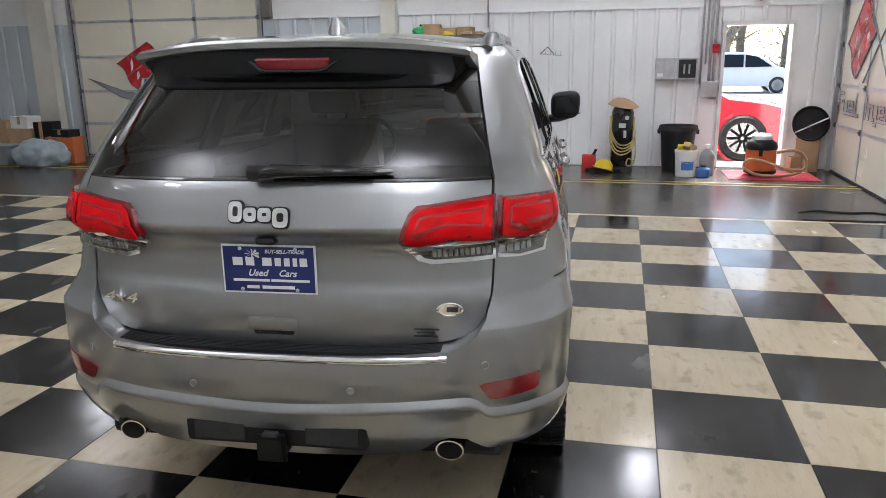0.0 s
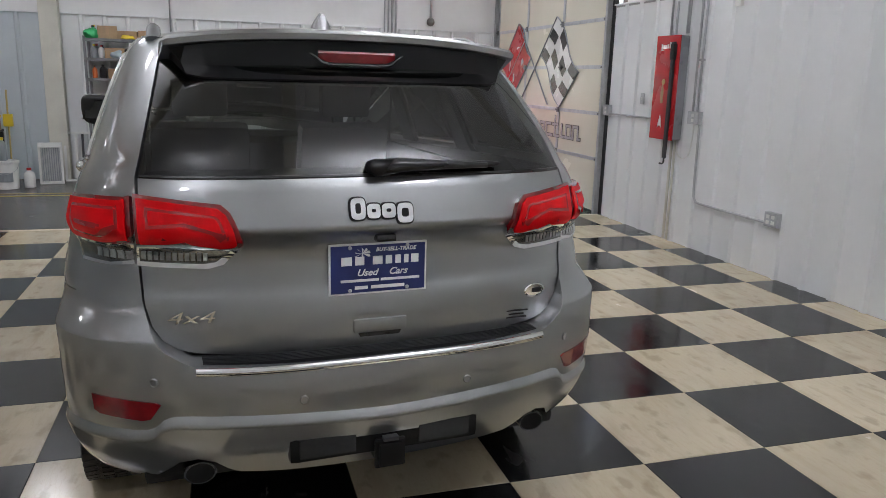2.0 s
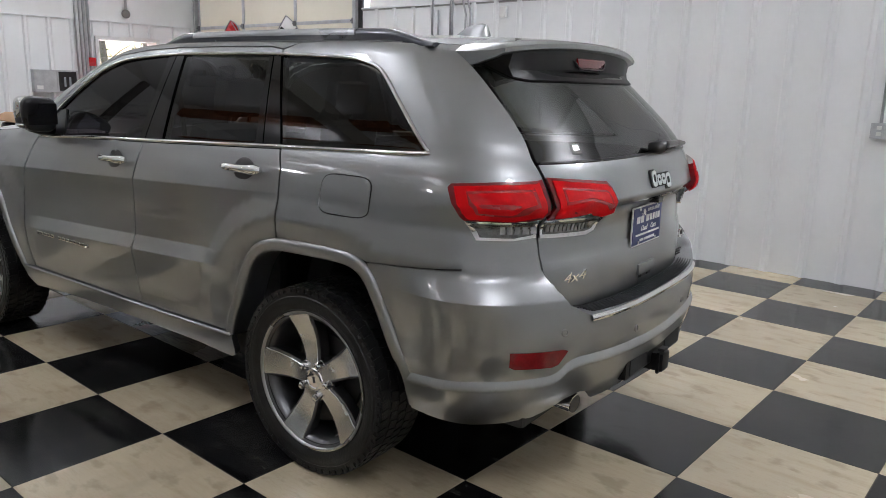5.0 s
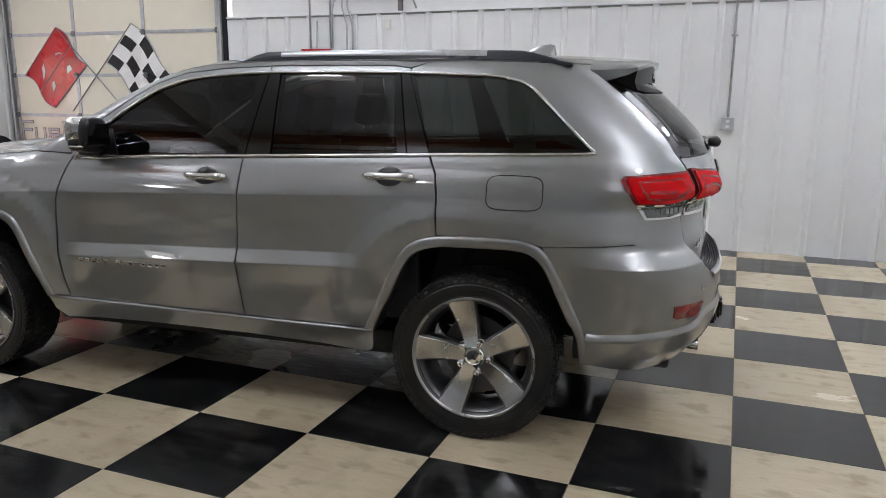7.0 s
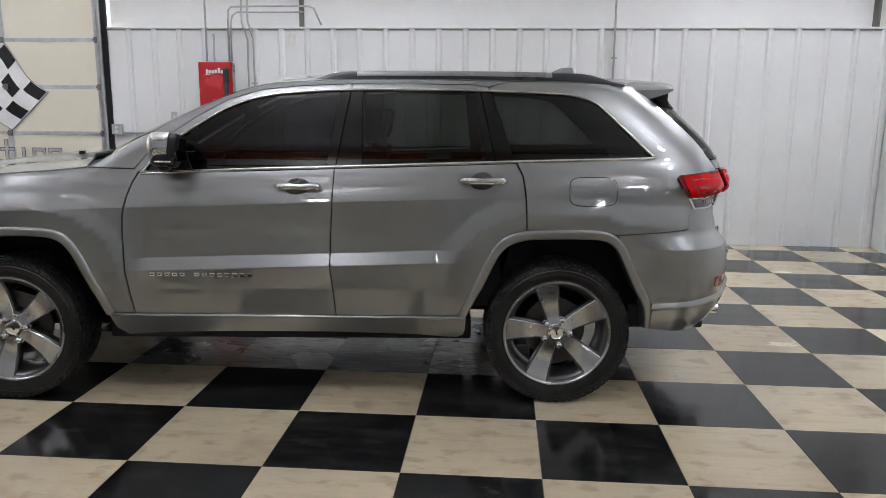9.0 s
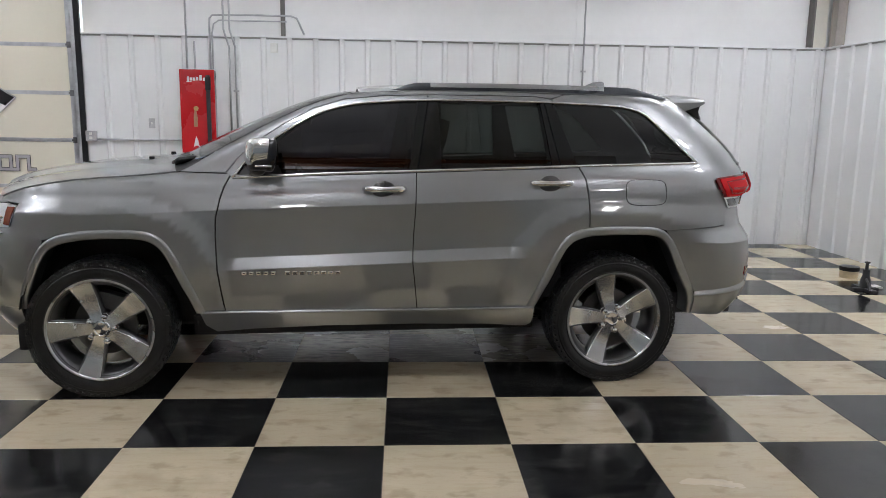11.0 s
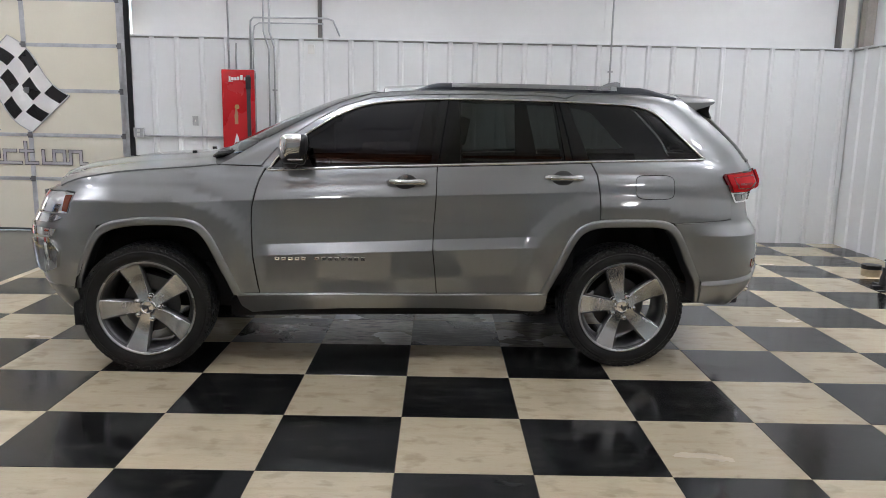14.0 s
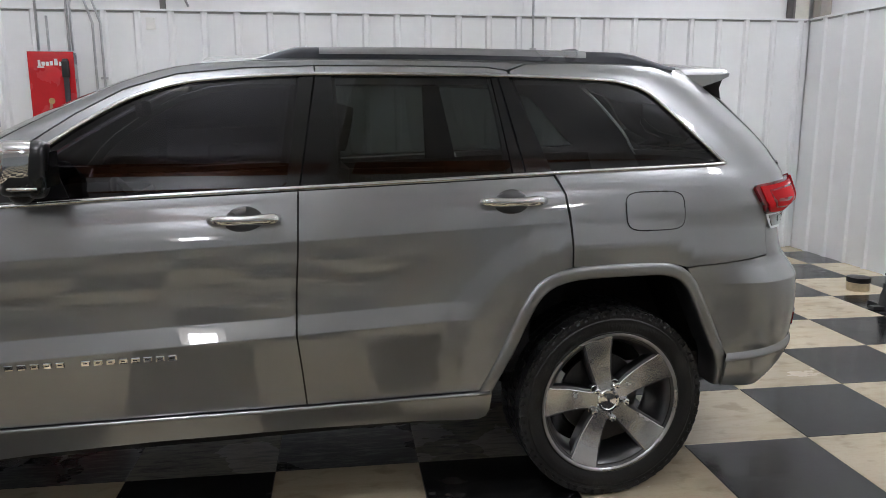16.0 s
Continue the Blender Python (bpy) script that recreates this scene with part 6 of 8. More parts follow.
panel("lower_chrome", end_outline("nose", [("x", 0.0, 0.82), ("x", 0.6, 0.80), ("x", 0.79, 0.81), ("x", 0.80, 0.85), ("x", 0.6, 0.85), ("x", 0.0, 0.865)]), on_end("nose"), CHROME, fb, "chrome nose strip", step=0.05, out=0.018, gap=0)
for s in (-1, 1):
    part("mud_guard", box(bmesh.new(), (s * 0.80 - 0.07, 3.285, 0.275), (s * 0.80 + 0.07, 3.345, 0.42), 0.02, Matrix.Identity(4)), M["plastic_black"], car, "black air deflector")

# ---- wheels ----
def wheel_at(s, y, turn, parent):
    """One wheel: tyre with tread blocks, five-spoke rim, brake disc and calliper. Its outside is towards +z before it is turned."""
    w = new("wheel")
    w.parent = parent
    w.matrix_local = Matrix.Translation((s * (0.797 if y < 1 else 0.778), y, 0.386)) @ Matrix.Rotation(radians(90 * s), 4, "Y") @ Matrix.Rotation(radians(turn), 4, "Z")
    R = 0.386
    side = [(0.262, 0.100), (0.285, 0.110), (0.288, 0.1135), (0.292, 0.1135), (0.294, 0.112), (0.312, 0.119), (0.33, 0.1235), (0.334, 0.1225), (0.338, 0.1235), (0.345, 0.1235), (0.349, 0.120), (0.362, 0.121), (0.379, 0.108), (0.3815, 0.08)]
    prof = [(r, -z) for r, z in side] + [(0.382, 0.0)] + side[::-1]
    ty = part("tyre", lathe(bmesh.new(), prof, 72, close=True), M["tyre"], w, "black tyre", smooth=35)
    bm = bmesh.new()
    for k in range(60):
        a = 2 * math.pi * k / 60
        for row, (z0, z1, lean) in enumerate(((-0.118, -0.075, 0.02), (-0.066, -0.026, -0.02), (-0.02, 0.02, 0.02), (0.026, 0.066, -0.02), (0.075, 0.118, 0.02))):
            b = a + (row % 2) * math.pi / 60
            m = Matrix.Rotation(b, 4, "Z") @ Matrix.Translation((R - 0.006 - (0.003 if row in (0, 4) else 0), 0, (z0 + z1) / 2)) @ Matrix.Rotation(lean * 8, 4, "X")
            bmesh.ops.create_cube(bm, size=1, matrix=m @ Matrix.Diagonal((0.013, 0.031, z1 - z0, 1)))
    for k in range(60):
        a = 2 * math.pi * (k + 0.5) / 60
        for z in (-0.117, 0.117):
            bmesh.ops.create_cube(bm, size=1, matrix=Matrix.Rotation(a, 4, "Z") @ Matrix.Translation((0.368, 0, z)) @ Matrix.Diagonal((0.02, 0.018 if k % 2 else 0.028, 0.012, 1)))
    part("tread", bm, M["tyre"], ty, "tread blocks")
    part("rim", lathe(bmesh.new(), [(0.262, -0.10), (0.250, -0.09), (0.238, -0.06), (0.236, 0.04), (0.25, 0.085), (0.262, 0.098), (0.272, 0.108), (0.281, 0.110), (0.284, 0.106), (0.284, 0.095), (0.27, 0.085), (0.262, 0.06), (0.262, -0.09)], 64, close=True), M["wheel_paint"], w, "silver alloy rim", smooth=40)
    part("rim_lip", lathe(bmesh.new(), [(0.274, 0.108), (0.278, 0.1145), (0.283, 0.1165), (0.287, 0.1155), (0.2885, 0.106), (0.283, 0.1035), (0.275, 0.104)], 72, close=True), M["rail_silver"], w, "bright rim lip", smooth=40)
    for k in range(5):
        m = Matrix.Rotation(2 * math.pi * k / 5, 4, "Z")
        # a spoke, from the hub outwards, its face hollowed towards the rim
        rs = (0.045, 0.075, 0.11, 0.16, 0.21, 0.25, 0.272)
        hw = (0.031, 0.032, 0.036, 0.043, 0.050, 0.056, 0.063)
        zf = (0.086, 0.080, 0.0755, 0.078, 0.0885, 0.103, 0.1095)
        for name, mt, grow, dz, deep in (("spoke", "wheel_paint", 0.009, -0.007, 0.055), ("spoke_face", "alloy", 0.0, 0.0, 0.02)):
            bm, rings = bmesh.new(), []
            for r, h, z in zip(rs, hw, zf):
                t = h + grow
                rings.append([bm.verts.new(m @ Vector(v)) for v in ((r, -t, z + dz - 0.002), (r, -t * 0.95, z + dz), (r, 0, z + dz), (r, t * 0.95, z + dz), (r, t, z + dz - 0.002), (r, t * 0.9, z + dz - deep), (r, -t * 0.9, z + dz - deep))])
            for a, b in zip(rings, rings[1:]):
                for i in range(7):
                    bm.faces.new((a[i], a[(i + 1) % 7], b[(i + 1) % 7], b[i]))
            bm.faces.new(rings[0]), bm.faces.new(rings[-1])
            bmesh.ops.recalc_face_normals(bm, faces=bm.faces)
            sp_ = part(name, bm, M[mt], w, "machined spoke face" if mt == "alloy" else "grey spoke", smooth=18)
        n = Matrix.Rotation(2 * math.pi * (k + 0.5) / 5, 4, "Z") @ Matrix.Translation((0.072, 0, 0.062))
        part("wheel_nut", lathe(bmesh.new(), [(0.0185, 0), (0.0185, 0.012), (0.0155, 0.014), (0.0155, 0.034), (0.0135, 0.040), (0.009, 0.043), (0.001, 0.044)], 12, n), CHROME, w)
    part("hub", lathe(bmesh.new(), [(0.088, 0.02), (0.088, 0.05), (0.06, 0.058), (0.036, 0.066), (0.001, 0.066)], 30), M["alloy_grey"], w, smooth=40)
    cap = part("hub_cap", lathe(bmesh.new(), [(0.050, 0.064), (0.050, 0.083), (0.044, 0.090), (0.036, 0.091), (0.033, 0.088), (0.001, 0.089)], 28), CHROME, w, "chrome hub cap", smooth=30)
    part("cap_mark", boxes(((-0.013, -0.005, 0.0885), (0.013, 0.004, 0.0912)), bevel=0.0015), M["alloy_grey"], cap)
    part("brake_disc", lathe(bmesh.new(), [(0.08, -0.02), (0.168, -0.02), (0.17, -0.012), (0.168, -0.002), (0.09, 0.0), (0.085, 0.03), (0.001, 0.03)], 48), M["disc"], w, "steel brake disc", smooth=40)
    a0 = radians(-turn * 1.0)
    m = Matrix.Rotation(a0 + (0.3 if y > 1 else 2.9) * s, 4, "Z")
    part("brake_calliper", box(bmesh.new(), (0.10, -0.075, -0.05), (0.19, 0.075, 0.035), 0.015, m), M["disc"], w, smooth=40)
    m = Matrix.Rotation(radians(200), 4, "Z") @ Matrix.Translation((0.235, 0, 0.07))
    part("valve", lathe(bmesh.new(), [(0.004, 0), (0.004, 0.03), (0.001, 0.032)], 8, m), M["rubber"], w)
    return w


# a spoke points at the given turn from straight up
for s in (-1, 1):
    for y, t in ((2.915, 20.0), (0.0, 13.0)):
        wheel_at(s, y, t if s < 0 else 180 - t, car)
    part("axle_shaft", tube(bmesh.new(), [(s * 0.2, 0, 0.38), (s * 0.75, 0, 0.386)], 0.035, 10), M["under"], car)
    part("suspension_arm", tube(bmesh.new(), [(s * 0.3, 0.32, 0.33), (s * 0.72, 0.05, 0.30)], 0.028, 8), M["under"], car)

# ---- inside the car ----
def seat(x, y, tilt=12, drop=0.0, head=True):
    st = part("seat_cushion", boxes(((x - 0.25, y - 0.02, 0.66 - drop), (x + 0.25, y + 0.5, 0.80 - drop)), bevel=0.05), M["leather"], car, "black leather seat", smooth=40)
    m = Matrix.Translation((x, y, 0.78 - drop)) @ Matrix.Rotation(radians(tilt), 4, "X")
    part("seat_back", box(bmesh.new(), (-0.25, -0.07, -0.08), (0.25, 0.07, 0.56), 0.06, m), M["leather"], st, smooth=40)
    if not head:
        return
    part("head_restraint", box(bmesh.new(), (-0.14, -0.05, 0.60), (0.14, 0.05, 0.79), 0.045, m), M["leather"], st, smooth=40)
    for dx in (-0.06, 0.06):
        part("restraint_post", box(bmesh.new(), (dx - 0.006, -0.006, 0.5), (dx + 0.006, 0.006, 0.64), 0, m), M["chrome"], st)


for x in (-0.38, 0.38):
    seat(x, 1.15)
for x in (-0.42, 0.0, 0.42):
    seat(x, 0.22, 16, 0.13, head=False)
part("dashboard", boxes(((-0.74, 1.88, 0.80), (0.74, 2.35, 1.16)), bevel=0.08), M["trim_dark"], car, "dark dashboard", smooth=40)
sw = lathe(bmesh.new(), [(0.165 + 0.014 * math.cos(a), 0.014 * math.sin(a)) for a in np.linspace(0, 2 * math.pi, 9)[:-1]], 30, Matrix.Translation((-0.38, 1.80, 1.11)) @ Matrix.Rotation(radians(65), 4, "X"), close=True)
st_ = part("steering_wheel", sw, M["leather"], car, "black steering wheel", smooth=True)
part("steering_boss", box(bmesh.new(), (-0.15, -0.03, -0.012), (0.15, 0.03, 0.012), 0.01, Matrix.Translation((-0.38, 1.80, 1.11)) @ Matrix.Rotation(radians(65), 4, "X")), M["leather"], st_)
part("rear_view_mirror", boxes(((-0.11, 1.79, 1.50), (0.11, 1.82, 1.565)), ((-0.012, 1.81, 1.55), (0.012, 1.9, 1.6)), bevel=0.008), M["trim_dark"], car, "dark rear-view mirror")
part("load_cover", boxes(((-0.60, -0.86, 1.10), (0.60, 0.02, 1.115))), M["trim_dark"], car, "dark load cover")
part("headlining", boxes(((-0.58, -0.40, 1.66), (0.58, 1.45, 1.672))), M["plastic_grey"], car, "grey headlining")
part("console", boxes(((-0.12, 0.9, 0.5), (0.12, 1.9, 0.86)), bevel=0.03), M["trim_dark"], car)
for s in (-1, 1):
    part("door_card", boxes(((s * 0.765 - 0.02, 0.3, 0.5), (s * 0.765 + 0.02, 2.2, 1.20)), bevel=0.01), M["trim_dark"], car)
    part("seat_belt", tube(bmesh.new(), [(s * 0.68, 1.10, 1.58), (s * 0.66, 1.08, 1.2), (s * 0.64, 1.1, 0.8)], 0.02, 6, 0.15), M["trim_dark"], car)

# ---- paintings on the sectional doors ----
def outline_shape(name, pts, material, parent, lift, edge=None, label=""):
    """A flat painted shape on the inside of a door, in x and z of the door."""
    m = Matrix.Translation((0, -lift, 0)) @ Matrix.Rotation(radians(90), 4, "X")
    o = part(name, flat_shape(bmesh.new(), pts, 0.0015, m), material, parent, label)
    if edge:
        loop = [Vector((x, -lift - 0.002, z)) for x, z in (*pts, pts[0])]
        part("painted_outline", tube(bmesh.new(), loop, 0.011, 5, 0.3), edge, parent)
    return o


def waved(a, b, c, d, n, wave):
    """Points of an n by n net between four corners, bent like cloth."""
    net = []
    for i in range(n + 1):
        row = []
        for j in range(n + 1):
            u, v = i / n, j / n
            p = Vector(a).lerp(Vector(b), u).lerp(Vector(d).lerp(Vector(c), u), v)
            side = (Vector(b) - Vector(a)).normalized()
            row.append(p + side * wave * math.sin(v * 2 * math.pi))
        net.append(row)
    return net


def flag(door, corners, chequered, lift, wave):
    n = 4
    net = waved(*corners, n * 4, wave)
    k = n * 4
    rim = [net[0][j] for j in range(k + 1)] + [net[i][k] for i in range(1, k + 1)] + [net[k][j] for j in range(k - 1, -1, -1)] + [net[i][0] for i in range(k - 1, 0, -1)]
    rim = [(p.x, p.y) for p in rim]
    outline_shape("painted_flag", rim, M["white_paint"] if chequered else M["red_paint"], door, lift, M["grey_paint"], "black and white chequered flag" if chequered else "red flag with white marks")
    if chequered:
        for i in range(n):
            for j in range(n):
                if (i + j) % 2 == 0:
                    s = [net[4 * i][4 * j + q] for q in range(5)] + [net[4 * i + q][4 * j + 4] for q in range(1, 5)] + [net[4 * i + 4][4 * j + q] for q in (3, 2, 1, 0)] + [net[4 * i + q][4 * j] for q in (3, 2, 1)]
                    mid = sum(s, Vector((0, 0))) / len(s)
                    s = [mid + (p - mid) * 0.88 for p in s]
                    outline_shape("flag_square", [(p.x, p.y) for p in s], M["black_paint"], door, lift + 0.002)
    else:
        for i, j, w, h in ((3, 4, 0.05, 0.22), (4, 10, 0.06, 0.16), (10, 5, 0.13, 0.05), (11, 11, 0.10, 0.12)):
            p = net[i + 1][j + 1]
            outline_shape("flag_mark", [(p.x - w / 2, p.y - h / 2), (p.x, p.y - h / 2 + 0.03), (p.x + w / 2, p.y), (p.x + 0.01, p.y + h / 2), (p.x - w / 2, p.y + h / 4)], M["white_paint"], door, lift + 0.002)
        mid = [net[i][k // 2] for i in range(k + 1)]
        part("flag_line", tube(bmesh.new(), [Vector((p.x, -lift - 0.003, p.y)) for p in mid], 0.010, 5, 0.3), M["white_paint"], door)


LIFT = 0.0145
ye = lambda y: E_DOOR[1] - y
flag(door_e, [(ye(8.92), 1.745), (ye(8.27), 2.385), (ye(7.755), 1.885), (ye(8.41), 1.305)], False, LIFT, 0.05)
flag(door_e, [(ye(7.42), 1.91), (ye(6.95), 2.40), (ye(6.235), 1.685), (ye(6.73), 1.235)], True, LIFT, 0.05)
for a, b in (((8.09, 1.26), (6.97, 2.38)), ((7.12, 1.25), (8.25, 2.36))):
    part("flag_staff", tube(bmesh.new(), [(ye(a[0]), -LIFT - 0.001, a[1]), (ye(b[0]), -LIFT - 0.001, b[1])], 0.012, 5, 0.3), M["grey_paint"], door_e)


# squared joined-up words: strokes of each letter, in widths across and cap heights up
STROKES = {
    "F": ([(0.1, 0), (0.1, 1), (0.85, 1)], [(0.1, 0.55), (0.7, 0.55)]),
    "u": ([(0.05, 0.6), (0.05, 0), (1, 0)], [(0.68, 0.6), (0.68, 0)]),
    "e": ([(0.05, 0.3), (0.68, 0.3), (0.68, 0.6), (0.05, 0.6), (0.05, 0), (1, 0)],),
    "l": ([(0.1, 1), (0.1, 0), (0.6, 0)],),
    "I": ([(0.4, 1), (0.4, 0)],),
    "n": ([(0.05, 0), (0.05, 0.6), (0.68, 0.6), (0.68, 0), (1, 0)],),
    "j": ([(0.5, 0.6), (0.5, -0.22), (0.05, -0.22)], [(0.5, 0), (1, 0)]),
    "c": ([(0.7, 0.6), (0.05, 0.6), (0.05, 0), (1, 0)],),
    "t": ([(0.35, 1), (0.35, 0), (1, 0)], [(0.05, 0.6), (0.75, 0.6)]),
    "i": ([(0.4, 0.6), (0.4, 0), (1, 0)],),
    "o": ([(0.05, 0), (0.05, 0.6), (0.68, 0.6), (0.68, 0), (0.05, 0)], [(0.68, 0), (1, 0)]),
}


def painted_word(word, x, step, z, cap, door):
    """One painted word on a door: grey strokes with a dark outline."""
    for name, half, lift, m in (("word_outline", 0.023, 0.0008, "dark_steel"), ("word", 0.0165, 0.0022, "word_grey")):
        bm, k = bmesh.new(), 0
        for c, ch in enumerate(word):
            for line in STROKES[ch]:
                for (ax, az), (bx, bz) in zip(line, line[1:]):
                    x0, x1 = sorted((x + (c + ax) * step, x + (c + bx) * step))
                    z0, z1 = sorted((z + az * cap, z + bz * cap))
                    top = LIFT + lift + 0.0001 * (k % 7)
                    box(bm, (x0 - half, -top, z0 - half), (x1 + half, -LIFT + 0.002, z1 + half))
                    k += 1
        part(name, bm, M[m], door, "squared grey lettering with a dark outline")


painted_word("Fuel", ye(9.11), 0.265, 0.85, 0.25, door_e)
painted_word("Injection", ye(7.93), 0.205, 0.85, 0.25, door_e)

xn = lambda x: x - N_DOOR[0]
flag(door_n, [(xn(-6.42), 1.62), (xn(-5.78), 1.98), (xn(-5.46), 1.55), (xn(-6.05), 1.18)], False, LIFT, 0.04)
flag(door_n, [(xn(-5.50), 1.40), (xn(-5.18), 1.96), (xn(-4.36), 1.62), (xn(-4.66), 1.16)], True, LIFT, 0.04)
outline_shape("painted_wings", [(xn(-7.02), 1.37), (xn(-6.3), 1.14), (xn(-5.46), 1.04), (xn(-4.6), 1.16), (xn(-3.86), 1.36), (xn(-4.4), 1.06), (xn(-5.46), 0.84), (xn(-6.4), 1.04)], M["grey_paint"], door_n, LIFT + 0.001, M["black_paint"], "grey wing emblem")
outline_shape("painted_band", [(xn(-6.0), 1.19), (xn(-5.95), 1.37), (xn(-4.92), 1.37), (xn(-4.80), 1.19)], M["white_paint"], door_n, LIFT + 0.004, M["grey_paint"])
outline_shape("painted_band", [(xn(-5.93), 1.21), (xn(-5.90), 1.35), (xn(-5.62), 1.35), (xn(-5.62), 1.21)], M["blue_paint"], door_n, LIFT + 0.006)
outline_shape("painted_band", [(xn(-5.2), 1.21), (xn(-5.2), 1.35), (xn(-4.95), 1.35), (xn(-4.88), 1.21)], M["red_paint"], door_n, LIFT + 0.006)

# ---- fittings on the east wall ----
XW = EAST - 0.024                # face of the ribs
soda = thing("soda_machine_front", pose(XW - 0.005, 4.13, 1.53), "red enamel soda machine front hung on a white wall", "sign")
part("case", boxes(((-0.10, -0.195, -0.5), (0.0, 0.195, 0.5)), bevel=0.012), M["grey_paint"], soda, "grey steel case", smooth=40)
face = part("face", boxes(((-0.112, -0.2, -0.505), (-0.098, 0.2, 0.505)), bevel=0.008), M["red_paint"], soda, "red enamel face", smooth=40)
for k, (y, z, w, h) in enumerate(((0.10, 0.40, 0.022, 0.055), (0.065, 0.395, 0.03, 0.035), (0.03, 0.395, 0.028, 0.035), (-0.005, 0.40, 0.026, 0.04), (-0.045, 0.41, 0.03, 0.06), (-0.085, 0.395, 0.028, 0.035), (0.09, 0.365, 0.06, 0.012))):
    part("white_mark", boxes(((-0.1145, y - w / 2, z - h / 2), (-0.1115, y + w / 2, z + h / 2)), bevel=0.001), M["white_paint"], face)
bottle = [(0.0, -0.12), (0.022, -0.12), (0.02, -0.06), (0.024, -0.02), (0.012, 0.05), (0.009, 0.09), (0.0, 0.09)]
flat_shape_m = Matrix.Translation((-0.112, 0.03, -0.03)) @ Matrix.Rotation(radians(-90), 4, "Z") @ Matrix.Rotation(radians(90), 4, "X")
part("bottle_drawing", flat_shape(bmesh.new(), [*bottle[1:-1], *[(-x, y) for x, y in reversed(bottle[1:-1])]], 0.004, flat_shape_m), M["card"], face)
part("cap_drawing", lathe(bmesh.new(), [(0.028, 0), (0.028, 0.005), (0.001, 0.006)], 16, Matrix.Translation((-0.112, 0.02, 0.06)) @ Matrix.Rotation(radians(-90), 4, "Y")), M["hose_yellow"], face)
part("rocket_drawing", flat_shape(bmesh.new(), [(-0.035, -0.06), (-0.012, -0.04), (0.012, -0.04), (0.035, -0.06), (0.018, 0.02), (0.0, 0.07), (-0.018, 0.02)], 0.004, Matrix.Translation((-0.112, 0.03, -0.33)) @ Matrix.Rotation(radians(-90), 4, "Z") @ Matrix.Rotation(radians(90), 4, "X")), M["white_paint"], face)
strap = thing("hanging_bar", pose(XW - 0.135, 4.00, 0.85), "black steel bar hanging in front of a red panel", "tool")
part("bar", boxes(((-0.012, -0.022, 0.0), (0.012, 0.022, 1.12)), bevel=0.004), M["dark_steel"], strap)
part("bar_hook", tube(bmesh.new(), [(0, 0, 0.02), (0, 0, -0.04), (0, 0.02, -0.06), (0, 0.07, -0.06)], 0.009, 6), M["dark_steel"], strap)
part("bar_grip", boxes(((-0.02, -0.03, 0.95), (0.02, 0.03, 1.1)), bevel=0.01), M["rubber"], strap)


def outlet_box(y, z, label="grey steel socket box on a ribbed wall", wide=0.06, sockets=1):
    o = thing("socket_box", pose(XW - 0.001, y, z), label, "socket", "socket boxes")
    part("box", boxes(((-0.05, -wide, -0.06), (0.0, wide, 0.06)), bevel=0.006), M["galv"], o)
    for k in range(sockets):
        yy = (k - (sockets - 1) / 2) * 0.06
        for z0 in (-0.024, 0.024):
            part("socket", boxes(((-0.055, yy - 0.017, z0 - 0.015), (-0.049, yy + 0.017, z0 + 0.015)), bevel=0.004), M["plastic_white"], o)
    return o


outlet_box(5.40, 1.255)
outlet_box(3.71, 1.262, wide=0.085, sockets=1)
outlet_box(2.51, 0.50, wide=0.075, sockets=2)
outlet_box(-0.42, 1.266)
sw_ = thing("light_switch", pose(XW - 0.001, 4.70, 1.41), "small grey switch plate on a ribbed wall", "switch")
part("plate", boxes(((-0.008, -0.036, -0.058), (0.0, 0.036, 0.058)), bevel=0.003), M["galv"], sw_)
part("toggle", boxes(((-0.02, -0.006, -0.012), (-0.006, 0.006, 0.012)), bevel=0.003), M["plastic_white"], sw_)
th = thing("thermostat", pose(XW - 0.001, 3.25, 2.30), "small white plastic sensor box on a ribbed wall", "sensor")
part("box", boxes(((-0.035, -0.04, -0.055), (0.0, 0.04, 0.055)), bevel=0.006), M["plastic_white"], th)


def conduit(points, radius=0.0115, material="galv", label="galvanised conduit pipe on the wall", clips=()):
    c = thing("conduit", Matrix(), label, "conduit", "conduit pipes")
    part("pipe", tube(bmesh.new(), points, radius, 8), M[material], c, smooth=True)
    for p in clips:
        part("clip", boxes(((p[0] - 0.02, p[1] - 0.03, p[2] - 0.01), (p[0] + 0.012, p[1] + 0.03, p[2] + 0.01))), M[material], c)
    return c


xc, xu = XW - 0.013, EAST + 0.10
conduit([(xc, 5.34, 1.215), (xc, 4.34, 1.215)], clips=[(xc, 5.0, 1.215), (xc, 4.6, 1.215)])
conduit([(xc, 4.26, CEIL), (xc, 4.26, 2.05)])
conduit([(xc, 4.17, 2.36), (xc, 4.17, 2.05)])
conduit([(xc, 3.99, 2.05), (xc, 3.99, 2.55), (xc, 3.985, 2.62), (xc, 3.95, 2.66), (xc, 3.6, 2.665), (xc, 3.05, 2.665), (xc, 2.98, 2.64), (xc, 2.90, 2.46)])
conduit([(xc, 3.96, 2.05), (xc, 3.96, 2.45), (xc, 3.94, 2.56), (xc, 3.88, 2.60), (xc, 3.1, 2.60)], 0.009)
conduit([(xc, 3.83, CEIL), (xc, 3.83, 2.5), (xc, 3.77, 2.3), (xc, 3.77, 1.32)])
conduit([(xc, 3.76, CEIL), (xc, 3.76, 2.5), (xc, 3.70, 2.3), (xc, 3.70, 1.32)], clips=[(xc, 3.7, 1.8)])
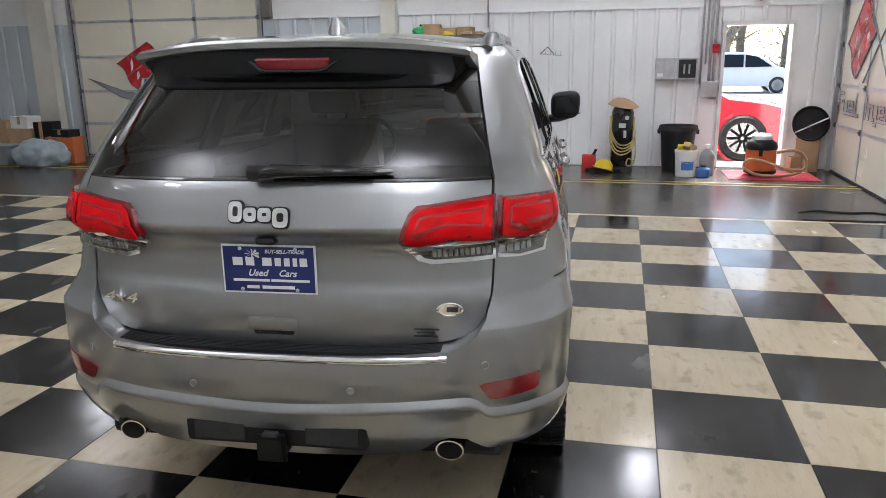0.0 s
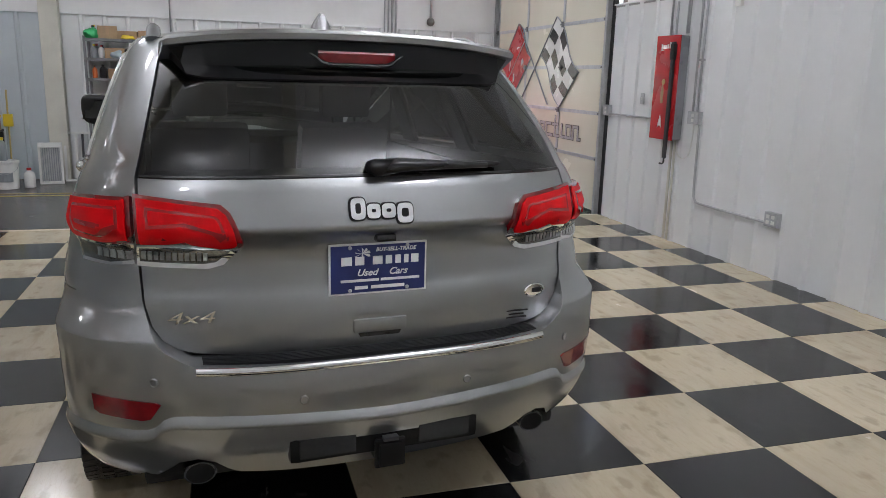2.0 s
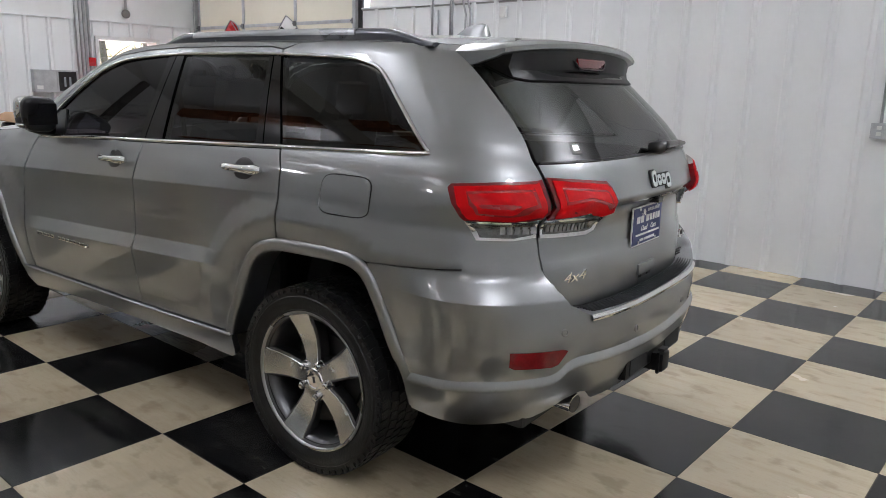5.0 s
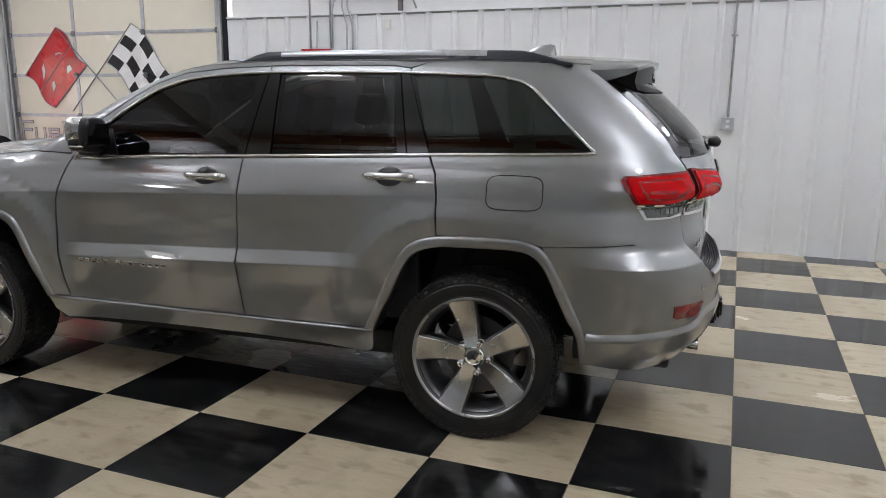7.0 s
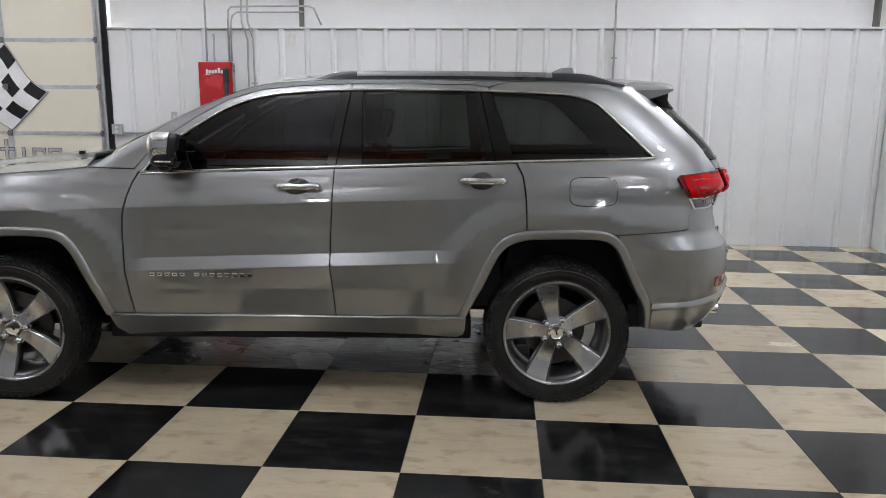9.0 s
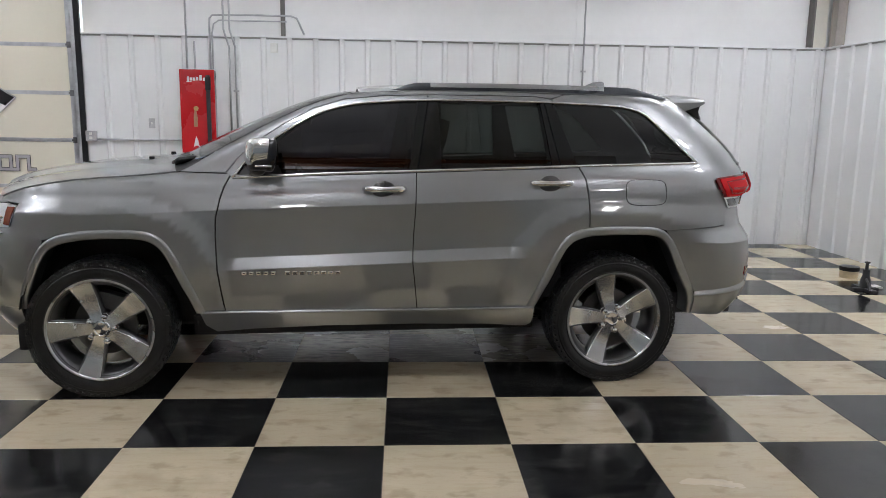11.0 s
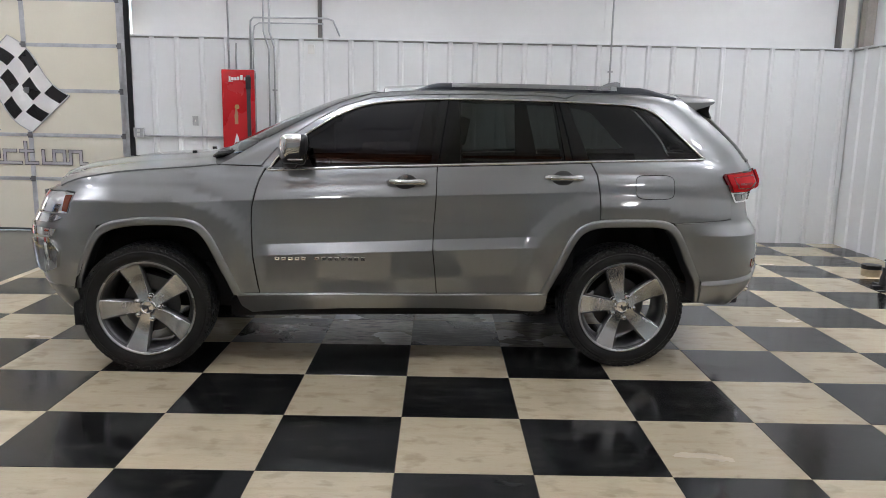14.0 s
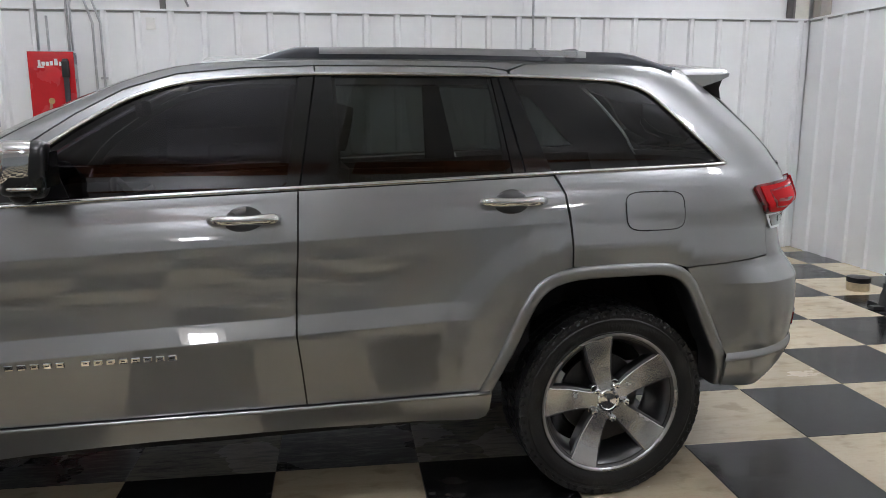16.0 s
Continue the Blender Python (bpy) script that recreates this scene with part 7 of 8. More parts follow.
conduit(smooth_path([(xc, 3.645, 1.20), (xc, 3.64, 0.9), (xc, 3.63, 0.56), (xc, 3.60, 0.49), (xc, 3.54, 0.465), (xc, 3.2, 0.46), (xc, 2.585, 0.46)], 3), clips=[(xc, 3.2, 0.46), (xc, 2.8, 0.46)])
conduit([(xc, 4.07, 1.03), (xc, 4.07, 0.01)], 0.014, "post", "cream painted pipe on the wall")
conduit([(xc, 4.01, 1.03), (xc, 4.01, 0.01)], 0.012, "post", "cream painted pipe on the wall")
conduit([(xc, -0.42, CEIL), (xc, -0.42, 1.32)], clips=[(xc, -0.42, 2.1)])
cable = thing("cable_loop", Matrix(), "pale cable looping from a box on the wall", "cable")
part("cable", tube(bmesh.new(), smooth_path([(xc, 3.98, 1.02), (xc - 0.01, 3.95, 0.9), (xc - 0.01, 3.85, 0.86), (xc, 3.76, 0.93), (xc, 3.73, 1.2)], 4), 0.007, 6), M["plastic_white"], cable, smooth=True)

# fittings on the north wall
YW = NORTH - 0.024
panel_box = thing("electrical_panel", pose(2.82, YW, 1.44), "grey electrical panel on a white ribbed wall", "fuse box")
part("box", boxes(((-0.15, -0.10, -0.15), (0.145, 0, 0.15)), bevel=0.006), M["galv"], panel_box)
part("label_card", boxes(((-0.12, -0.103, -0.11), (-0.04, -0.0985, -0.06))), M["white_paint"], panel_box)
br = thing("electrical_panel", pose(3.12, YW, 1.44), "open grey breaker box with dark breakers on a white wall", "fuse box")
part("box", boxes(((-0.145, -0.08, -0.15), (0.145, 0, 0.15)), bevel=0.006), M["galv"], br)
part("breaker_bay", boxes(((-0.12, -0.083, -0.13), (0.12, -0.078, 0.13))), M["under"], br)
for k in range(5):
    part("breaker", boxes(((-0.09 + k * 0.035, -0.095, -0.02 - 0.05 * (k % 2)), (-0.065 + k * 0.035, -0.082, 0.06))), M["plastic_grey" if k % 2 else "plastic_black"], br)
for x in (3.31, 3.37, 3.43, 3.49):
    conduit([(x, YW - 0.016, CEIL), (x, YW - 0.016, 1.22 if x != 3.37 else 1.5)], 0.014 if x < 3.4 else 0.02)
sub = thing("electrical_panel", pose(3.44, YW, 1.16), "small grey disconnect box on a white wall", "fuse box")
part("box", boxes(((-0.12, -0.08, -0.13), (0.12, 0, 0.10)), bevel=0.008), M["galv"], sub)
fx = thing("wall_notice", pose(3.50, YW - 0.042, 1.72), "small red and white notice on a conduit", "sign")
part("card", boxes(((-0.05, -0.004, -0.06), (0.05, 0.0, 0.06))), M["red_paint"], fx)
conduit([(0.18, YW - 0.016, CEIL), (0.18, YW - 0.016, 2.08)])
conduit([(4.05, YW - 0.016, CEIL), (4.05, YW - 0.016, 2.46)], 0.02)
bell = thing("wall_bell", pose(4.05, YW - 0.016, 2.42), "round dark bell under a conduit pipe", "bell")
part("dome", lathe(bmesh.new(), [(0.01, 0.05), (0.05, 0.03), (0.065, 0.0), (0.06, -0.02), (0.001, -0.025)], 18, Matrix.Rotation(radians(90), 4, "X")), M["post_dark"], bell, smooth=40)
hang = thing("coat_rack", pose(1.14, YW, 1.68), "grey wire coat rack on a white ribbed wall", "rack")
part("rail", tube(bmesh.new(), [(-0.17, -0.03, 0), (0.17, -0.03, -0.03)], 0.009, 6), M["galv"], hang)
for k in range(5):
    x = -0.15 + k * 0.075
    part("hook", tube(bmesh.new(), smooth_path([(x, -0.002, 0.04), (x, -0.03, 0.03), (x, -0.06, -0.02), (x, -0.07, 0.01)], 3), 0.006, 5), M["galv"], hang)
part("bracket", tube(bmesh.new(), [(-0.15, -0.03, 0.0), (-0.05, -0.02, 0.10), (0.05, -0.03, -0.01)], 0.007, 5), M["dark_steel"], hang)

# frame of the walk door
fr_ = thing("door_3", Matrix(), "open walk doorway with a white steel frame", "door", kind="structure")
for x0, x1 in ((W_DOOR[0] - 0.05, W_DOOR[0]), (W_DOOR[1], W_DOOR[1] + 0.05)):
    part("door_frame", boxes(((x0, NORTH - 0.03, 0), (x1, NORTH + 0.27, W_DOOR[2])), bevel=0.004), M["white_paint"], fr_)
part("door_frame", boxes(((W_DOOR[0] - 0.05, NORTH - 0.03, W_DOOR[2] + 0.001), (W_DOOR[1] + 0.05, NORTH + 0.27, W_DOOR[2] + 0.05)), bevel=0.004), M["white_paint"], fr_)
part("threshold", boxes(((W_DOOR[0], NORTH - 0.03, -0.008), (W_DOOR[1], NORTH + 0.3, 0.012)), bevel=0.003), M["galv"], fr_)

# edging and lines on the concrete
ed = link("floor_edging", boxes(((WEST, 9 * S + 0.002, -0.008), (EAST - 0.01, 9 * S + 0.075, -0.001)), bevel=0.002), M["edge"])
tagged(ed, "worn cream edging strip along the tiles", "floor edging", kind="structure")
for y, w in ((7.42, 0.05), (7.62, 0.025)):
    ln = link("floor_line", box(bmesh.new(), (WEST, y, -0.0085), (EAST - 0.02, y + w, -0.0035), 0, Matrix.Translation((0, 0.3, 0)) @ Matrix.Rotation(radians(-1.0), 4, "Z")), M["yellow_line"])
    tagged(ln, "faded yellow line painted on concrete", "floor line", "floor lines", "structure")


# ---- loose things by the north wall ----
def bin_at(x, y):
    b = thing("trash_can", pose(x, y, -0.008), "black plastic trash can with an open top beside the wall", "trash can")
    part("body", lathe(bmesh.new(), [(0.19, 0), (0.20, 0.01), (0.25, 0.62), (0.245, 0.62), (0.195, 0.02), (0.001, 0.02)], 36), M["plastic_black"], b, smooth=40)
    part("rim", lathe(bmesh.new(), [(0.248, 0.60), (0.27, 0.61), (0.272, 0.645), (0.255, 0.655), (0.248, 0.64)], 36, close=True), M["plastic_black"], b, smooth=40)
    for s in (-1, 1):
        part("handle", boxes(((s * 0.27 - 0.02, -0.05, 0.54), (s * 0.27 + 0.02, 0.05, 0.60)), bevel=0.01), M["plastic_black"], b)
    part("bin_liner", lathe(bmesh.new(), [(0.274, 0.58), (0.278, 0.62), (0.262, 0.66), (0.22, 0.655), (0.2, 0.5)], 28), M["under"], b, smooth=40)


bin_at(3.03, 8.95)


def pail_at(x, y, label, band="plastic_blue"):
    p = thing("bucket", pose(x, y, -0.008), label, "bucket", "white buckets")
    part("body", lathe(bmesh.new(), [(0.12, 0), (0.13, 0.005), (0.148, 0.36), (0.14, 0.36), (0.122, 0.02), (0.001, 0.02)], 32), M["plastic_white"], p, smooth=40)
    part("rim", lathe(bmesh.new(), [(0.147, 0.335), (0.156, 0.34), (0.157, 0.37), (0.147, 0.375)], 32, close=True), M["plastic_white"], p, smooth=40)
    part("label", lathe(bmesh.new(), [(0.1305, 0.08), (0.1315, 0.08), (0.1395, 0.24), (0.1385, 0.24)], 32, Matrix(), close=True), M["plastic_white"], p)
    bm = bmesh.new()
    for k in range(5):
        a = radians(-112 + k * 14)
        box(bm, (-0.017, -0.006, 0.10), (0.017, 0.0, 0.22), 0, Matrix.Rotation(a + radians(90), 4, "Z") @ Matrix.Translation((0, -0.136, 0)))
    part("label_print", bm, M[band], p, "printed band")
    part("bail", tube(bmesh.new(), smooth_path([(-0.155, 0, 0.34), (-0.13, -0.1, 0.25), (0, -0.16, 0.2), (0.13, -0.1, 0.25), (0.155, 0, 0.34)], 4), 0.003, 5), M["galv"], p)
    return p


pail_at(3.12, 8.42, "white plastic bucket with a blue label and yellow sponges")
for k, (dx, dy, c) in enumerate(((-0.05, 0.0, "plastic_yellow"), (0.05, 0.03, "edge"), (0.0, -0.06, "hose_yellow"))):
    sp_ = thing("sponge", pose(3.12 + dx, 8.42 + dy, 0.37 + 0.01 * k, 10, 20 * k, 40 * k), "worn yellow wash sponge on a bucket", "sponge", "sponges")
    part("sponge", boxes(((-0.07, -0.05, -0.02), (0.07, 0.05, 0.06)), bevel=0.02), M[c], sp_, smooth=40)


def jug(x, y, z, h, r, body, cap, label, group="bottles", turn=0):
    b = thing("bottle", pose(x, y, z, 0, 0, turn), label, "bottle", group)
    part("body", lathe(bmesh.new(), [(r * 0.9, 0), (r, h * 0.03), (r, h * 0.62), (r * 0.85, h * 0.74), (r * 0.36, h * 0.85), (r * 0.33, h * 0.9), (0.001, h * 0.9)], 14), M[body], b, smooth=50)
    part("cap", lathe(bmesh.new(), [(r * 0.42, h * 0.88), (r * 0.42, h), (0.001, h)], 12), M[cap], b, smooth=50)
    return b


jug(3.42, 8.62, -0.008, 0.42, 0.10, "plastic_grey", "plastic_white", "grey plastic jug beside a bucket")
jug(3.36, 8.40, -0.008, 0.16, 0.09, "plastic_blue", "plastic_black", "low blue plastic jar beside a bucket")

# vacuum on its mat
rug = thing("door_mat", pose(4.25, 8.62, -0.008), "red ribbed door mat on concrete", "mat")
bm = bmesh.new()
box(bm, (-0.58, -0.44, 0), (0.58, 0.44, 0.008), 0.003)
part("mat", bm, M["mat_red"], rug)
for k in range(17):
    part("mat_rib", boxes(((-0.54 + k * 0.066, -0.41, 0.008), (-0.515 + k * 0.066, 0.41, 0.012))), M["mat_red"], rug)
vac = thing("vacuum_cleaner", pose(4.12, 8.62, 0.004), "orange drum vacuum cleaner with black lid on a red mat", "vacuum cleaner")
part("drum", lathe(bmesh.new(), [(0.19, 0.06), (0.20, 0.07), (0.195, 0.36), (0.18, 0.37)], 32), M["plastic_orange"], vac, smooth=40)
part("lid", lathe(bmesh.new(), [(0.205, 0.36), (0.21, 0.40), (0.19, 0.45), (0.14, 0.49), (0.001, 0.50)], 32), M["plastic_black"], vac, smooth=40)
part("motor_cap", lathe(bmesh.new(), [(0.13, 0.48), (0.13, 0.54), (0.10, 0.57), (0.001, 0.58)], 24), M["plastic_white"], vac, smooth=40)
part("base", lathe(bmesh.new(), [(0.20, 0.03), (0.215, 0.04), (0.215, 0.07), (0.19, 0.08)], 28), M["plastic_black"], vac, smooth=40)
for k in range(4):
    a = radians(45 + 90 * k)
    part("castor", lathe(bmesh.new(), [(0.03, -0.015), (0.035, 0), (0.03, 0.015)], 12, Matrix.Translation((0.19 * math.cos(a), 0.19 * math.sin(a), 0.04)) @ Matrix.Rotation(radians(90), 4, "X")), M["rubber"], vac)
for a in (-100, 80):
    part("latch", box(bmesh.new(), (0.185, -0.025, 0.28), (0.215, 0.025, 0.41), 0.006, Matrix.Rotation(radians(a), 4, "Z")), M["plastic_black"], vac)
part("hose", tube(bmesh.new(), smooth_path([(0.19, -0.08, 0.32), (0.36, -0.12, 0.36), (0.52, -0.10, 0.30), (0.56, -0.12, 0.14), (0.40, -0.22, 0.05), (0.15, -0.30, 0.03), (-0.10, -0.30, 0.05), (-0.24, -0.22, 0.14), (-0.18, -0.24, 0.24), (0.0, -0.27, 0.22), (0.3, -0.26, 0.12), (0.5, -0.2, 0.10)], 7), 0.022, 8), M["hose_tan"], vac, "tan vacuum hose", smooth=True)

# cardboard and reel by the corner
cb = thing("cardboard_sheet", pose(4.80, 9.06, -0.008, -12, 4, 0), "brown cardboard sheets leaning on the wall", "cardboard")
part("sheet", boxes(((-0.16, 0, 0.01), (0.14, 0.02, 0.62)), bevel=0.002), M["card"], cb)
part("sheet", boxes(((-0.10, 0.03, 0.01), (0.17, 0.05, 0.60)), bevel=0.002), M["card"], cb)
for z in (0.22, 0.4):
    part("sheet_fold", boxes(((-0.16, -0.002, z), (0.14, 0.0, z + 0.006))), M["hose_tan"], cb)
rl = thing("hose_reel", pose(4.84, 9.20, 0.66), "round black drip tray leaning on the wall", "tray")
part("disc", lathe(bmesh.new(), [(0.001, 0.0), (0.22, 0.0), (0.245, 0.03), (0.25, 0.035), (0.235, 0.04), (0.215, 0.012), (0.001, 0.012)], 36, Matrix.Rotation(radians(80), 4, "X")), M["plastic_black"], rl, smooth=40)
part("stand", boxes(((-0.02, -0.03, -0.668), (0.02, 0.02, 0.0)), ((-0.12, -0.06, -0.668), (0.12, 0.06, -0.64))), M["dark_steel"], rl)
part("tray_bar", tube(bmesh.new(), [(-0.2, -0.06, -0.12), (0.22, -0.06, 0.09)], 0.012, 6), M["galv"], rl)
crate = thing("wooden_crate", pose(4.66, 8.96, -0.008, 0, 0, 8), "small open wooden box by the wall", "box")
for lo, hi in (((-0.12, -0.12, 0), (0.12, 0.12, 0.015)), ((-0.12, -0.12, 0.0), (-0.105, 0.12, 0.22)), ((0.105, -0.12, 0.0), (0.12, 0.12, 0.22)), ((-0.104, 0.105, 0.016), (0.104, 0.12, 0.22))):
    part("board", boxes((lo, hi)), M["card"], crate)

# air tank with yellow hoses, hard hat
tk = thing("air_tank", pose(2.24, 8.85, -0.008), "black upright tank hung with yellow hoses and a cloth", "tank")
part("body", lathe(bmesh.new(), [(0.14, 0.03), (0.155, 0.05), (0.155, 0.85), (0.13, 0.92), (0.001, 0.95)], 28), M["black_paint"], tk, smooth=40)
part("foot", lathe(bmesh.new(), [(0.165, 0), (0.165, 0.06), (0.15, 0.07), (0.15, 0.0)], 28, close=True), M["dark_steel"], tk)
part("gauge", lathe(bmesh.new(), [(0.03, 0), (0.03, 0.03), (0.001, 0.032)], 16, Matrix.Translation((0.06, -0.15, 0.78)) @ Matrix.Rotation(radians(90), 4, "X")), M["galv"], tk)
part("valve_block", boxes(((-0.05, -0.19, 0.64), (0.05, -0.14, 0.70)), ((0.02, -0.2, 0.5), (0.06, -0.15, 0.6)), bevel=0.006), M["galv"], tk)
for k in range(4):
    r = random.Random(k)
    pts = [(-0.16, -0.05, 0.80), (-0.17, -0.12, 0.62 - 0.06 * k), (-0.06, -0.19, 0.42 - 0.05 * k), (0.08, -0.19, 0.40 - 0.04 * k), (0.17, -0.1, 0.5 - 0.03 * k), (0.16, 0.0, 0.78)]
    part("hose", tube(bmesh.new(), smooth_path([(x + r.uniform(-0.01, 0.01), y, z) for x, y, z in pts], 5), 0.011, 6), M["hose_yellow"], tk, "yellow air hose", smooth=True)
part("hose_tail", tube(bmesh.new(), smooth_path([(0.17, -0.1, 0.6), (0.20, -0.12, 0.3), (0.17, -0.14, 0.12), (0.08, -0.16, 0.10), (0.10, -0.18, 0.2), (0.18, -0.15, 0.16)], 5), 0.011, 6), M["hose_yellow"], tk, smooth=True)
bm = lathe(bmesh.new(), [(0.001, 1.03), (0.08, 1.025), (0.15, 0.99), (0.21, 0.94), (0.22, 0.93), (0.15, 0.955), (0.001, 0.97)], 20)
for v in bm.verts:
    v.co.z += 0.02 * math.sin(9 * v.co.x + 3) + 0.02 * math.cos(11 * v.co.y)
part("cloth", bm, M["hose_tan"], tk, "tan cloth over the top", smooth=True)
hat = thing("hard_hat", pose(1.98, 8.62, -0.008, 0, 0, 30), "yellow plastic hard hat on a black tray", "hard hat")
part("tray", boxes(((-0.2, -0.12, 0), (0.24, 0.14, 0.05)), bevel=0.015), M["plastic_black"], hat)
part("shell", lathe(bmesh.new(), [(0.15, 0.05), (0.17, 0.055), (0.135, 0.07), (0.12, 0.14), (0.07, 0.19), (0.001, 0.2)], 24, Matrix.Rotation(radians(16), 4, "Y")), M["plastic_yellow"], hat, smooth=40)
can = thing("fuel_can", pose(1.78, 8.75, -0.008), "red plastic can on the floor", "can")
part("body", boxes(((-0.1, -0.08, 0), (0.1, 0.08, 0.24)), bevel=0.02), M["plastic_red"], can, smooth=40)
part("spout", tube(bmesh.new(), [(0.06, 0, 0.23), (0.1, 0, 0.32)], 0.02, 8), M["plastic_black"], can)

# steel shelf full of bottles and boxes
SX0, SX1, SY0, SY1 = -0.93, 0.22, 8.86, 9.26
shelf = thing("shelf_unit", pose(0, 0, -0.008), "galvanised steel shelf unit crowded with bottles and boxes", "shelf")
for x in (SX0, SX1 - 0.035):
    for y in (SY0, SY1 - 0.035):
        part("upright", boxes(((x, y, 0), (x + 0.035, y + 0.004, 2.0)), ((x if x < 0 else x + 0.031, y, 0), (x + 0.004 if x < 0 else x + 0.035, y + 0.035, 2.0))), M["shelf_steel"], shelf)
LEVELS = (0.32, 0.70, 1.11, 1.44, 1.71, 1.97)
for z in LEVELS:
    part("shelf_board", boxes(((SX0 + 0.005, SY0 + 0.006, z - 0.03), (SX1 - 0.005, SY1 - 0.006, z)), ((SX0 + 0.005, SY0 + 0.004, z - 0.035), (SX1 - 0.005, SY0 + 0.006, z + 0.004))), M["shelf_steel"], shelf)
rs = random.Random(11)
COLS = {0.32: ("plastic_white", "plastic_white", "plastic_grey"), 0.70: ("plastic_black", "plastic_red", "card", "plastic_orange", "plastic_black"), 1.11: ("plastic_orange", "plastic_green", "plastic_blue", "plastic_red", "plastic_white", "plastic_yellow"),
        1.44: ("card", "plastic_black", "plastic_black", "plastic_orange"), 1.71: ("plastic_white", "plastic_grey", "card", "plastic_black"), 1.97: ("card", "plastic_green", "card")}
NAMES = dict(plastic_white="white", plastic_grey="grey", plastic_yellow="yellow", plastic_black="black", plastic_blue="blue", plastic_orange="orange", plastic_green="green", plastic_red="red", card="brown")
CAPS = ("plastic_black", "plastic_white", "plastic_red", "plastic_yellow")


def carton(x, y, z, w, d, h, material, label, turn=0, group="boxes"):
    b = thing("box", pose(x, y, z, 0, 0, turn), label, "box", group)
    part("body", boxes(((-w / 2, -d / 2, 0), (w / 2, d / 2, h)), bevel=0.004), M[material], b)
    part("tape", boxes(((-w * 0.08, -d / 2 - 0.001, h * 0.35), (w * 0.08, d / 2 + 0.001, h + 0.001))), M["hose_tan"], b)
    return b


for z in LEVELS:
    x = SX0 + 0.08
    while x < SX1 - 0.08:
        c = rs.choice(COLS[z])
        room = 0.22 if z in (1.44, 1.71) else 0.30
        if c == "card" or rs.random() < 0.28:
            w, h = rs.uniform(0.14, 0.26), rs.uniform(0.10, room - 0.06)
            if x + w < SX1 - 0.03:
                carton(x + w / 2, 9.03 + rs.uniform(-0.03, 0.05), z - 0.008, w, rs.uniform(0.2, 0.3), h, "card" if c == "card" else c, NAMES[c] + " box on a steel shelf", rs.uniform(-8, 8), "boxes on the shelf")
            x += w + 0.02
        else:
            r, h = rs.uniform(0.032, 0.05), rs.uniform(0.17, room - 0.02)
            jug(x + r, 8.95 + rs.uniform(0, 0.05), z - 0.008, h, r, c, rs.choice(CAPS), NAMES[c] + " plastic bottle on a steel shelf", "bottles on the shelf")
            if rs.random() < 0.75:
                jug(x + r + rs.uniform(-0.01, 0.02), 9.12 + rs.uniform(0, 0.05), z - 0.008, h * rs.uniform(0.9, 1.15), r, rs.choice(COLS[z]).replace("card", "plastic_grey"), rs.choice(CAPS), "plastic bottle at the back of a steel shelf", "bottles on the shelf")
            x += 2 * r + rs.uniform(0.004, 0.03)
hb = thing("hanging_bag", pose(0.26, 8.98, 1.72), "blue and grey bags hung on the shelf's end", "bag")
bm = lathe(bmesh.new(), [(0.02, 0.12), (0.06, 0.05), (0.10, -0.12), (0.12, -0.28), (0.07, -0.38), (0.001, -0.40)], 14, Matrix.Diagonal((0.8, 1, 1, 1)))
for v in bm.verts:
    v.co.x += 0.015 * math.sin(20 * v.co.z) + 0.01 * math.sin(14 * v.co.y)
part("bag", bm, M["blue_bag"], hb, smooth=True)
part("strap", tube(bmesh.new(), [(0, 0, 0.1), (-0.03, 0, 0.27)], 0.01, 6), M["dark_steel"], hb)
jug(-0.42, 8.82, -0.008, 0.2, 0.04, "plastic_white", "plastic_white", "white plastic bottle on the floor by the shelf")
rag = thing("crumpled_bag", pose(-0.72, 8.95, -0.008), "crumpled yellow bag under the shelf", "bag")
bm = bmesh.new()
bmesh.ops.create_icosphere(bm, subdivisions=3, radius=0.14, matrix=Matrix.Translation((0, 0, 0.07)) @ Matrix.Diagonal((1.4, 0.8, 0.55, 1)))
for v in bm.verts:
    v.co *= 1 + 0.25 * noise.noise(v.co * 9)
    v.co.z = max(v.co.z, 0.0)
part("bag", bm, M["hose_yellow"], rag)
tl_ = thing("tool_box", pose(-0.05, 8.98, -0.008), "red steel tool box under the shelf", "tool box")
part("body", boxes(((-0.2, -0.1, 0), (0.2, 0.1, 0.14)), bevel=0.008), M["plastic_red"], tl_)
part("handle", tube(bmesh.new(), [(-0.08, 0, 0.14), (-0.07, 0, 0.18), (0.07, 0, 0.18), (0.08, 0, 0.14)], 0.008, 6), M["dark_steel"], tl_)



def lump(x, y, z, w, d, h, material, label, seed, category="bag"):
    """A slumped soft thing: a bag, a cloth, a coil of cable."""
    o = thing("soft_" + category, pose(x, y, z), label, category, "soft things on the shelf")
    bm = bmesh.new()
    bmesh.ops.create_icosphere(bm, subdivisions=3, radius=0.5)
    for v in bm.verts:
        k = 1 + 0.35 * noise.noise(v.co * 3 + Vector((seed, 0, 0))) + 0.15 * noise.noise(v.co * 8 + Vector((0, seed, 0)))
        v.co = Vector((v.co.x * k * w, v.co.y * k * d, max(0.0, 0.35 + v.co.z * k) * h * 1.1))
    part(category, bm, M[material], o, smooth=50)


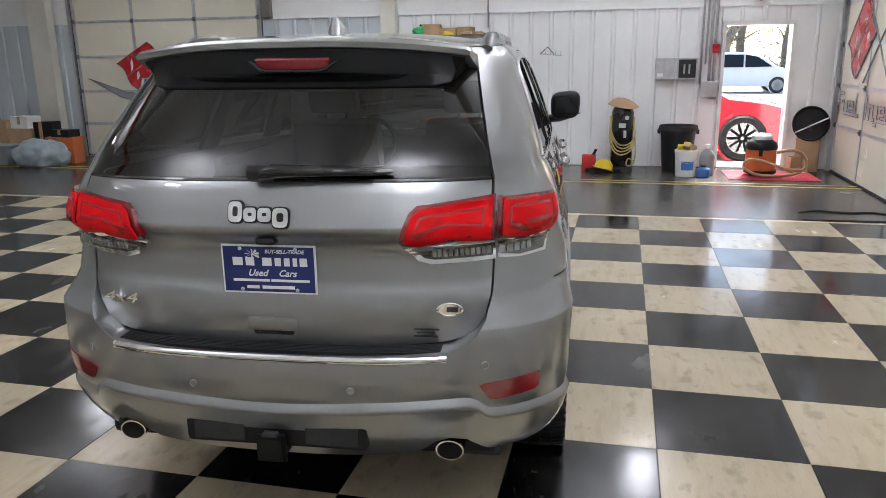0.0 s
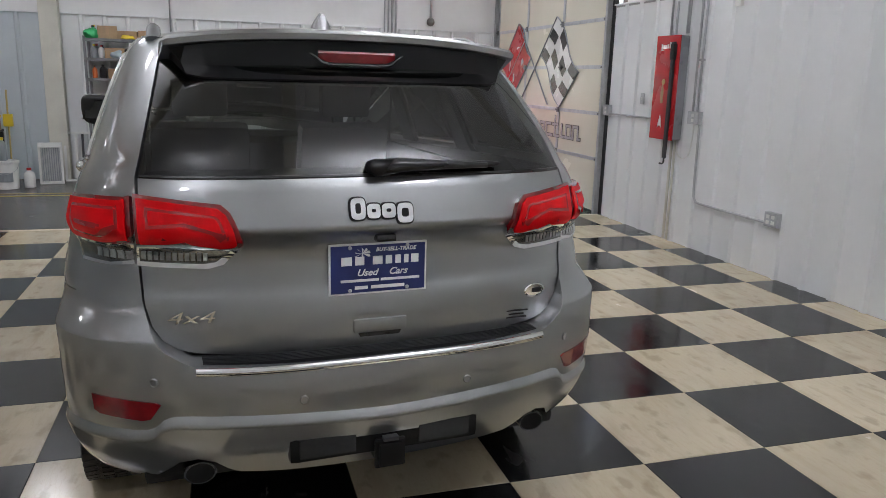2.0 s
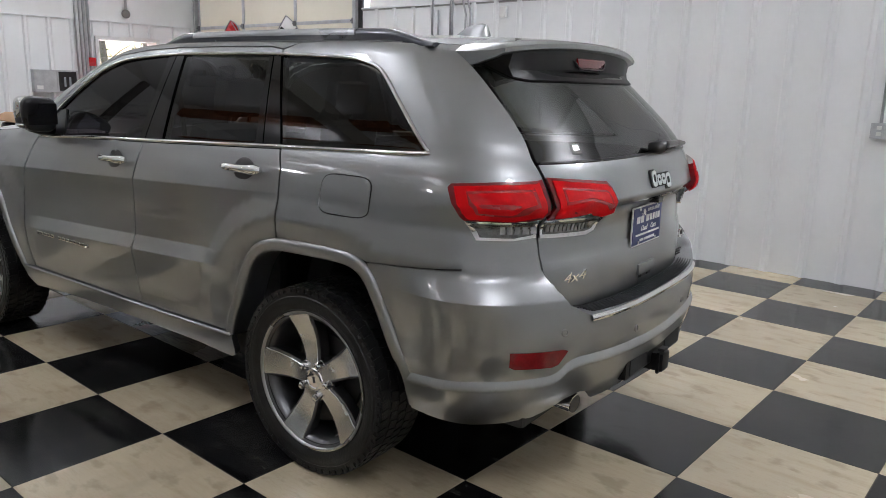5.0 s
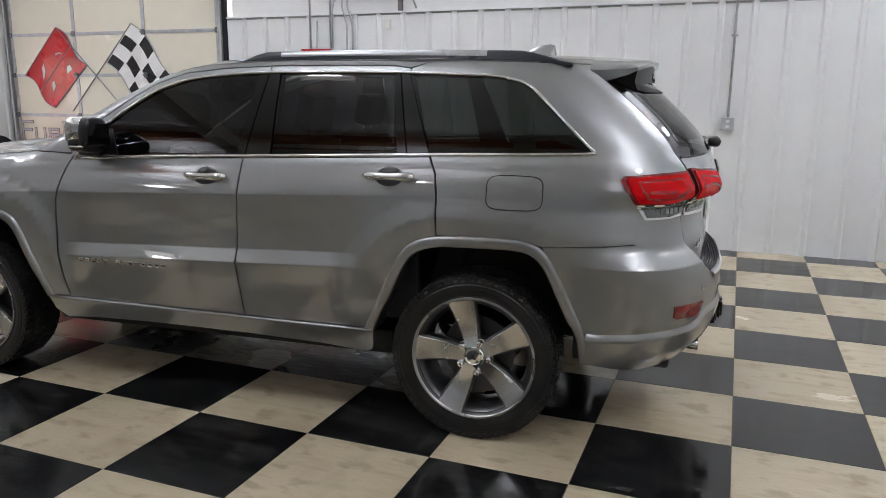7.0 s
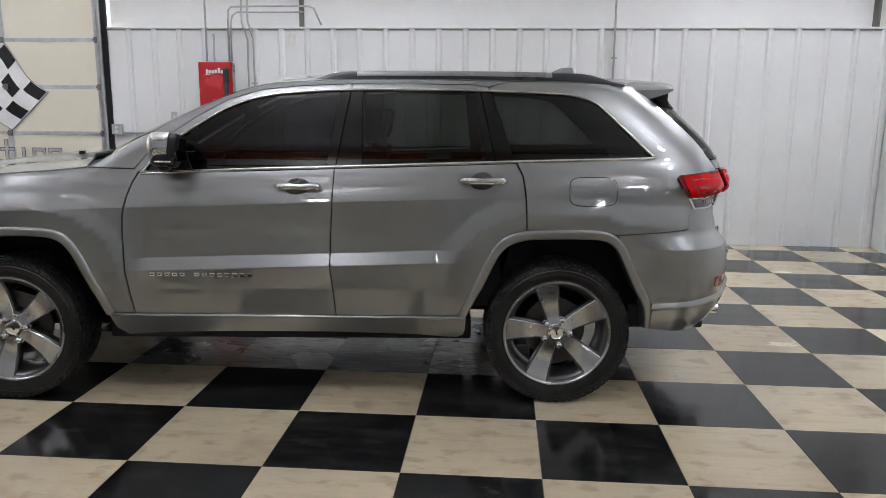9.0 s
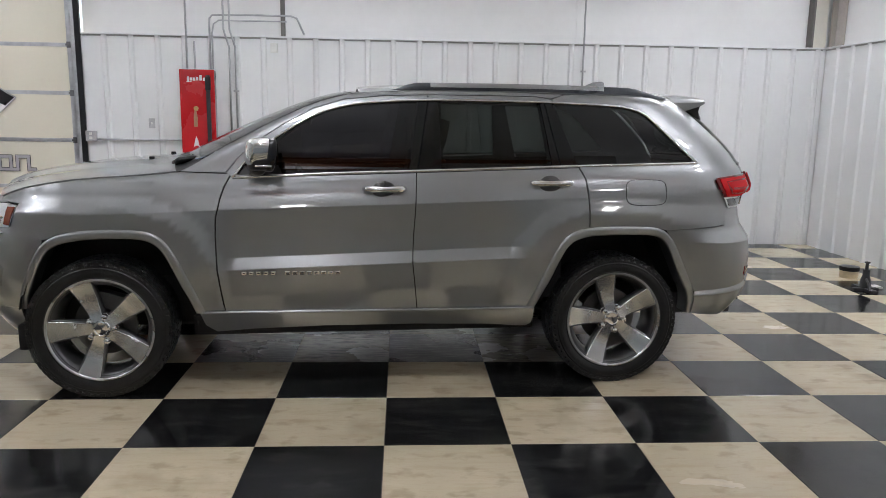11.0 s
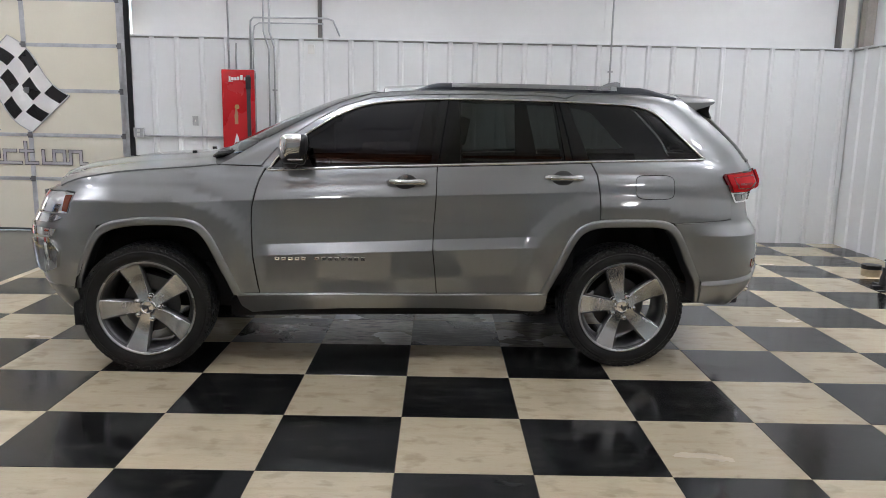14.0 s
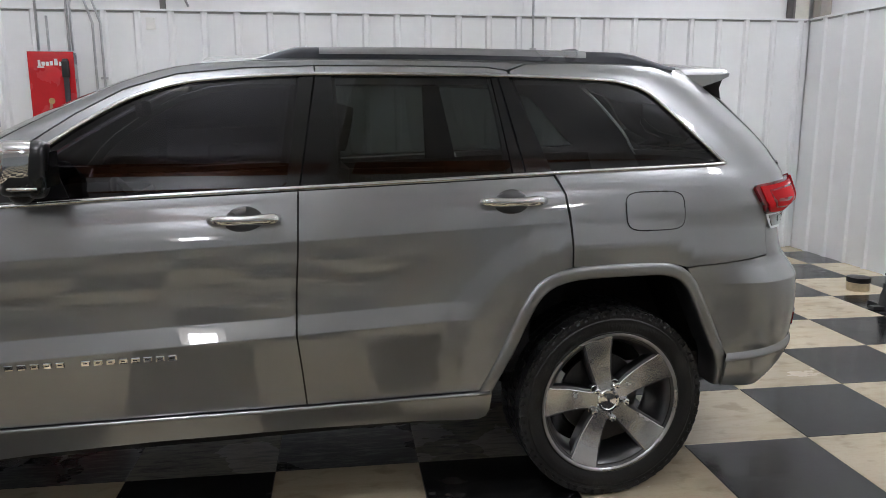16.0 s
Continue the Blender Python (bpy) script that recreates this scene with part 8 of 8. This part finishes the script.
for k, (x, z, w, h, m, lab, cat) in enumerate((
        (-0.82, 1.97, 0.20, 0.14, "plastic_green", "green bag on the top shelf", "bag"), (-0.36, 1.97, 0.24, 0.07, "plastic_yellow", "yellow cloth on the top shelf", "cloth"),
        (-0.08, 1.97, 0.22, 0.07, "hose_tan", "tan cloth on the top shelf", "cloth"), (0.10, 1.97, 0.18, 0.06, "card", "brown bag on the top shelf", "bag"),
        (-0.50, 1.71, 0.30, 0.13, "blue_bag", "pale plastic bag on a shelf", "bag"), (-0.30, 1.71, 0.34, 0.17, "plastic_black", "black bag on a shelf", "bag"),
        (0.02, 1.71, 0.20, 0.09, "plastic_white", "white bag on a shelf", "bag"), (-0.05, 1.44, 0.42, 0.12, "plastic_black", "black cloth on a shelf", "cloth"),
        (0.06, 1.11, 0.24, 0.11, "hose_tan", "tan cloth on a shelf", "cloth"), (-0.10, 0.70, 0.40, 0.16, "plastic_red", "red cable heap on a shelf", "cloth"),
        (0.10, 0.70, 0.22, 0.11, "dark_steel", "dark cable heap on a shelf", "cloth"), (-0.20, 0.32, 0.30, 0.05, "plastic_orange", "orange cloth laid on a shelf", "cloth"),
        (0.29, 1.42, 0.15, 0.34, "plastic_blue", "blue cloth hung at the shelf's end", "cloth"))):
    lump(x, 8.95 if x < 0.25 else 8.93, z - 0.008, w, 0.2, h, m, lab, 3.1 * k, cat)

# white radiator, metal frames, bucket and bench
rad = thing("panel_heater", pose(-1.44, 8.80, -0.008, -4, 0, 6), "white panel heater with a grey grille on the floor", "heater")
part("frame", boxes(((-0.15, 0, 0), (-0.12, 0.08, 0.52)), ((0.12, 0, 0), (0.15, 0.08, 0.52)), ((-0.15, 0, 0.5), (0.15, 0.08, 0.57)), ((-0.15, 0, 0), (0.15, 0.08, 0.04)), bevel=0.01), M["plastic_white"], rad)
for k in range(9):
    part("grille_slat", boxes(((-0.115 + k * 0.027, 0.015, 0.041), (-0.10 + k * 0.027, 0.05, 0.499))), M["galv"], rad)
part("back", boxes(((-0.119, 0.055, 0.041), (0.119, 0.07, 0.499))), M["plastic_grey"], rad)
fr2 = thing("metal_frame", pose(-1.06, 9.08, -0.008, -8, 0, 0), "pale metal screen frames leaning on the wall", "frame")
for dx, dy in ((0.0, 0.0), (0.14, 0.045)):
    for lo, hi in (((-0.26, 0, 0), (-0.23, 0.02, 0.70)), ((0.23, 0, 0), (0.26, 0.02, 0.70)), ((-0.229, 0, 0.67), (0.229, 0.02, 0.70)), ((-0.229, 0, 0), (0.229, 0.02, 0.03))):
        part("frame_bar", boxes(((lo[0] + dx, lo[1] + dy, lo[2]), (hi[0] + dx, hi[1] + dy, hi[2]))), M["plastic_white"], fr2)
    part("inner_bar", boxes(((dx - 0.03, dy + 0.002, 0.031), (dx, dy + 0.018, 0.669))), M["dark_steel"], fr2)
pail_at(-1.90, 8.45, "white plastic bucket on concrete", "plastic_grey")
pail_at(0.06, 6.28, "white plastic bucket on concrete beside the car", "plastic_grey")
pole = thing("cleaning_pole", pose(0.06, 6.28, 0.02), "red and grey cleaning pole standing in a bucket", "pole")
part("shaft", tube(bmesh.new(), [(0.05, 0.0, 0.0), (-0.10, 0.02, 0.72)], 0.012, 8), M["galv"], pole)
part("grip", tube(bmesh.new(), [(-0.10, 0.02, 0.72), (-0.16, 0.03, 1.0)], 0.015, 8), M["plastic_red"], pole, "red grip")
jug(-1.93, 8.47, 0.36, 0.30, 0.05, "plastic_grey", "plastic_yellow", "spray bottle with a yellow head in a bucket")
jug(-1.66, 8.55, -0.008, 0.26, 0.07, "plastic_white", "plastic_red", "white plastic jug beside a bucket")

bench = thing("work_bench", pose(-2.62, 8.95, -0.008), "black steel work cart with two shelves", "cart")
for z in (0.20, 0.69):
    part("shelf", boxes(((-0.55, -0.28, z), (0.55, 0.28, z + 0.03)), ((-0.55, -0.28, z + 0.031), (0.55, -0.265, z + 0.07)), bevel=0.004), M["plastic_black"], bench)
for x in (-0.52, 0.52):
    for y in (-0.25, 0.25):
        part("leg", boxes(((x - 0.025, y - 0.025, 0.1), (x + 0.025, y + 0.025, 0.69)), bevel=0.006), M["plastic_black"], bench)
        part("castor", lathe(bmesh.new(), [(0.045, -0.015), (0.05, 0), (0.045, 0.015)], 14, Matrix.Translation((x, y, 0.05)) @ Matrix.Rotation(radians(90), 4, "X")), M["rubber"], bench)
carton(-2.22, 8.92, 0.712, 0.34, 0.26, 0.17, "card", "open cardboard box on a black cart", 4)
rag2 = thing("yellow_cloth", pose(-2.22, 8.92, 0.90), "yellow cloths heaped on a cardboard box", "cloth")
bm = bmesh.new()
bmesh.ops.create_icosphere(bm, subdivisions=3, radius=0.15, matrix=Matrix.Diagonal((1.3, 0.9, 0.4, 1)))
for v in bm.verts:
    v.co *= 1 + 0.3 * noise.noise(v.co * 11)
part("cloth", bm, M["plastic_yellow"], rag2)
for x, c, h, r in ((-2.68, "plastic_blue", 0.20, 0.035), (-2.58, "plastic_red", 0.12, 0.035), (-2.78, "plastic_white", 0.22, 0.035)):
    jug(x, 8.88, 0.712, h, r, c, "plastic_white", NAMES[c] + " plastic bottle on a black cart", "bottles on the cart")
for x, c, h, r in ((-2.40, "plastic_green", 0.26, 0.085), (-2.58, "plastic_white", 0.24, 0.05), (-2.72, "plastic_yellow", 0.2, 0.08), (-2.88, "plastic_grey", 0.22, 0.06)):
    jug(x, 8.86, 0.222, h, r, c, "plastic_white", NAMES[c] + " plastic jug on a cart's low shelf", "bottles on the cart")
mop = thing("mop_handle", pose(-2.0, 9.16, 0.2, -4, 0, 0), "yellow mop leaning on the wall", "mop")
part("handle", tube(bmesh.new(), [(0, 0, -0.2), (0, 0, 1.05)], 0.012, 8), M["hose_yellow"], mop)
part("head", boxes(((-0.06, -0.03, 0.55), (0.06, 0.03, 0.72)), bevel=0.015), M["plastic_yellow"], mop)
wb = thing("wall_bracket", pose(-2.25, YW, 1.28), "grey socket box on a pale ribbed wall", "socket", "socket boxes")
part("box", boxes(((-0.05, -0.05, -0.06), (0.05, 0, 0.06)), bevel=0.006), M["galv"], wb)
part("pipe", tube(bmesh.new(), [(0.02, -0.02, 0.06), (0.02, -0.02, 0.3)], 0.01, 6), M["galv"], wb)

# heap by the west end of the north wall
tub = thing("storage_tub", pose(-7.95, 8.15, -0.008), "grey plastic storage tub on concrete", "tub")
bm = box(bmesh.new(), (-0.26, -0.2, 0), (0.26, 0.2, 0.32), 0.03)
for v in bm.verts:
    k = 0.86 + 0.14 * v.co.z / 0.32
    v.co.x, v.co.y = v.co.x * k, v.co.y * k
part("body", bm, M["plastic_grey"], tub, smooth=40)
part("rim", boxes(((-0.28, -0.22, 0.30), (0.28, 0.22, 0.33)), bevel=0.01), M["plastic_grey"], tub)
bag = thing("plastic_bag", pose(-7.15, 8.1, -0.008), "pale blue plastic bag slumped on concrete", "bag")
bm = bmesh.new()
bmesh.ops.create_icosphere(bm, subdivisions=4, radius=0.4, matrix=Matrix.Translation((0, 0, 0.16)) @ Matrix.Diagonal((1.25, 0.8, 0.65, 1)))
for v in bm.verts:
    n = v.co.normalized()
    v.co += n * (0.06 * noise.noise(v.co * 6) + 0.05 * noise.noise(v.co * 14))
    v.co.z = max(v.co.z, 0.0)
part("bag", bm, M["blue_bag"], bag, smooth=True)
carton(-7.8, 8.55, -0.008, 0.5, 0.4, 0.58, "card", "brown cardboard box by a post", 6)
carton(-7.72, 8.5, 0.572, 0.36, 0.3, 0.2, "plastic_white", "white box on a cardboard box", -5)
carton(-7.45, 8.62, -0.008, 0.4, 0.3, 0.68, "plastic_black", "dark box standing by a post", 10)
carton(-8.15, 8.5, -0.008, 0.4, 0.4, 0.7, "card", "tall brown cardboard box", 0)
carton(-7.0, 8.5, -0.008, 0.5, 0.3, 0.44, "plastic_orange", "orange and black tool case behind a bag", 5)
carton(-6.95, 8.48, 0.432, 0.4, 0.25, 0.12, "plastic_black", "black tool case on an orange case", -8)

# by the south wall: a jack and a small can; by the east door: a rod and cables
jk = thing("jack_stand", pose(2.62, -2.58, 0), "small black screw jack on the tiles", "jack")
part("base", boxes(((-0.16, -0.03, 0), (0.16, 0.03, 0.03)), ((-0.03, -0.12, 0), (0.03, 0.12, 0.028)), bevel=0.006), M["dark_steel"], jk)
part("body", lathe(bmesh.new(), [(0.05, 0.03), (0.045, 0.1), (0.03, 0.15), (0.03, 0.2), (0.001, 0.2)], 16), M["dark_steel"], jk, smooth=40)
part("screw", lathe(bmesh.new(), [(0.015, 0.2), (0.015, 0.26), (0.025, 0.262), (0.025, 0.275), (0.001, 0.275)], 12), M["dark_steel"], jk)
part("lever", tube(bmesh.new(), [(0.0, 0.0, 0.12), (-0.12, 0.05, 0.10), (-0.22, 0.09, 0.04)], 0.012, 6), M["dark_steel"], jk)
part("rag", boxes(((0.06, -0.22, 0), (0.17, -0.13, 0.02)), bevel=0.006), M["plastic_white"], jk)
tin = thing("polish_tin", pose(3.2, -2.78, 0), "pale tin with a dark lid on the tiles", "tin")
part("body", lathe(bmesh.new(), [(0.085, 0), (0.09, 0.01), (0.09, 0.08), (0.085, 0.085)], 24), M["edge"], tin, smooth=40)
part("lid", lathe(bmesh.new(), [(0.093, 0.075), (0.093, 0.115), (0.001, 0.12)], 24), M["plastic_black"], tin, smooth=40)
rod = thing("steel_rod", pose(4.55, 5.60, 0.004, 0, 0, 3), "black steel rod lying by the garage door", "rod")
part("rod", tube(bmesh.new(), [(-0.5, 0, 0), (0.45, 0, 0)], 0.012, 6), M["dark_steel"], rod)
cb2 = thing("floor_cable", Matrix(), "dark cable lying loose on the concrete", "cable")
part("cable", tube(bmesh.new(), smooth_path([(4.1, 6.0, 0.0), (4.3, 6.12, 0.0), (4.6, 6.05, 0.0), (4.85, 6.1, 0.0), (5.05, 5.9, 0.0)], 5), 0.009, 6), M["rubber"], cb2, smooth=True)

# ---- outside the walk door ----
yard = link("ground", boxes(((-600, NORTH + 0.31, -0.35), (600, 1200, -0.05)), ((-600, -900, -0.35), (600, NORTH + 0.30, -0.21))), M["asphalt"])
tagged(yard, "bright worn concrete yard", "ground", kind="structure")
verge = link("grass_verge", boxes(((-80, 52, -0.05), (120, 140, 0.05))), M["grass"])
tagged(verge, "grass verge under the trees", "ground", kind="structure")


def plain_car(name, m, label, paint, side, windows, width, axles, r):
    """A parked car: a side outline given width and rounding, panes, wheels with spoked rims."""
    c = thing(name, m, label, "car", "cars outside")
    n = len(side)
    bm, rows = bmesh.new(), []
    for k in range(9):
        s = -1 + k / 4
        inw = 1 - 0.05 * abs(s) ** 4
        rows.append([bm.verts.new((x * (1 - 0.015 * abs(s) ** 3), s * width / 2 * (1 - 0.16 * max(0, z - 0.95) / 0.6), 0.25 + (z - 0.25) * (inw if abs(s) == 1 else 1))) for x, z in side])
    for a, b in zip(rows, rows[1:]):
        for k in range(n):
            bm.faces.new((a[k], a[(k + 1) % n], b[(k + 1) % n], b[k]))
    bm.faces.new(rows[0]), bm.faces.new(rows[-1])
    bmesh.ops.recalc_face_normals(bm, faces=bm.faces)
    part("body", bm, paint, c, smooth=35)
    for s in (-1, 1):
        for w in windows:
            y = lambda z: s * (width / 2 * (1 - 0.16 * max(0, z - 0.95) / 0.6) + 0.004)
            bm = bmesh.new()
            a = [bm.verts.new((x, y(z), z)) for x, z in w]
            b = [bm.verts.new((x, y(z) - s * 0.03, z)) for x, z in w]
            bm.faces.new(a)
            for k in range(len(w)):
                bm.faces.new((a[k - 1], a[k], b[k], b[k - 1]))
            bmesh.ops.recalc_face_normals(bm, faces=bm.faces)
            part("window", bm, M["gloss_black"], c, "dark side window")
        for x in axles:
            w = new("wheel")
            w.parent = c
            w.matrix_local = Matrix.Translation((x, s * (width / 2 - 0.08), r)) @ Matrix.Rotation(radians(-90 * s), 4, "X")
            part("tyre", lathe(bmesh.new(), [(r * 0.68, -0.1), (r * 0.9, -0.11), (r, -0.08), (r, 0.08), (r * 0.9, 0.11), (r * 0.68, 0.1)], 36, close=True), M["tyre"], w, smooth=40)
            part("rim", lathe(bmesh.new(), [(r * 0.7, 0.085), (r * 0.66, 0.095), (r * 0.6, 0.072), (r * 0.2, 0.062), (0.001, 0.062)], 30), M["wheel_silver"], w, smooth=40)
            for k in range(10):
                part("spoke", box(bmesh.new(), (0.03, -0.02, 0.04), (r * 0.67, 0.02, 0.085), 0, Matrix.Rotation(2 * math.pi * k / 10, 4, "Z")), M["wheel_silver"], w)
            part("arch", lathe(bmesh.new(), [(r * 1.02, 0.05), (r * 1.16, 0.06), (r * 1.16, 0.088), (r * 1.02, 0.088)], 36, Matrix.Translation((0, 0, 0)), close=True), paint, w)
    return c


sedan = [(-2.3, 0.45), (-2.35, 0.75), (-2.2, 0.98), (-1.5, 1.03), (-0.9, 1.40), (-0.2, 1.46), (0.5, 1.38), (1.15, 1.02), (1.7, 0.95), (2.2, 0.82), (2.38, 0.62), (2.35, 0.40), (2.2, 0.25), (-2.2, 0.25)]
plain_car("car", pose(2.75, 11.35, -0.05), "bright red car parked on the concrete yard", M["paint_red"], sedan, [[(-1.4, 1.03), (-0.85, 1.36), (-0.15, 1.40), (-0.15, 1.03)], [(-0.08, 1.03), (-0.08, 1.40), (0.45, 1.33), (0.98, 1.02)]], 1.85, (-1.4, 1.38), 0.37)
van = [(-2.5, 0.4), (-2.55, 0.9), (-2.45, 1.3), (-2.2, 1.72), (-1.0, 1.80), (0.3, 1.76), (0.9, 1.60), (1.55, 1.15), (2.2, 0.98), (2.5, 0.8), (2.55, 0.5), (2.4, 0.3), (-2.4, 0.3)]
plain_car("car", pose(7.25, 34.5, -0.05), "white people carrier parked across the yard", M["paint_white"], van, [[(-2.2, 1.12), (-2.1, 1.62), (-1.1, 1.68), (-1.1, 1.12)], [(-1.0, 1.12), (-1.0, 1.68), (0.1, 1.66), (0.1, 1.12)], [(0.18, 1.12), (0.18, 1.66), (0.7, 1.56), (1.3, 1.14)]], 1.95, (-1.55, 1.55), 0.35)
plain_car("car", pose(19.5, 40.5, -0.05), "dark car parked across the yard", M["plastic_blue"], sedan, [[(-1.4, 1.03), (-0.85, 1.36), (-0.15, 1.40), (-0.15, 1.03)], [(-0.08, 1.03), (-0.08, 1.40), (0.45, 1.33), (0.98, 1.02)]], 1.85, (-1.4, 1.38), 0.34)


def tree(x, y, h, seed):
    r = random.Random(seed)
    t = thing("tree", pose(x, y, -0.02), "tall bare-trunked tree with thin foliage", "tree", "trees outside")
    lean = [(r.uniform(-0.3, 0.3) * k, r.uniform(-0.2, 0.2) * k, h * k / 6) for k in range(7)]
    bm = tube(bmesh.new(), smooth_path(lean, 3), [0.36 * (1 - 0.8 * k / 18) * (1.35 if k == 0 else 1) for k in range(19)], 10)
    part("trunk", bm, M["bark"], t, smooth=True)
    tips = []
    for k in range(18):
        a, z = r.uniform(0, 6.28), r.uniform(0.04, 0.9) ** 1.5
        b = Vector(lean[min(6, int(z * 6))])
        e = b + Vector((math.cos(a), math.sin(a), r.uniform(0.1, 0.7))) * r.uniform(1.2, 3.2)
        part("limb", tube(bmesh.new(), [b, b.lerp(e, 0.5) + Vector((0, 0, 0.15)), e], [0.08, 0.05, 0.015], 5), M["bark"], t)
        tips += [b.lerp(e, q) for q in (0.5, 0.75, 1.0)]
    vs, fs = [], []
    for p in tips:
        for _ in range(12):
            c = p + Vector((r.gauss(0, 0.5), r.gauss(0, 0.5), r.gauss(0, 0.4)))
            a, q = Vector((r.gauss(0, 1), r.gauss(0, 1), r.gauss(0, 1))).normalized() * 0.11, Vector((r.gauss(0, 1), r.gauss(0, 1), r.gauss(0, 1))).normalized() * 0.07
            k = len(vs)
            vs += [c - a, c + q, c + a, c - q]
            fs.append((k, k + 1, k + 2, k + 3))
    me = bpy.data.meshes.new("crown")
    me.from_pydata([tuple(v) for v in vs], [], fs)
    me.materials.append(M["leaf"])
    o = new("crown", me)
    o.parent = t


for k in range(14):
    tree(9.0 + k * 1.9 + (k * 7 % 3) * 0.6, 52 + (k * 5 % 7) * 2.4, 13 + (k * 3 % 5), 40 + k)
# checkered tiles, the nearest as pieces of their own
def tile_mesh():
    bm = box(bmesh.new(), (-S / 2 + 0.0012, -S / 2 + 0.0012, -0.008), (S / 2 - 0.0012, S / 2 - 0.0012, 0.0), 0.0)
    top = [e for e in bm.edges if all(v.co.z > -0.001 for v in e.verts)]
    bmesh.ops.bevel(bm, geom=top, offset=0.0015, segments=1, affect="EDGES")
    bm.faces.ensure_lookup_table()
    me = bpy.data.meshes.new("tile")
    bm.to_mesh(me)
    bm.free()
    return me


tiles = {True: tile_mesh(), False: tile_mesh()}
tiles[True].materials.append(M["tile_light"])
tiles[False].materials.append(M["tile_dark"])
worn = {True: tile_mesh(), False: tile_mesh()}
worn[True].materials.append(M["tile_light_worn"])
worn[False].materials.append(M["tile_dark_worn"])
rest = {True: bmesh.new(), False: bmesh.new()}
I0, I1, J0, J1 = -15, 8, -6, 8
rng = random.Random(5)
for i in range(I0, I1 + 1):
    for j in range(J0, J1 + 1):
        light = (i + j) % 2 == 0
        cx, cy = (i + 0.5) * S, (j + 0.5) * S
        x1, y0 = min((i + 1) * S, EAST - 0.002), max(j * S, SOUTH + 0.002)
        whole = x1 > (i + 1) * S - 0.001 and y0 < j * S + 0.001
        if whole and i >= -13:
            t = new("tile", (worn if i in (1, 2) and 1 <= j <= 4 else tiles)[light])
            t.parent = slab
            t.location = (cx, cy, rng.uniform(-0.0004, 0.0004))
            t.rotation_euler[2] = rng.choice((0, math.pi))
        elif x1 > i * S + 0.01 and (j + 1) * S > y0 + 0.01:
            box(rest[light], (i * S + 0.0012, y0, -0.008), (x1 - 0.0012, (j + 1) * S - 0.0012, -0.0002))
for light in (True, False):
    o = part("cut_tiles", rest[light], M["tile_light" if light else "tile_dark"], slab)
    o["kind"] = "stuff"
